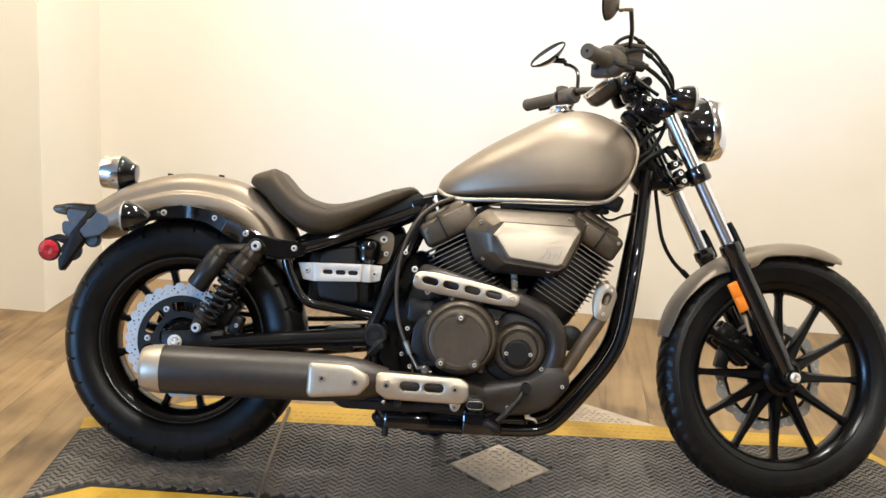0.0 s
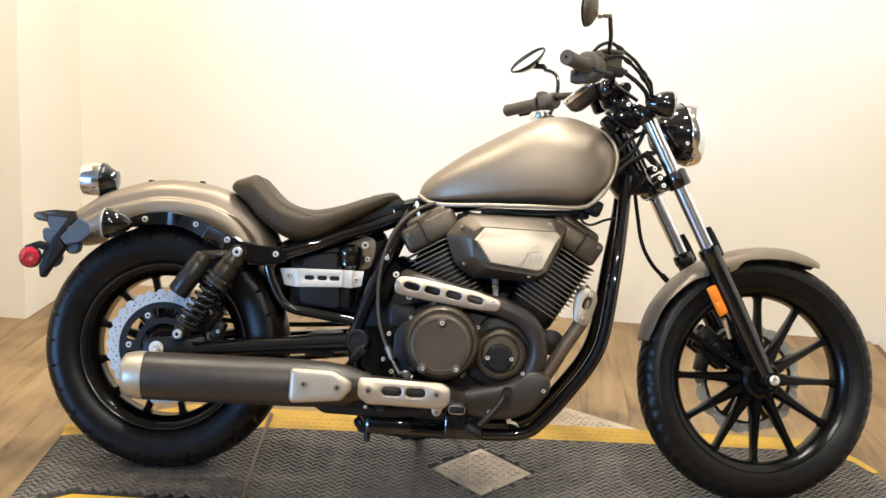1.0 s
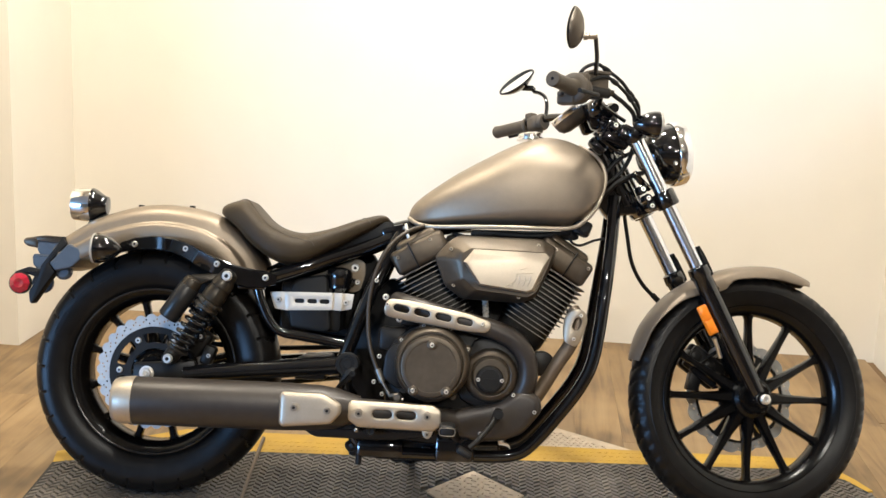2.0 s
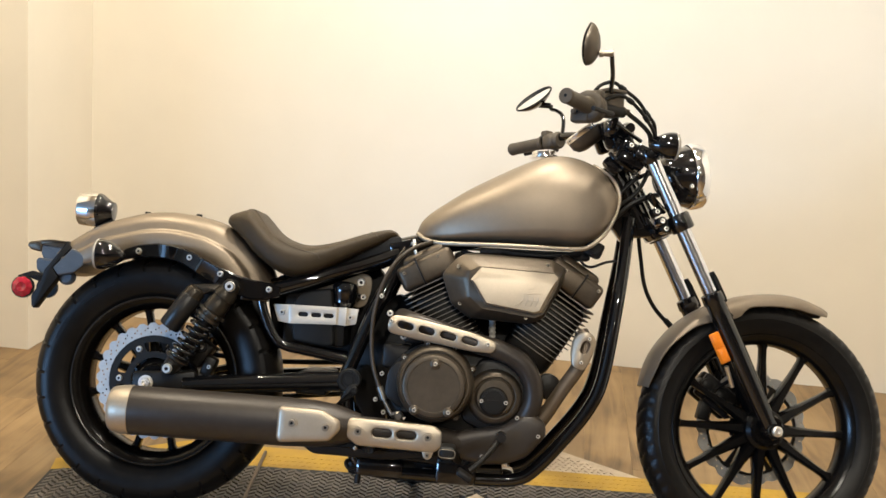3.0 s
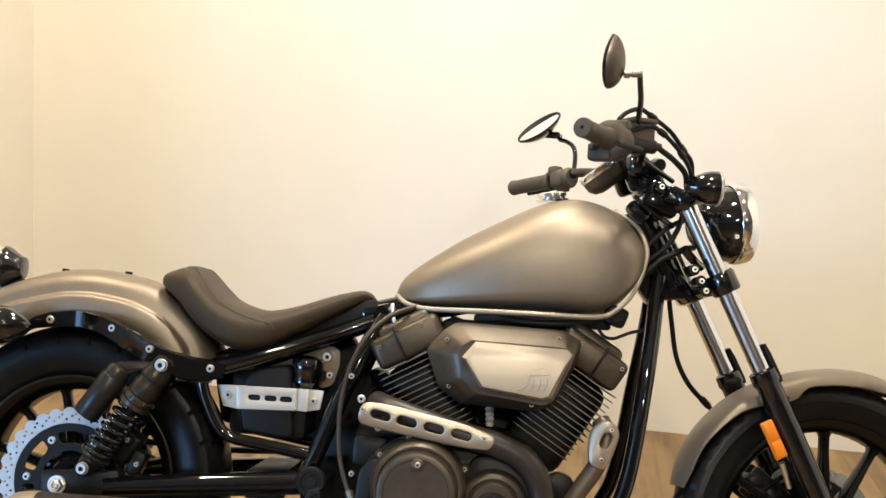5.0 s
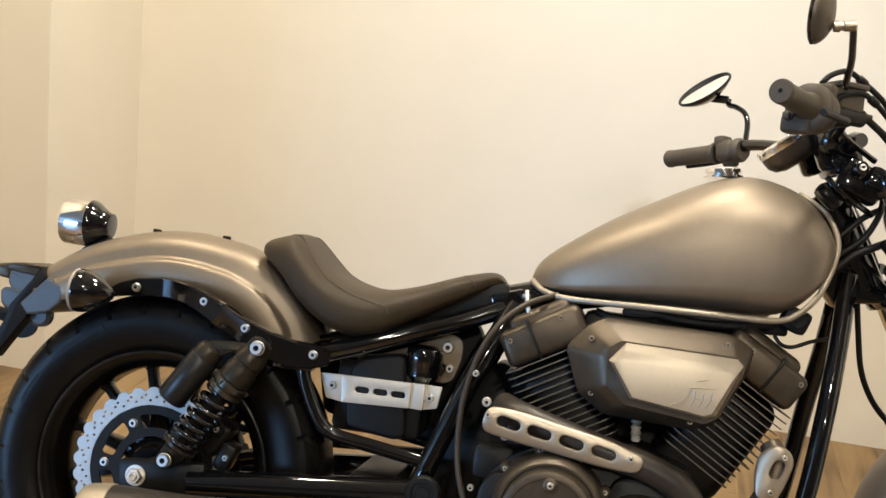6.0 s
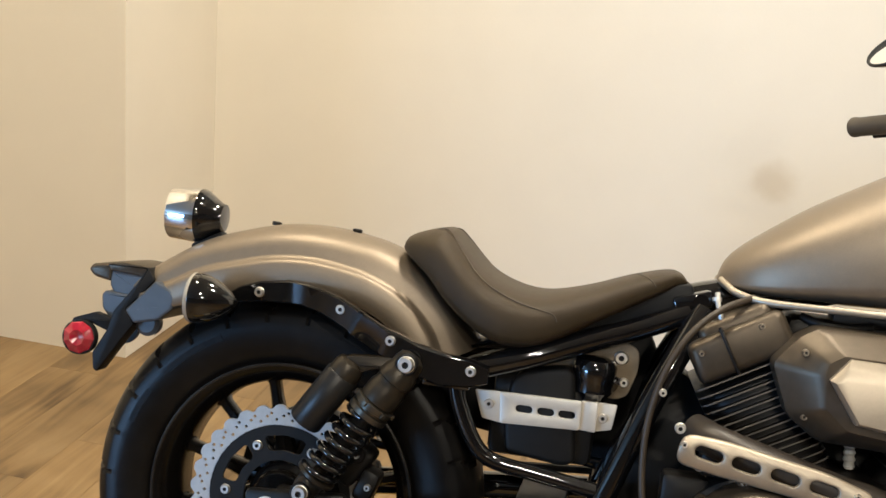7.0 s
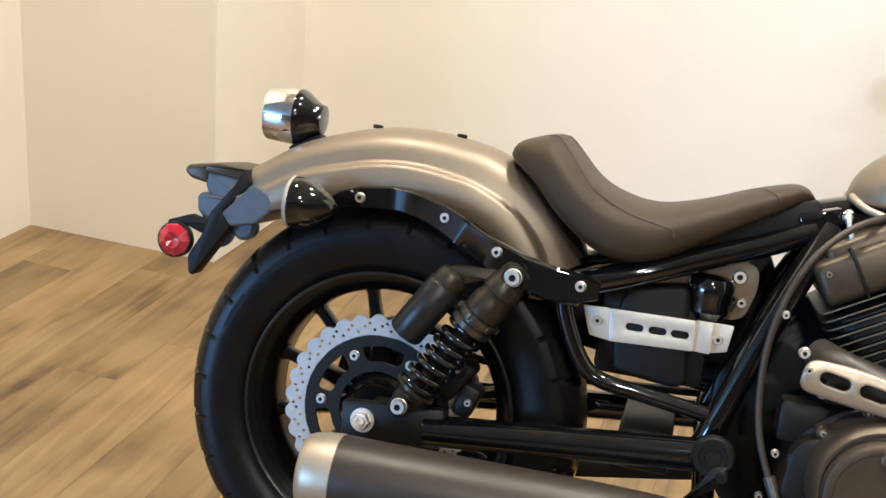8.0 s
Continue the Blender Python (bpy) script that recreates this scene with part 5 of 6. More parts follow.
box(bm, (0.945, -0.045, 0.722), (0.28, 0.05, 0.022), Matrix.Rotation(radians(-2), 4, "Y"), 0.006)
rod(bm, (1.092, -0.11, 0.748), (1.092, -0.08, 0.748), 0.014)
part("fuel_line", bm, "plastic", bike)
bm = bmesh.new()
tube(bm, [(1.058, -0.10, 0.716), (1.070, -0.105, 0.703), (1.090, -0.10, 0.701), (1.120, -0.095, 0.714), (1.150, -0.075, 0.722)], 0.0034, 8)
part("wire", bm, "plastic", bike)
bm = bmesh.new()
lathe(bm, (0.850, -0.080, 0.553), (0.08, 0, -1), [(0.0, 0.007), (0.006, 0.0095), (0.010, 0.007), (0.016, 0.0095), (0.020, 0.007), (0.026, 0.0095), (0.030, 0.007), (0.036, 0.0095), (0.040, 0.007), (0.046, 0.0085), (0.05, 0.006)], 16)
part("spark_plug", bm, "plug", bike, "white ribbed spark plug insulator")


# ---- exhaust ----
def shield(bm, outer, y, holes, axis_a, axis_b, radius, bevel=0.0035):
    """A pressed heat shield, bent round the pipe whose axis runs between two (x, z) points."""
    plate(bm, outer, y + 0.007, y, holes, bevel)
    a, b = Vector(axis_a), Vector(axis_b)
    d = (b - a).normalized()
    for v in bm.verts:
        q = Vector((v.co.x, v.co.z)) - a
        off = abs(q.x * d.y - q.y * d.x)
        v.co.y += min(off, radius) ** 2 / (2 * radius)


def pillow(bm, outer, levels):
    """A raised pad over an outline: rows of inset and depth from its back edge to its crown."""
    xs, zs = [p[0] for p in outer], [p[1] for p in outer]
    cx, cz, hx, hz = (min(xs) + max(xs)) / 2, (min(zs) + max(zs)) / 2, (max(xs) - min(xs)) / 2, (max(zs) - min(zs)) / 2
    loft(bm, [[(cx + (x - cx) * (hx - i) / hx, y, cz + (z - cz) * (hz - i) / hz) for x, z in outer] for i, y in levels])


def along(a, b, t, off=0.0):
    a, b = Vector(a), Vector(b)
    d = (b - a).normalized()
    p = a + d * t
    return (p.x - d.y * off, p.y + d.x * off)


bm = bmesh.new()
tube(bm, [(0.625, -0.125, 0.535), (0.66, -0.165, 0.527), (0.74, -0.180, 0.508), (0.82, -0.182, 0.488), (0.872, -0.182, 0.477), (0.925, -0.180, 0.452), (0.958, -0.176, 0.408), (0.963, -0.170, 0.355), (0.94, -0.165, 0.305), (0.90, -0.160, 0.275)], 0.0245, 18, 8)
header = part("rear_header_pipe", bm, "pipe", bike, "matte black curved exhaust header")
A, B = (0.606, 0.524), (0.862, 0.484)
ang = math.atan2(B[1] - A[1], B[0] - A[0])
outer = rounded([along(A, B, -0.006, -0.026), along(A, B, 0.06, -0.027), along(A, B, 0.20, -0.024), along(A, B, 0.258, -0.016), along(A, B, 0.262, 0.012), along(A, B, 0.20, 0.022), along(A, B, 0.05, 0.024), along(A, B, -0.006, 0.018)], 0.018)
bm = bmesh.new()
shield(bm, outer, -0.216, [slot_loop(along(A, B, t), 0.040, 0.017, ang - 0.04) for t in (0.036, 0.088, 0.142, 0.196)], A, B, 0.045)
guard = part("upper_heat_shield", bm, "alu", bike, "slotted satin silver heat shield")
for t in (0.000, 0.240):
    p = along(A, B, t, 0.004)
    bolt(guard, (p[0], -0.216, p[1]), 0.0055)
bolt(guard, (0.600, -0.19, 0.545), 0.0085)
bolt(guard, (0.635, -0.16, 0.490), 0.0085)
bm = bmesh.new()
tube(bm, [(1.075, -0.10, 0.535), (1.088, -0.118, 0.505), (1.070, -0.125, 0.447), (1.035, -0.128, 0.390), (0.996, -0.130, 0.322), (0.96, -0.135, 0.275), (0.90, -0.15, 0.25)], 0.0185, 16, 8)
part("front_header_pipe", bm, "header", bike, "bronze-grey front header pipe")
A, B = (1.085, 0.530), (1.062, 0.452)
outer = rounded([(1.052, 0.520), (1.075, 0.540), (1.100, 0.535), (1.112, 0.512), (1.100, 0.470), (1.085, 0.440), (1.052, 0.452), (1.048, 0.485)], 0.012)
bm = bmesh.new()
shield(bm, outer, -0.152, [slot_loop((1.083, 0.500), 0.034, 0.020, radians(70))], A, B, 0.035)
fguard = part("front_heat_shield", bm, "alu", bike, "satin silver front pipe shield")
bolt(fguard, (1.092, -0.152, 0.522), 0.005)
bolt(fguard, (1.076, -0.152, 0.462), 0.005)
bm = bmesh.new()
plate(bm, rounded([(0.748, 0.262), (0.80, 0.275), (0.895, 0.297), (0.935, 0.328), (0.965, 0.330), (0.998, 0.312), (1.002, 0.278), (0.957, 0.222), (0.905, 0.201), (0.85, 0.197), (0.755, 0.212)], 0.015), -0.12, -0.196, bevel=0.020, seg=4)
coll = part("exhaust_collector", bm, "pipe", bike, "matte black exhaust collector cover")
for x, z in ((0.928, 0.318), (0.982, 0.278), (0.850, 0.219), (0.893, 0.270)):
    bolt(coll, (x, -0.194, z), 0.0058)
bm = bmesh.new()
tube(bm, [(0.80, -0.165, 0.240), (0.70, -0.195, 0.255), (0.60, -0.215, 0.262), (0.52, -0.225, 0.265)], 0.030, 20, 8)
part("link_pipe", bm, "pipe", bike)
A, B = (0.538, 0.261), (0.742, 0.259)
outer = rounded([(0.521, 0.276), (0.530, 0.291), (0.732, 0.288), (0.752, 0.275), (0.753, 0.238), (0.734, 0.223), (0.550, 0.225), (0.526, 0.243)], 0.008)
bm = bmesh.new()
shield(bm, outer, -0.256, [slot_loop((0.609, 0.2605), 0.048, 0.020, 0.0), slot_loop((0.667, 0.2605), 0.048, 0.020, 0.0)], A, B, 0.075, 0.006)
lguard = part("lower_heat_shield", bm, "alu", bike, "slotted satin silver lower heat shield")
for x in (0.552, 0.719):
    bm = bmesh.new()
    lathe(bm, (x, -0.2555, 0.260), (0, -1, 0), [(0, 0.0125), (0.003, 0.0125), (0.003, 0.010)], 20)
    part("bolt_dish", bm, "alu", lguard)
    bolt(lguard, (x, -0.2565, 0.260), 0.0100, mat="dull")
bm = bmesh.new()
plate(bm, rounded([(0.706, 0.228), (0.736, 0.228), (0.730, 0.210), (0.721, 0.204), (0.711, 0.210)], 0.005), -0.236, -0.243, bevel=0.002)
lug = part("shield_lug", bm, "alu", lguard)
bolt(lug, (0.720, -0.243, 0.216), 0.0062, mat="dull")
bm = bmesh.new()
lathe(bm, (0.581, -0.205, 0.214), (0, -1, 0), [(0, 0.0115), (0.026, 0.0115), (0.028, 0.0095), (0.028, 0.0065), (0.022, 0.006), (0.021, 0.001)], 24)
part("shield_mount", bm, "satin", lguard)
bm = bmesh.new()
lathe(bm, (0.546, -0.205, 0.217), (0, -1, 0), [(0, 0.0050), (0.030, 0.0050), (0.031, 0.0035)], 14)
part("shield_screw", bm, "dull", lguard)
# silencer
MA, MB = Vector((-0.052, -0.234, 0.262)), Vector((0.545, -0.214, 0.266))
MD = (MB - MA).normalized()
bm = bmesh.new()
lathe(bm, MA, MD, [(0.047, 0.0575), (0.055, 0.0590), (0.20, 0.0590), (0.42, 0.0585), (0.50, 0.0560), (0.545, 0.050), (0.590, 0.036), (0.605, 0.032)], 56)
muffler = part("silencer", bm, "pipe", bike, "matte black cylindrical exhaust silencer")
bm = bmesh.new()
lathe(bm, MA, MD, [(0.035, 0.036), (0.004, 0.038), (0.0, 0.042), (0.0005, 0.047), (0.004, 0.0515), (0.012, 0.0550), (0.030, 0.0582), (0.052, 0.0600), (0.053, 0.0585)], 56, caps=False)
part("end_cap", bm, "alu", muffler, "satin silver tapered end cap")
A, B = (0.372, 0.269), (0.505, 0.269)
outer = rounded([(0.364, 0.300), (0.370, 0.308), (0.470, 0.307), (0.512, 0.285), (0.513, 0.262), (0.490, 0.236), (0.372, 0.224), (0.364, 0.233)], 0.009)
bm = bmesh.new()
pillow(bm, outer, [(0.0, -0.286), (0.0, -0.294), (0.0015, -0.2985), (0.005, -0.3015), (0.010, -0.3028), (0.020, -0.3032)])
mguard = part("silencer_shield", bm, "alu", muffler, "satin silver silencer shield")
for x, z in ((0.400, 0.272), (0.480, 0.268)):
    bm = bmesh.new()
    lathe(bm, (x, -0.3030, z), (0, -1, 0), [(0, 0.0125), (0.003, 0.0125), (0.003, 0.010)], 20)
    part("bolt_dish", bm, "alu", mguard)
    bolt(mguard, (x, -0.3040, z), 0.0100, mat="dull")
bm = bmesh.new()
plate(bm, rounded([(0.47, 0.295), (0.52, 0.330), (0.535, 0.365), (0.51, 0.36), (0.49, 0.32)], 0.006), -0.145, -0.160, bevel=0.003)
plate(bm, rounded([(0.40, 0.215), (0.44, 0.190), (0.62, 0.190), (0.74, 0.205), (0.74, 0.235), (0.45, 0.235)], 0.012), -0.13, -0.20, bevel=0.008)
hanger = part("silencer_hanger", bm, "satin", bike)
bolt(hanger, (0.524, -0.160, 0.348), 0.010, mat="satin")
bolt(hanger, (0.572, -0.200, 0.212), 0.011, mat="satin")

# ---- side box, strap, coil and cables ----
bm = bmesh.new()
plate(bm, rounded([(0.346, 0.560), (0.360, 0.581), (0.431, 0.594), (0.442, 0.586), (0.458, 0.452), (0.440, 0.443), (0.350, 0.452), (0.342, 0.50)], 0.010), -0.02, -0.088, bevel=0.008, seg=3)
part("battery_box", bm, "plastic", bike, "black plastic side box")
bm = bmesh.new()
box(bm, (0.40, 0.0, 0.51), (0.16, 0.15, 0.13), None, 0.012)
part("tool_box", bm, "plastic", bike)
bm = bmesh.new()
hl = [slot_loop((x, z), 0.026, 0.0115, radians(1.0)) for x, z in ((0.372, 0.523), (0.405, 0.5235), (0.437, 0.524))]
plate(bm, rounded([(0.333, 0.545), (0.458, 0.5475), (0.458, 0.503), (0.338, 0.497)], 0.003), -0.088, -0.094, hl, 0.0012)
strap = part("side_strap", bm, "strap", bike, "pale silver slotted strap plate")
bm = bmesh.new()
plate(bm, rounded([(0.294, 0.543), (0.334, 0.545), (0.339, 0.497), (0.309, 0.501)], 0.003), -0.0885, -0.092, bevel=0.0012)
part("strap_end", bm, "strap", strap)
bm = bmesh.new()
plate(bm, rounded([(0.457, 0.5475), (0.482, 0.548), (0.482, 0.502), (0.457, 0.503)], 0.002), -0.076, -0.088, bevel=0.0012)
part("strap_step", bm, "strap", strap)
bm = bmesh.new()
plate(bm, rounded([(0.481, 0.547), (0.511, 0.547), (0.506, 0.508), (0.481, 0.502)], 0.003), -0.074, -0.078, bevel=0.0012)
part("strap_end", bm, "strap", strap)
bolt(strap, (0.318, -0.092, 0.524), 0.0082)
bolt(strap, (0.491, -0.078, 0.524), 0.0082)
bm = bmesh.new()
lathe(bm, (0.470, -0.060, 0.520), (0.0, 0, 1), [(0, 0.014), (0.020, 0.017), (0.034, 0.0240), (0.040, 0.0305), (0.058, 0.0310), (0.062, 0.0335), (0.080, 0.0340), (0.089, 0.030), (0.094, 0.019), (0.095, 0.003)], 36)
rod(bm, (0.470, -0.046, 0.585), (0.505, -0.060, 0.575), 0.012)
part("ignition_coil", bm, "black", bike, "gloss black cylindrical coil")
bm = bmesh.new()
plate(bm, rounded([(0.34, 0.567), (0.432, 0.604), (0.511, 0.641), (0.534, 0.631), (0.536, 0.601), (0.524, 0.558), (0.506, 0.549), (0.442, 0.560)], 0.012), -0.040, -0.046, bevel=0.002)
tab = part("mount_tab", bm, "tab", bike, "grey metal mounting tab")
bolt(tab, (0.508, -0.047, 0.615), 0.012)
bolt(tab, (0.516, -0.047, 0.578), 0.008)
bm = bmesh.new()
tube(bm, [(0.690, -0.075, 0.735), (0.640, -0.115, 0.712), (0.598, -0.135, 0.670), (0.570, -0.140, 0.610), (0.556, -0.142, 0.540), (0.556, -0.145, 0.470), (0.566, -0.150, 0.410), (0.588, -0.158, 0.355), (0.604, -0.162, 0.326)], 0.0052, 10, 8)
cable = part("clutch_cable", bm, "hose", bike, "brown-grey sheathed control cable")
bm = bmesh.new()
rod(bm, (0.586, -0.158, 0.362), (0.600, -0.162, 0.332), 0.0085)
rod(bm, (0.600, -0.162, 0.332), (0.622, -0.168, 0.296), 0.0045)
lathe(bm, (0.640, -0.165, 0.296), (0, -1, 0), [(0, 0.012), (0.014, 0.012), (0.018, 0.008)], 16)
tube(bm, [(0.622, -0.168, 0.296), (0.635, -0.172, 0.300), (0.655, -0.172, 0.290)], 0.007, 8)
part("cable_end", bm, "fin", cable)
for p in ((0.589, -0.155, 0.395), (0.578, -0.15, 0.33), (0.600, -0.15, 0.30), (0.572, -0.145, 0.585)):
    bolt(cable, p, 0.0062)

bm = bmesh.new()
plate(bm, rounded([(0.245, 0.560), (0.34, 0.600), (0.45, 0.642), (0.545, 0.660), (0.575, 0.60), (0.535, 0.45), (0.50, 0.428), (0.35, 0.440), (0.27, 0.45)], 0.015), 0.120, 0.085, bevel=0.006)
part("left_side_cover", bm, "plastic", bike, "black plastic left side cover")
bm = bmesh.new()
plate(bm, rounded([(0.50, 0.30), (0.50, 0.44), (0.56, 0.56), (0.60, 0.60), (0.66, 0.56), (0.70, 0.40), (0.68, 0.24), (0.56, 0.22)], 0.02), 0.150, 0.07, bevel=0.010)
part("sprocket_cover", bm, "satin", bike, "satin black drive sprocket cover")
bm = bmesh.new()
tube(bm, [(0.0, 0.118, 0.395), (0.25, 0.118, 0.385), (0.55, 0.118, 0.405)], 0.007, 8)
tube(bm, [(0.0, 0.118, 0.250), (0.25, 0.118, 0.285), (0.55, 0.118, 0.325)], 0.007, 8)
lathe(bm, (0, 0.100, 0.321), (0, 1, 0), [(0, 0.118), (0.004, 0.120), (0.028, 0.120), (0.030, 0.118)], 48)
part("drive_belt", bm, "rubber", bike)
bm = bmesh.new()
plate(bm, rounded([(0.05, 0.195), (0.30, 0.222), (0.47, 0.252), (0.56, 0.27), (0.56, 0.31), (0.464, 0.287), (0.298, 0.256), (0.05, 0.228)], 0.006), 0.128, 0.112, bevel=0.003)
part("belt_guard", bm, "plastic", bike)
# ---- foot pegs, pedal, stand ----
for s in (-1, 1):
    bm = bmesh.new()
    tube(bm, [(0.800, 0.125 * s, 0.190), (0.785, 0.20 * s, 0.217), (0.772, 0.262 * s, 0.235)], 0.012, 10)
    peg_arm = part("footrest_arm", bm, "satin", bike)
    bm = bmesh.new()
    box(bm, (0.769, 0.300 * s, 0.237), (0.038, 0.085, 0.030), None, 0.009, 3)
    part("footrest", bm, "plastic", peg_arm, "black rubber footrest")
bm = bmesh.new()
tube(bm, [(0.769, -0.344, 0.2465), (0.786, -0.344, 0.244), (0.786, -0.344, 0.230), (0.769, -0.344, 0.2275), (0.752, -0.344, 0.230), (0.752, -0.344, 0.244), (0.769, -0.344, 0.2465)], 0.0010, 6, 4)
part("footrest_trim", bm, "dull", bike)
bm = bmesh.new()
tube(bm, [(0.893, -0.215, 0.272), (0.875, -0.235, 0.245), (0.850, -0.250, 0.215), (0.825, -0.255, 0.190)], 0.0075, 10)
box(bm, (0.812, -0.262, 0.180), (0.040, 0.05, 0.016), Matrix.Rotation(radians(30), 4, "Y"), 0.005)
rod(bm, (0.893, -0.235, 0.272), (0.893, -0.195, 0.272), 0.012)
part("brake_pedal", bm, "satin", bike, "satin black rear brake pedal")
bm = bmesh.new()
box(bm, (0.79, -0.135, 0.175), (0.10, 0.05, 0.075), None, 0.012)
part("peg_mount", bm, "black", bike)
bm = bmesh.new()
box(bm, (0.60, -0.10, 0.158), (0.12, 0.06, 0.045), None, 0.012)
part("lower_bracket", bm, "black", bike)
bm = bmesh.new()
box(bm, (0.665, 0, 0.165), (0.30, 0.19, 0.07), None, 0.015)
part("oil_pan", bm, "satin", bike)
bm = bmesh.new()
tube(bm, [(0.53, -0.105, 0.175), (0.515, -0.115, 0.165), (0.525, -0.12, 0.152), (0.545, -0.12, 0.160)], 0.0055, 8)
rod(bm, (0.548, -0.11, 0.165), (0.546, -0.112, 0.115), 0.008)
part("spring_hook", bm, "satin", bike)
bm = bmesh.new()
tube(bm, [(0.70, 0.13, 0.165), (0.69, 0.19, 0.115), (0.66, 0.268, 0.078)], 0.013, 12)
box(bm, (0.652, 0.285, 0.080), (0.075, 0.045, 0.008), Matrix.Rotation(radians(14), 4, "X"), 0.003)
part("side_stand", bm, "black", bike, "black folding side stand")

# ---- front end ----
FD = (Vector((1.563, 0, 0.322)) - Vector((1.195, 0, 0.995))).normalized()
for s in (-1, 1):
    top, low = Vector((1.195, 0.102 * s, 0.995)), Vector((1.553, 0.096 * s, 0.322))
    d = (low - top).normalized()
    n = (low - top).length
    bm = bmesh.new()
    rod(bm, top, top + d * 0.42, 0.0190, seg=28)
    leg = spart("fork_tube", bm, "stanchion", bike, "polished chrome fork tube")
    bm = bmesh.new()
    lathe(bm, top + d * 0.386, d, [(0, 0.022), (0.004, 0.0275), (0.026, 0.0290), (0.032, 0.0255), (0.07, 0.0250), (0.13, 0.0255), (0.29, 0.0225), (0.364, 0.0185), (n - 0.386, 0.018), (n - 0.366, 0.014)], 28)
    lathe(bm, low + Vector((0, 0.022 * s, 0)), (0, -s, 0), [(0, 0.019), (0.03, 0.021), (0.045, 0.021)], 20)
    slider = spart("fork_slider", bm, "black", leg, "gloss black lower fork leg")
    bm = bmesh.new()
    side = Vector((-d.z, 0, d.x)) * -1
    for q in (-1,):
        c = top + d * 0.362 + side * 0.0225 * q
        loft(bm, [[c + d * a + side * (u * w) + Vector((0, v * 0.016, 0)) for u, v in ((-1, -1), (1, -1), (1, 1), (-1, 1))] for a, w in ((-0.022, 0.002), (0.0, 0.0045), (0.05, 0.005), (0.06, 0.003))])
    spart("fork_guard", bm, "plastic", leg)
    if s < 0:
        bm = bmesh.new()
        lathe(bm, low + Vector((0, -0.030, 0)), (0, -1, 0), [(0, 0.013), (0.008, 0.013), (0.010, 0.010), (0.010, 0.006), (0.004, 0.005)], 20)
        spart("axle_bolt", bm, "steel", slider)
        bm = bmesh.new()
        c = top + d * 0.520 + side * 0.0405
        m = Matrix.Translation(c) @ Matrix.Rotation(math.atan2(d.x, d.z) + math.pi, 4, "Y")
        box(bm, (0, -0.012, 0), (0.027, 0.010, 0.080), None, 0.004, 3)
        box(bm, (0, -0.0185, 0.019), (0.021, 0.003, 0.034), None, 0.0012)
        box(bm, (0, -0.0185, -0.019), (0.021, 0.003, 0.034), None, 0.0012)
        bm.transform(m)
        spart("amber_reflector", bm, "amber", leg, "amber rectangular side reflector")
        bm = bmesh.new()
        rod(bm, c + d * 0.05 + Vector((0, 0.0, 0)), c + d * 0.105 + Vector((0.0, 0.02, 0)), 0.0055)
        spart("brake_hose_union", bm, "steel", leg)
for z, hgt, tag in ((0.0, 0.030, "upper"), (0.185, 0.036, "lower")):
    c = Vector((1.192, 0, 0.998)) + FD * (z + 0.015)
    bm = bmesh.new()
    m = Matrix.Translation(c) @ Matrix.Rotation(math.atan2(FD.x, FD.z) + math.pi, 4, "Y")
    box(bm, (0.0, 0, 0), (0.060, 0.20, hgt), None, 0.010)
    for s in (-1, 1):
        lathe(bm, (0, 0.102 * s, -hgt / 2 - 0.004), (0, 0, 1), [(0, 0.027), (0.004, 0.030), (hgt + 0.002, 0.030), (hgt + 0.008, 0.026)], 24)
    box(bm, (-0.035, 0, 0), (0.05, 0.10, hgt * 0.9), None, 0.008)
    bm.transform(m)
    clamp = spart("fork_clamp", bm, "black", bike, "gloss black fork clamp")
    for x, z in (((1.144, 1.002),) if tag == "upper" else ((1.220, 0.841), (1.235, 0.819), (1.245, 0.800))):
        bm = bmesh.new()
        rod(bm, (x, -0.09, z), (x, -0.126, z), 0.0115, bevel=0.002)
        spart("bolt_boss", bm, "black", clamp)
        bolt(clamp, S @ Vector((x, -0.126, z)), 0.0068)
for s in (-1, 1):
    bm = bmesh.new()
    tube(bm, [(1.205, 0.095 * s, 0.885), (1.235, 0.075 * s, 0.865), (1.26, 0.04 * s, 0.86)], 0.010, 8)
    spart("lamp_bracket", bm, "black", bike)
# headlight
bm = bmesh.new()
lathe(bm, (1.351, 0, 0.9640), (-0.99, 0, -0.13), [(0, 0.081), (0.010, 0.0830), (0.03, 0.080), (0.06, 0.071), (0.085, 0.055), (0.105, 0.034), (0.112, 0.012)], 48)
head = spart("headlight", bm, "black", bike, "round black headlight with chrome rim")
bm = bmesh.new()
lathe(bm, (1.331, 0, 0.9615), (0.99, 0, 0.13), [(0, 0.0835), (0.004, 0.0865), (0.012, 0.0870), (0.030, 0.0855), (0.036, 0.081), (0.037, 0.076), (0.030, 0.074)], 56, caps=False)
spart("rim", bm, "chrome", head, "chrome headlight rim")
bm = bmesh.new()
lathe(bm, (1.362, 0, 0.9655), (0.99, 0, 0.13), [(-0.004, 0.077), (0.0, 0.076), (0.006, 0.060), (0.010, 0.030), (0.011, 0.004)], 48)
spart("lens", bm, "lens", head, "clear headlight lens")
bolt(head, S @ Vector((1.321, -0.078, 0.9235)), 0.0055)
for s in (-1, 1):
    signal((1.238, 0.175 * s, 0.998), 1, bike, (1.19, 0.11 * s, 0.980), S, 0.034)
for s in (-1, 1):
    bm = bmesh.new()
    box(bm, (1.185, 0.105 * s, 0.985), (0.055, 0.040, 0.040), Matrix.Rotation(radians(20), 4, "Y"), 0.010)
    spart("signal_bracket", bm, "black", bike)

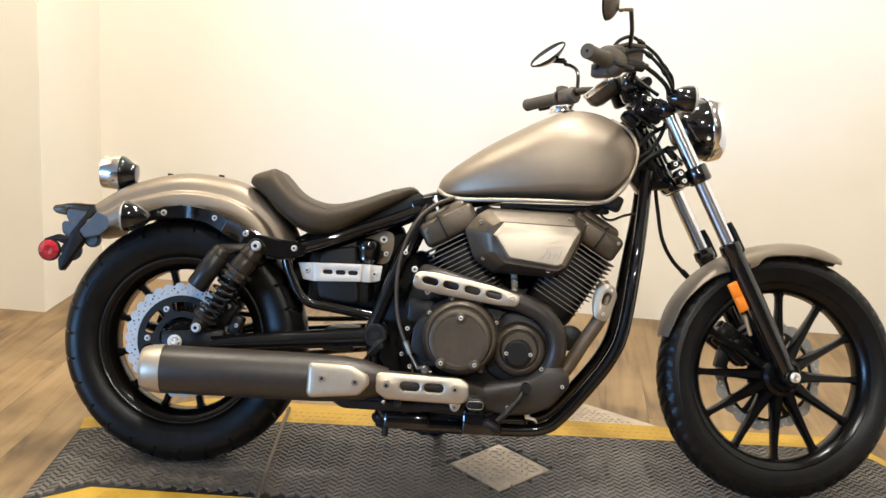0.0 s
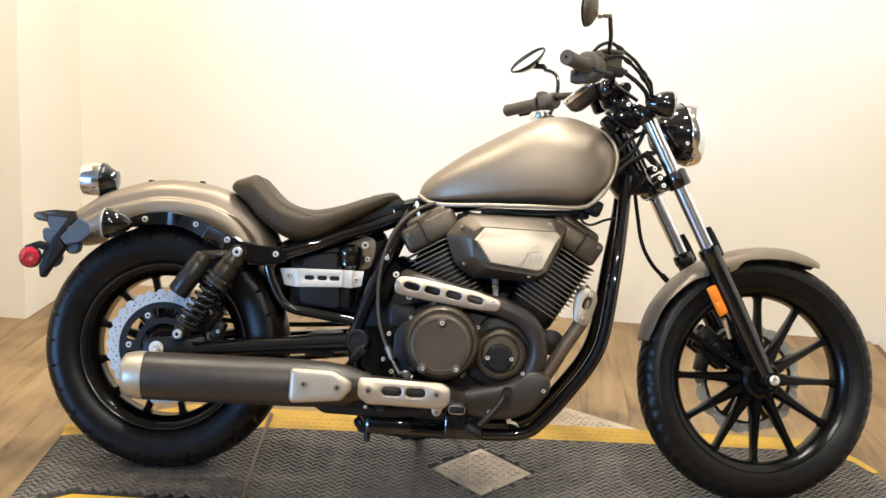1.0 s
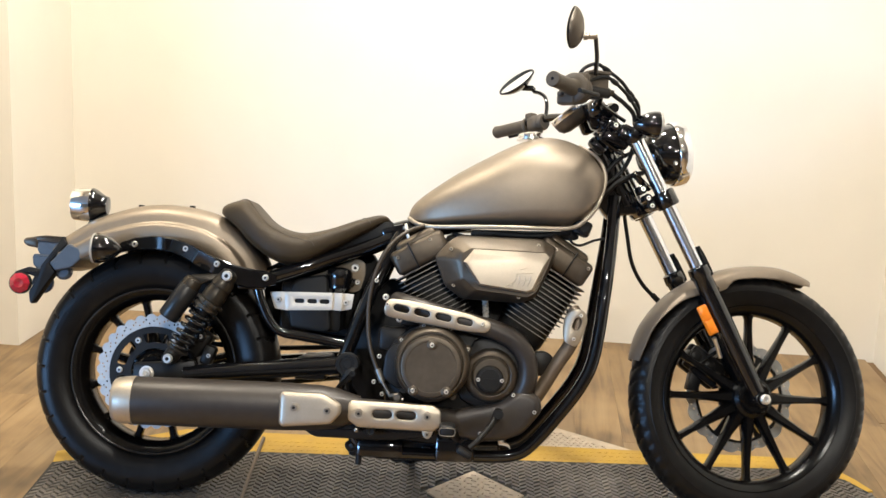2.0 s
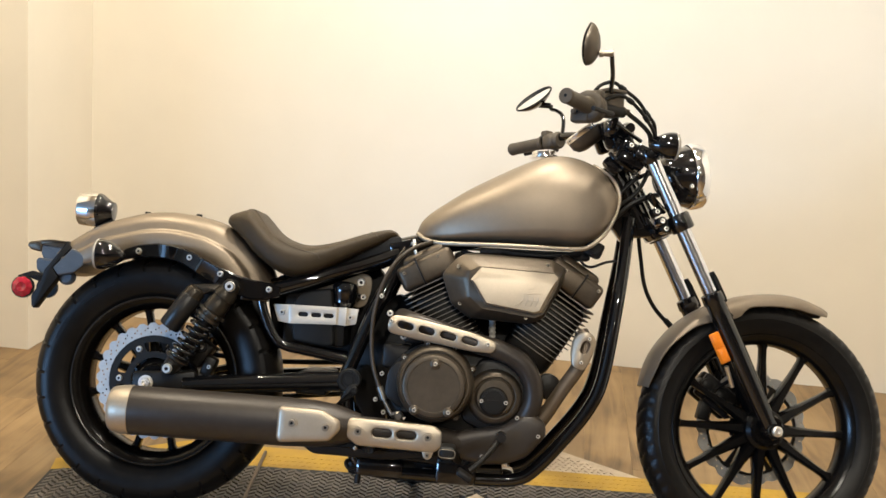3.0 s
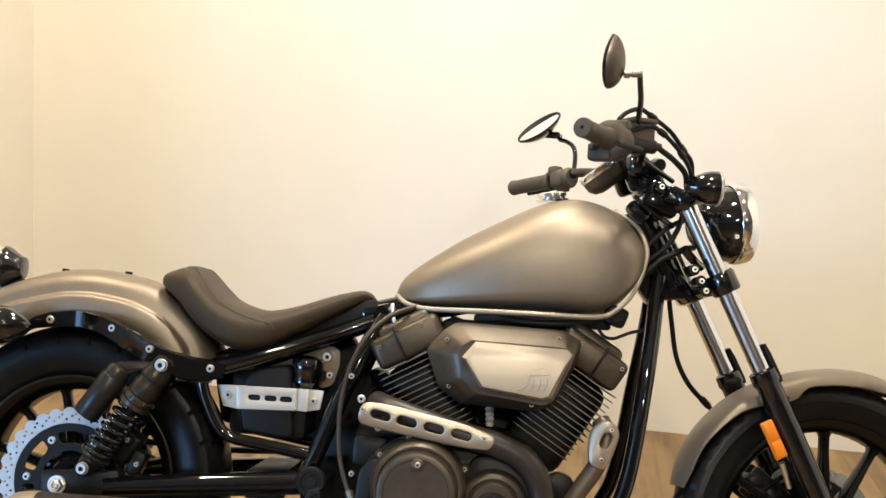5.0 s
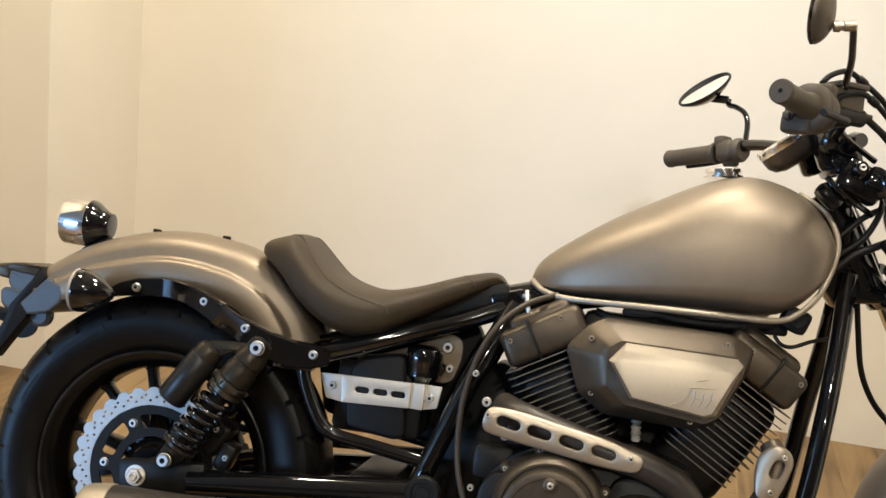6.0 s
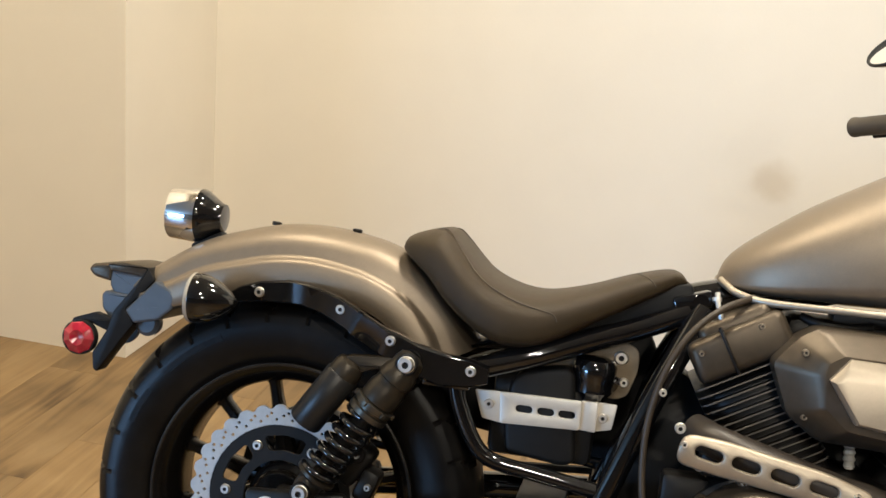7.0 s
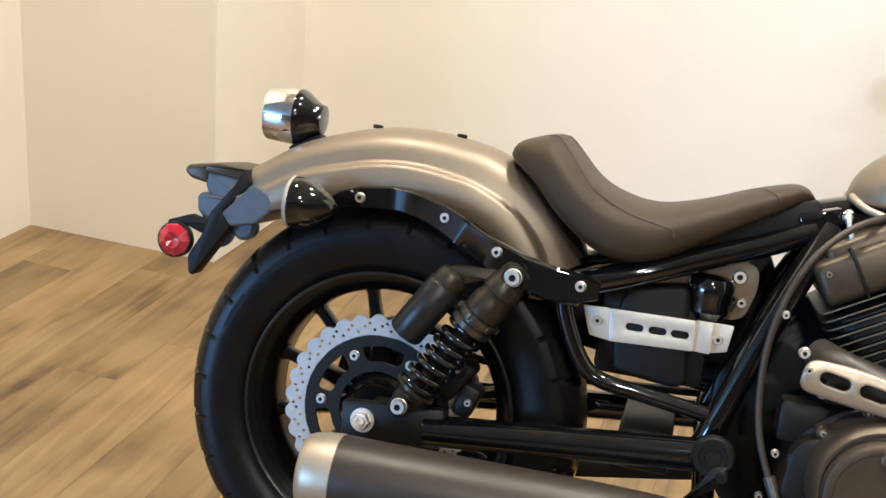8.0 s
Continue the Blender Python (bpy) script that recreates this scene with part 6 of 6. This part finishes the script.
# front mudguard
rings = []
for k in range(45):
    a = radians(62 + (165 - 62) * k / 44)
    drop = lerp([(62, 0.0), (66, 0.010), (72, 0.017), (84, 0.019), (101, 0.015), (104, 0.022), (107, 0.033), (113, 0.033), (129, 0.012), (145, 0.003), (165, 0.0)], math.degrees(a))
    w = lerp([(62, 0.026), (65, 0.044), (72, 0.055), (84, 0.060), (140, 0.062), (158, 0.056), (165, 0.036)], math.degrees(a))
    d = Vector((math.cos(a), 0, math.sin(a)))
    R = lerp([(62, 0.359), (78, 0.356), (94, 0.347), (108, 0.343), (130, 0.346), (150, 0.345), (165, 0.337)], math.degrees(a))
    half = [(0, 0), (w * 0.35, -0.002), (w * 0.65, -0.007), (w * 0.86, -0.014), (w * 0.97, -0.016 - drop * 0.3), (w, -0.017 - drop)]
    full = [(-y, r) for y, r in reversed(half)] + half[1:]
    ring = [FRONT + d * (R + r) + Vector((0, y, 0)) for y, r in full]
    ring += [FRONT + d * (R + r - 0.0025) + Vector((0, y * 0.96, 0)) for y, r in reversed(full)]
    rings.append(ring)
bm = bmesh.new()
loft(bm, rings)
ff = spart("front_fender", bm, "paint", bike, "matte grey front mudguard", S, 50)
for s in (-1, 1):
    bm = bmesh.new()
    box(bm, (1.420, 0.076 * s, 0.600), (0.045, 0.026, 0.035), Matrix.Rotation(radians(30), 4, "Y"), 0.008)
    spart("fender_bracket", bm, "satin", ff)

# handlebar, grips, levers, mirrors
bm = bmesh.new()
half = [(1.105, 0.0, 1.060), (1.105, 0.06, 1.060), (1.085, 0.14, 1.070), (1.045, 0.205, 1.076), (0.995, 0.275, 1.066), (0.926, 0.382, 1.060)]
GRIP_ROOT, GRIP_END = Vector((1.028, -0.342, 1.064)), Vector((0.9705, -0.442, 1.066))
near_half = [GRIP_END, GRIP_ROOT, (1.056, -0.285, 1.070), (1.085, -0.225, 1.078), (1.112, -0.150, 1.076)]
tube(bm, near_half + [BAR @ Vector(q) for q in [(1.105, -0.06, 1.060)] + half], 0.011, 14, 8)
bar = part("handlebar", bm, "black", bike, "black swept-back handlebar")
bm = bmesh.new()
for s in (-1, 1):
    box(bm, (1.108, 0.045 * s, 1.045), (0.045, 0.032, 0.075), Matrix.Rotation(radians(-25), 4, "Y"), 0.010)
spart("bar_clamp", bm, "black", bar, "", BAR)


def grip(a, b):
    """A ribbed rubber grip from its inner flange to its round end."""
    d = b - a
    L = d.length
    bm = bmesh.new()
    lathe(bm, a, d, [(0, 0.0205), (0.004, 0.0225), (0.010, 0.0205), (0.014, 0.0180), (L - 0.016, 0.0172), (L - 0.010, 0.0182), (L - 0.003, 0.0182), (L, 0.0165), (L + 0.0005, 0.0035), (L - 0.004, 0.0030)], 32)
    part("grip", bm, "grip", bar, "black-brown rubber handlebar grip")


far_root, far_end = BAR @ Vector((0.998, 0.275, 1.063)), BAR @ Vector((0.925, 0.388, 1.0545))
grip(GRIP_ROOT, GRIP_END)
grip(far_root, far_end)
# throttle-side housing: a round drum behind the grip with a switch block hanging from it
d = (GRIP_END - GRIP_ROOT).normalized()
bm = bmesh.new()
lathe(bm, GRIP_ROOT + d * 0.006, -d, [(0, 0.024), (0.002, 0.033), (0.006, 0.0365), (0.020, 0.0370), (0.024, 0.0335), (0.026, 0.0335), (0.028, 0.0350), (0.044, 0.0340), (0.050, 0.028), (0.052, 0.016)], 36)
box(bm, GRIP_ROOT - d * 0.014 + Vector((-0.018, 0, -0.026)), (0.046, 0.030, 0.026), Matrix.Rotation(radians(-30), 4, "Z"), 0.006, 3)
box(bm, GRIP_ROOT - d * 0.006 + Vector((-0.032, -0.004, -0.016)), (0.012, 0.018, 0.012), Matrix.Rotation(radians(-30), 4, "Z"), 0.003)
box(bm, GRIP_ROOT - d * 0.020 + Vector((0.012, 0.0, 0.030)), (0.034, 0.026, 0.020), Matrix.Rotation(radians(-30), 4, "Z"), 0.006, 3)
housing = part("switch_housing", bm, "grip", bar, "black-brown throttle and switch housing")
for u, v in ((-0.022, -0.016), (0.016, -0.024)):
    bm = bmesh.new()
    lathe(bm, GRIP_ROOT + d * 0.004 + Vector((u, 0, v)), d, [(0, 0.0045), (0.002, 0.0045), (0.003, 0.003)], 10)
    part("screw", bm, "satin", housing)
bm = bmesh.new()
box(bm, GRIP_ROOT - d * 0.010 + Vector((-0.020, -0.012, -0.008)), (0.012, 0.010, 0.014), Matrix.Rotation(radians(-30), 4, "Z"), 0.002)
part("stop_switch", bm, "plastic", housing)
# clutch-side housing
bm = bmesh.new()
fd = far_end - far_root
m = axis_matrix(far_root - fd.normalized() * 0.030, fd)
box(bm, (0, 0, 0), (0.046, 0.044, 0.044), None, 0.014, 3)
box(bm, (0.006, 0.020, 0.012), (0.030, 0.022, 0.026), None, 0.006)
box(bm, (-0.012, -0.018, 0.005), (0.020, 0.020, 0.030), None, 0.005)
lathe(bm, (0, 0, -0.036), (0, 0, 1), [(0, 0.020), (0.006, 0.024), (0.014, 0.024), (0.018, 0.020)], 20)
bm.transform(m)
part("switch_housing", bm, "grip", bar, "black-brown switch housing")
bm = bmesh.new()
tube(bm, [(1.040, 0.235, 1.070), (1.035, 0.275, 1.062), (1.005, 0.325, 1.052), (0.965, 0.385, 1.046)], 0.0065, 10)
spart("lever", bm, "plastic", bar, "black control lever", BAR)
bm = bmesh.new()
tube(bm, [(1.082, -0.270, 1.062), (1.090, -0.315, 1.054), (1.066, -0.372, 1.048), (1.036, -0.420, 1.046)], 0.0055, 10)
part("lever", bm, "plastic", bar, "black control lever")
# brake fluid reservoir on its master cylinder
turn = Matrix.Rotation(radians(28), 4, "Z")
bm = bmesh.new()
box(bm, (1.089, -0.268, 1.090), (0.050, 0.046, 0.040), turn, 0.007, 3)
reservoir = part("brake_reservoir", bm, "grip", bar, "satin black brake fluid reservoir")
bm = bmesh.new()
box(bm, (1.089, -0.268, 1.1135), (0.056, 0.052, 0.009), turn, 0.003)
part("lid", bm, "grip", reservoir)
for u, v in ((-0.019, -0.017), (0.019, 0.017)):
    bm = bmesh.new()
    q = turn @ Vector((u, v, 0))
    lathe(bm, (1.089 + q.x, -0.268 + q.y, 1.118), (0, 0, 1), [(0, 0.0035), (0.001, 0.0035), (0.0015, 0.002)], 10)
    part("screw", bm, "steel", reservoir)
bm = bmesh.new()
rod(bm, (1.068, -0.300, 1.066), (1.122, -0.262, 1.068), 0.0135, bevel=0.003)
box(bm, (1.086, -0.258, 1.066), (0.034, 0.034, 0.026), turn, 0.006)
part("master_cylinder", bm, "satin", reservoir)
bm = bmesh.new()
lathe(bm, (1.118, -0.270, 1.070), (1, 0.2, -0.05), [(0, 0.0085), (0.006, 0.0085), (0.007, 0.0065), (0.016, 0.006)], 14)
part("hose_union", bm, "preload", reservoir, "dull metal hose union")

# near mirror: glass turned to the rear, its domed back seen from the side
bm = bmesh.new()
tube(bm, [(1.086, -0.268, 1.085), (1.084, -0.295, 1.110), (1.083, -0.325, 1.140), (1.078, -0.345, 1.165), (1.074, -0.356, 1.186)], 0.0056, 12)
stalk = part("mirror_stalk", bm, "black", bar, "black mirror stalk")
bm = bmesh.new()
lathe(bm, (1.076, -0.358, 1.187), (-1, 0.0, -0.12), [(-0.002, 0.005), (0.0, 0.0078), (0.016, 0.0078), (0.017, 0.0062), (0.021, 0.0062), (0.022, 0.0088), (0.031, 0.0080)], 20)
part("mirror_joint", bm, "dull", stalk)
n = Vector((-0.93, 0.36, 0.06)).normalized()
c = Vector((1.0205, -0.360, 1.199))
side = Vector((0, 0, 1)).cross(n).normalized()
up = n.cross(side).normalized()
near_m = Matrix.Translation(c) @ Matrix((side, up, n)).transposed().to_4x4()


def teardrop(bm):
    """Draws a round form out to an upright drop: round below, pointed above."""
    back_m = near_m.inverted()
    for v in bm.verts:
        q = back_m @ v.co
        f = max(0.0, q.y / 0.05)
        q.x *= 0.80 * (1 - 0.55 * f ** 1.7)
        q.y = q.y * (1.12 if q.y > 0 else 0.90)
        v.co = near_m @ q


bm = bmesh.new()
lathe(bm, c, n, [(-0.024, 0.004), (-0.0235, 0.014), (-0.021, 0.026), (-0.0155, 0.037), (-0.009, 0.045), (-0.003, 0.0490), (0.0, 0.0495)], 48)
teardrop(bm)
mirror_back = part("mirror_head", bm, "mirror_shell", stalk, "dull grey-black teardrop mirror shell")
bm = bmesh.new()
lathe(bm, c, n, [(-0.001, 0.0495), (0.003, 0.0505), (0.005, 0.0485), (0.004, 0.0440), (0.001, 0.0440)], 48, caps=False)
teardrop(bm)
part("mirror_rim", bm, "black", mirror_back)
bm = bmesh.new()
lathe(bm, c + n * 0.0012, n, [(-0.002, 0.0442), (0.0, 0.0442), (0.0004, 0.0435)], 48)
teardrop(bm)
part("mirror_glass", bm, "mirror", mirror_back, "silvered mirror glass")

# far mirror, an oval ring that shows the wall
j = Vector((1.020, 0.328, 1.183))
bm = bmesh.new()
tube(bm, [(1.040, 0.235, 1.085), (1.045, 0.255, 1.125), (1.042, 0.275, 1.150), (1.030, 0.300, 1.165), (1.020, 0.322, 1.172), j], 0.0058, 10)
stalk = spart("mirror_stalk", bm, "black", bar, "black mirror stalk", BAR)
n = Vector((-0.60, -0.33, 0.73)).normalized()
c = Vector((0.972, 0.335, 1.196))
m = axis_matrix(c, n)


def oval(bm):
    for v in bm.verts:
        q = m.inverted() @ v.co
        q.y *= 1.26
        v.co = m @ q


bm = bmesh.new()
lathe(bm, c, n, [(-0.022, 0.004), (-0.020, 0.016), (-0.014, 0.030), (-0.006, 0.042), (0.0, 0.0475), (0.003, 0.0490), (0.004, 0.0480)], 48)
oval(bm)
far_head = spart("mirror_head", bm, "black", stalk, "black oval mirror head", BAR)
bm = bmesh.new()
lathe(bm, c, n, [(0.002, 0.0505), (0.005, 0.0516), (0.007, 0.0506), (0.007, 0.0480), (0.004, 0.0465)], 48, caps=False)
oval(bm)
spart("mirror_rim", bm, "plastic", far_head, "", BAR)
bm = bmesh.new()
rod(bm, c - n * 0.016, j, 0.0085, bevel=0.002)
spart("mirror_joint", bm, "black", stalk, "", BAR)
bm = bmesh.new()
lathe(bm, c + n * 0.0042, n, [(-0.002, 0.0468), (0.0, 0.0468), (0.0004, 0.046)], 48)
oval(bm)
spart("mirror_glass", bm, "mirror", far_head, "silvered mirror glass", BAR)
# instrument and cables
bm = bmesh.new()
lathe(bm, (1.056, 0, 1.043), (-0.64, 0, 0.77), [(-0.030, 0.024), (-0.024, 0.040), (-0.012, 0.049), (0.008, 0.051), (0.014, 0.051), (0.016, 0.047)], 40)
gauge = spart("speedometer", bm, "case", bike, "round speedometer with chrome bezel")
bm = bmesh.new()
lathe(bm, (1.056, 0, 1.043), (-0.64, 0, 0.77), [(0.006, 0.0515), (0.010, 0.0535), (0.018, 0.0530), (0.021, 0.050), (0.020, 0.045), (0.016, 0.044)], 40, caps=False)
spart("bezel", bm, "chrome", gauge, "chrome bezel")
bm = bmesh.new()
lathe(bm, (1.056, 0, 1.043), (-0.64, 0, 0.77), [(0.012, 0.045), (0.0165, 0.044)], 40)
spart("dial", bm, "plastic", gauge)
for k, (c, size, tilt) in enumerate((((1.140, -0.02, 1.030), (0.055, 0.09, 0.05), -20), ((1.158, -0.085, 0.985), (0.075, 0.035, 0.060), 20), ((1.110, -0.075, 0.955), (0.05, 0.03, 0.03), 40))):
    bm = bmesh.new()
    box(bm, c, size, Matrix.Rotation(radians(tilt), 4, "Y"), 0.010)
    spart(("bar_riser", "steering_lock", "wire_guide")[k], bm, "black", bike)
bm = bmesh.new()
lathe(bm, (1.110, -0.02, 1.052), (0, -1, 0.1), [(0, 0.020), (0.02, 0.027), (0.036, 0.0285), (0.050, 0.024), (0.060, 0.012), (0.062, 0.002)], 28)
spart("horn", bm, "black", bike, "gloss black domed horn")
bm = bmesh.new()
lathe(bm, (1.140, -0.05, 1.055), (0.2, -1, 0), [(0, 0.014), (0.03, 0.017), (0.045, 0.012)], 20)
spart("ignition_switch", bm, "black", bike)
for y, x, z in ((-0.07, 1.075, 1.10), (-0.10, 1.09, 1.075), (-0.09, 1.13, 1.005), (-0.085, 1.10, 0.985)):
    bm = bmesh.new()
    tube(bm, [(x, y, z), (x + 0.02, y - 0.01, z - 0.02), (x + 0.05, y, z - 0.035), (x + 0.09, y + 0.02, z - 0.05)], 0.0055, 8)
    spart("wire", bm, "black", bike)
for pts, r in (([(1.046, -0.318, 1.106), (1.061, -0.302, 1.123), (1.088, -0.282, 1.135), (1.114, -0.266, 1.125), (1.155, -0.232, 1.105), (1.183, -0.214, 1.076), (1.206, -0.182, 1.058), (1.216, -0.150, 1.030)], 0.0045),
               ([(1.058, -0.318, 1.076), (1.075, -0.302, 1.091), (1.109, -0.285, 1.104), (1.135, -0.265, 1.096), (1.160, -0.245, 1.080), (1.180, -0.228, 1.063), (1.206, -0.180, 1.040), (1.214, -0.150, 1.020)], 0.0045),
               ([(1.124, -0.268, 1.070), (1.140, -0.256, 1.062), (1.167, -0.220, 1.052), (1.196, -0.180, 1.034), (1.206, -0.150, 1.010)], 0.0058)):
    bm = bmesh.new()
    tube(bm, pts, r, 10, 8)
    cable_ob = part("control_cable", bm, "plastic", bike)
    if r < 0.005:
        for k in (3, 5):
            q, w = Vector(pts[k]), (Vector(pts[k + 1]) - Vector(pts[k - 1])).normalized()
            bm = bmesh.new()
            lathe(bm, q - w * 0.010, w, [(0, 0.0048), (0.002, 0.0066), (0.018, 0.0066), (0.020, 0.0048)], 12)
            part("cable_sleeve", bm, "plastic", cable_ob)
for pts, r in (([(1.108, -0.05, 0.866), (1.142, -0.06, 0.888), (1.172, -0.062, 0.921), (1.190, -0.058, 0.937), (1.212, -0.04, 0.950), (1.225, -0.01, 0.955)], 0.0055),
               ([(1.112, -0.05, 0.842), (1.147, -0.06, 0.861), (1.186, -0.066, 0.895), (1.206, -0.062, 0.929), (1.216, -0.045, 0.955), (1.225, -0.01, 0.975)], 0.0055),
               ([(1.098, -0.05, 0.803), (1.135, -0.062, 0.827), (1.176, -0.066, 0.867), (1.202, -0.064, 0.882), (1.228, -0.05, 0.895), (1.250, -0.02, 0.902)], 0.0068)):
    bm = bmesh.new()
    tube(bm, pts, r, 10, 8)
    part("control_cable", bm, "satin", bike)
pts = [(1.220, 0.04, 0.86), (1.227, 0.06, 0.807), (1.243, 0.08, 0.744), (1.264, 0.10, 0.674), (1.303, 0.125, 0.62), (1.362, 0.15, 0.574)]
bm = bmesh.new()
tube(bm, pts, 0.0055, 10, 8)
hose = spart("brake_hose", bm, "plastic", bike, "black rubber brake hose")
bm = bmesh.new()
a, b = Vector(pts[-2]), Vector(pts[-1])
lathe(bm, a + (b - a) * 0.55, b - a, [(0, 0.0058), (0.003, 0.0078), (0.026, 0.0078), (0.030, 0.0060)], 14)
spart("hose_sleeve", bm, "plastic", hose)
# web plate between the head tube and the cradle, with a clip on it
bm = bmesh.new()
plate(bm, rounded([(1.158, 0.812), (1.195, 0.856), (1.225, 0.846), (1.258, 0.812), (1.248, 0.794), (1.205, 0.788), (1.168, 0.790)], 0.008), 0.030, -0.030, bevel=0.004)
web = part("head_gusset", bm, "black", bike)
bm = bmesh.new()
box(bm, (1.178, -0.050, 0.803), (0.010, 0.006, 0.024), Matrix.Rotation(radians(8), 4, "Y"), 0.002)
part("clip", bm, "steel", web)
# ---- floor planks, laid front to back ----
PLANK_W, PLANK_L = 0.145, 1.22


def plank_mesh(w, length):
    bm = bmesh.new()
    box(bm, (0, 0, -0.006), (w - 0.0003, length - 0.0003, 0.012))
    top = [e for e in bm.edges if all(v.co.z > -0.001 for v in e.verts)]
    bmesh.ops.bevel(bm, geom=top, offset=0.0004, segments=1, affect="EDGES")
    me = bpy.data.meshes.new("plank")
    bm.to_mesh(me)
    bm.free()
    me.materials.append(M["wood"])
    return me


rng = random.Random(7)
full = plank_mesh(PLANK_W, PLANK_L)
cuts = {}
x = LEFT_X + PLANK_W / 2
while x < RIGHT_X:
    y = PLANK_Y0 - rng.random() * PLANK_L
    while y < WALL_Y:
        a, b = max(y, PLANK_Y0), min(y + PLANK_L, WALL_Y)
        if b - a > 0.02:
            key = round(b - a, 2)
            if abs(b - a - PLANK_L) < 0.005:
                me = full
            else:
                me = cuts.setdefault(key, None) or plank_mesh(PLANK_W, b - a)
                cuts[key] = me
            ob = new("plank", me)
            ob.parent = floor
            ob.location = (x, (a + b) / 2, FLOOR_Z)
        y += PLANK_L
    x += PLANK_W
# the farther showroom floor, joined
verts, faces = [], []
x = LEFT_X - 55 * PLANK_W
while x < ROOM_X1:
    y = BACK_Y - rng.random() * PLANK_L
    while y < WALL_Y:
        for a, b in ((max(y, BACK_Y), min(y + PLANK_L, PLANK_Y0)), (max(y, PLANK_Y0), min(y + PLANK_L, SIDE_Y))):
            inside = LEFT_X < x + PLANK_W / 2 < RIGHT_X
            if b - a > 0.02 and not (inside and a >= PLANK_Y0 - 0.001):
                k = len(verts)
                g = 0.0008
                verts += [(x + g, a + g, FLOOR_Z), (x + PLANK_W - g, a + g, FLOOR_Z), (x + PLANK_W - g, b - g, FLOOR_Z), (x + g, b - g, FLOOR_Z)]
                faces.append((k, k + 1, k + 2, k + 3))
        y += PLANK_L
    x += PLANK_W
me = bpy.data.meshes.new("far_planks")
me.from_pydata(verts, [], faces)
me.materials.append(M["wood"])
far = new("far_planks", me)
far.parent = floor
tagged(far, kind="stuff")
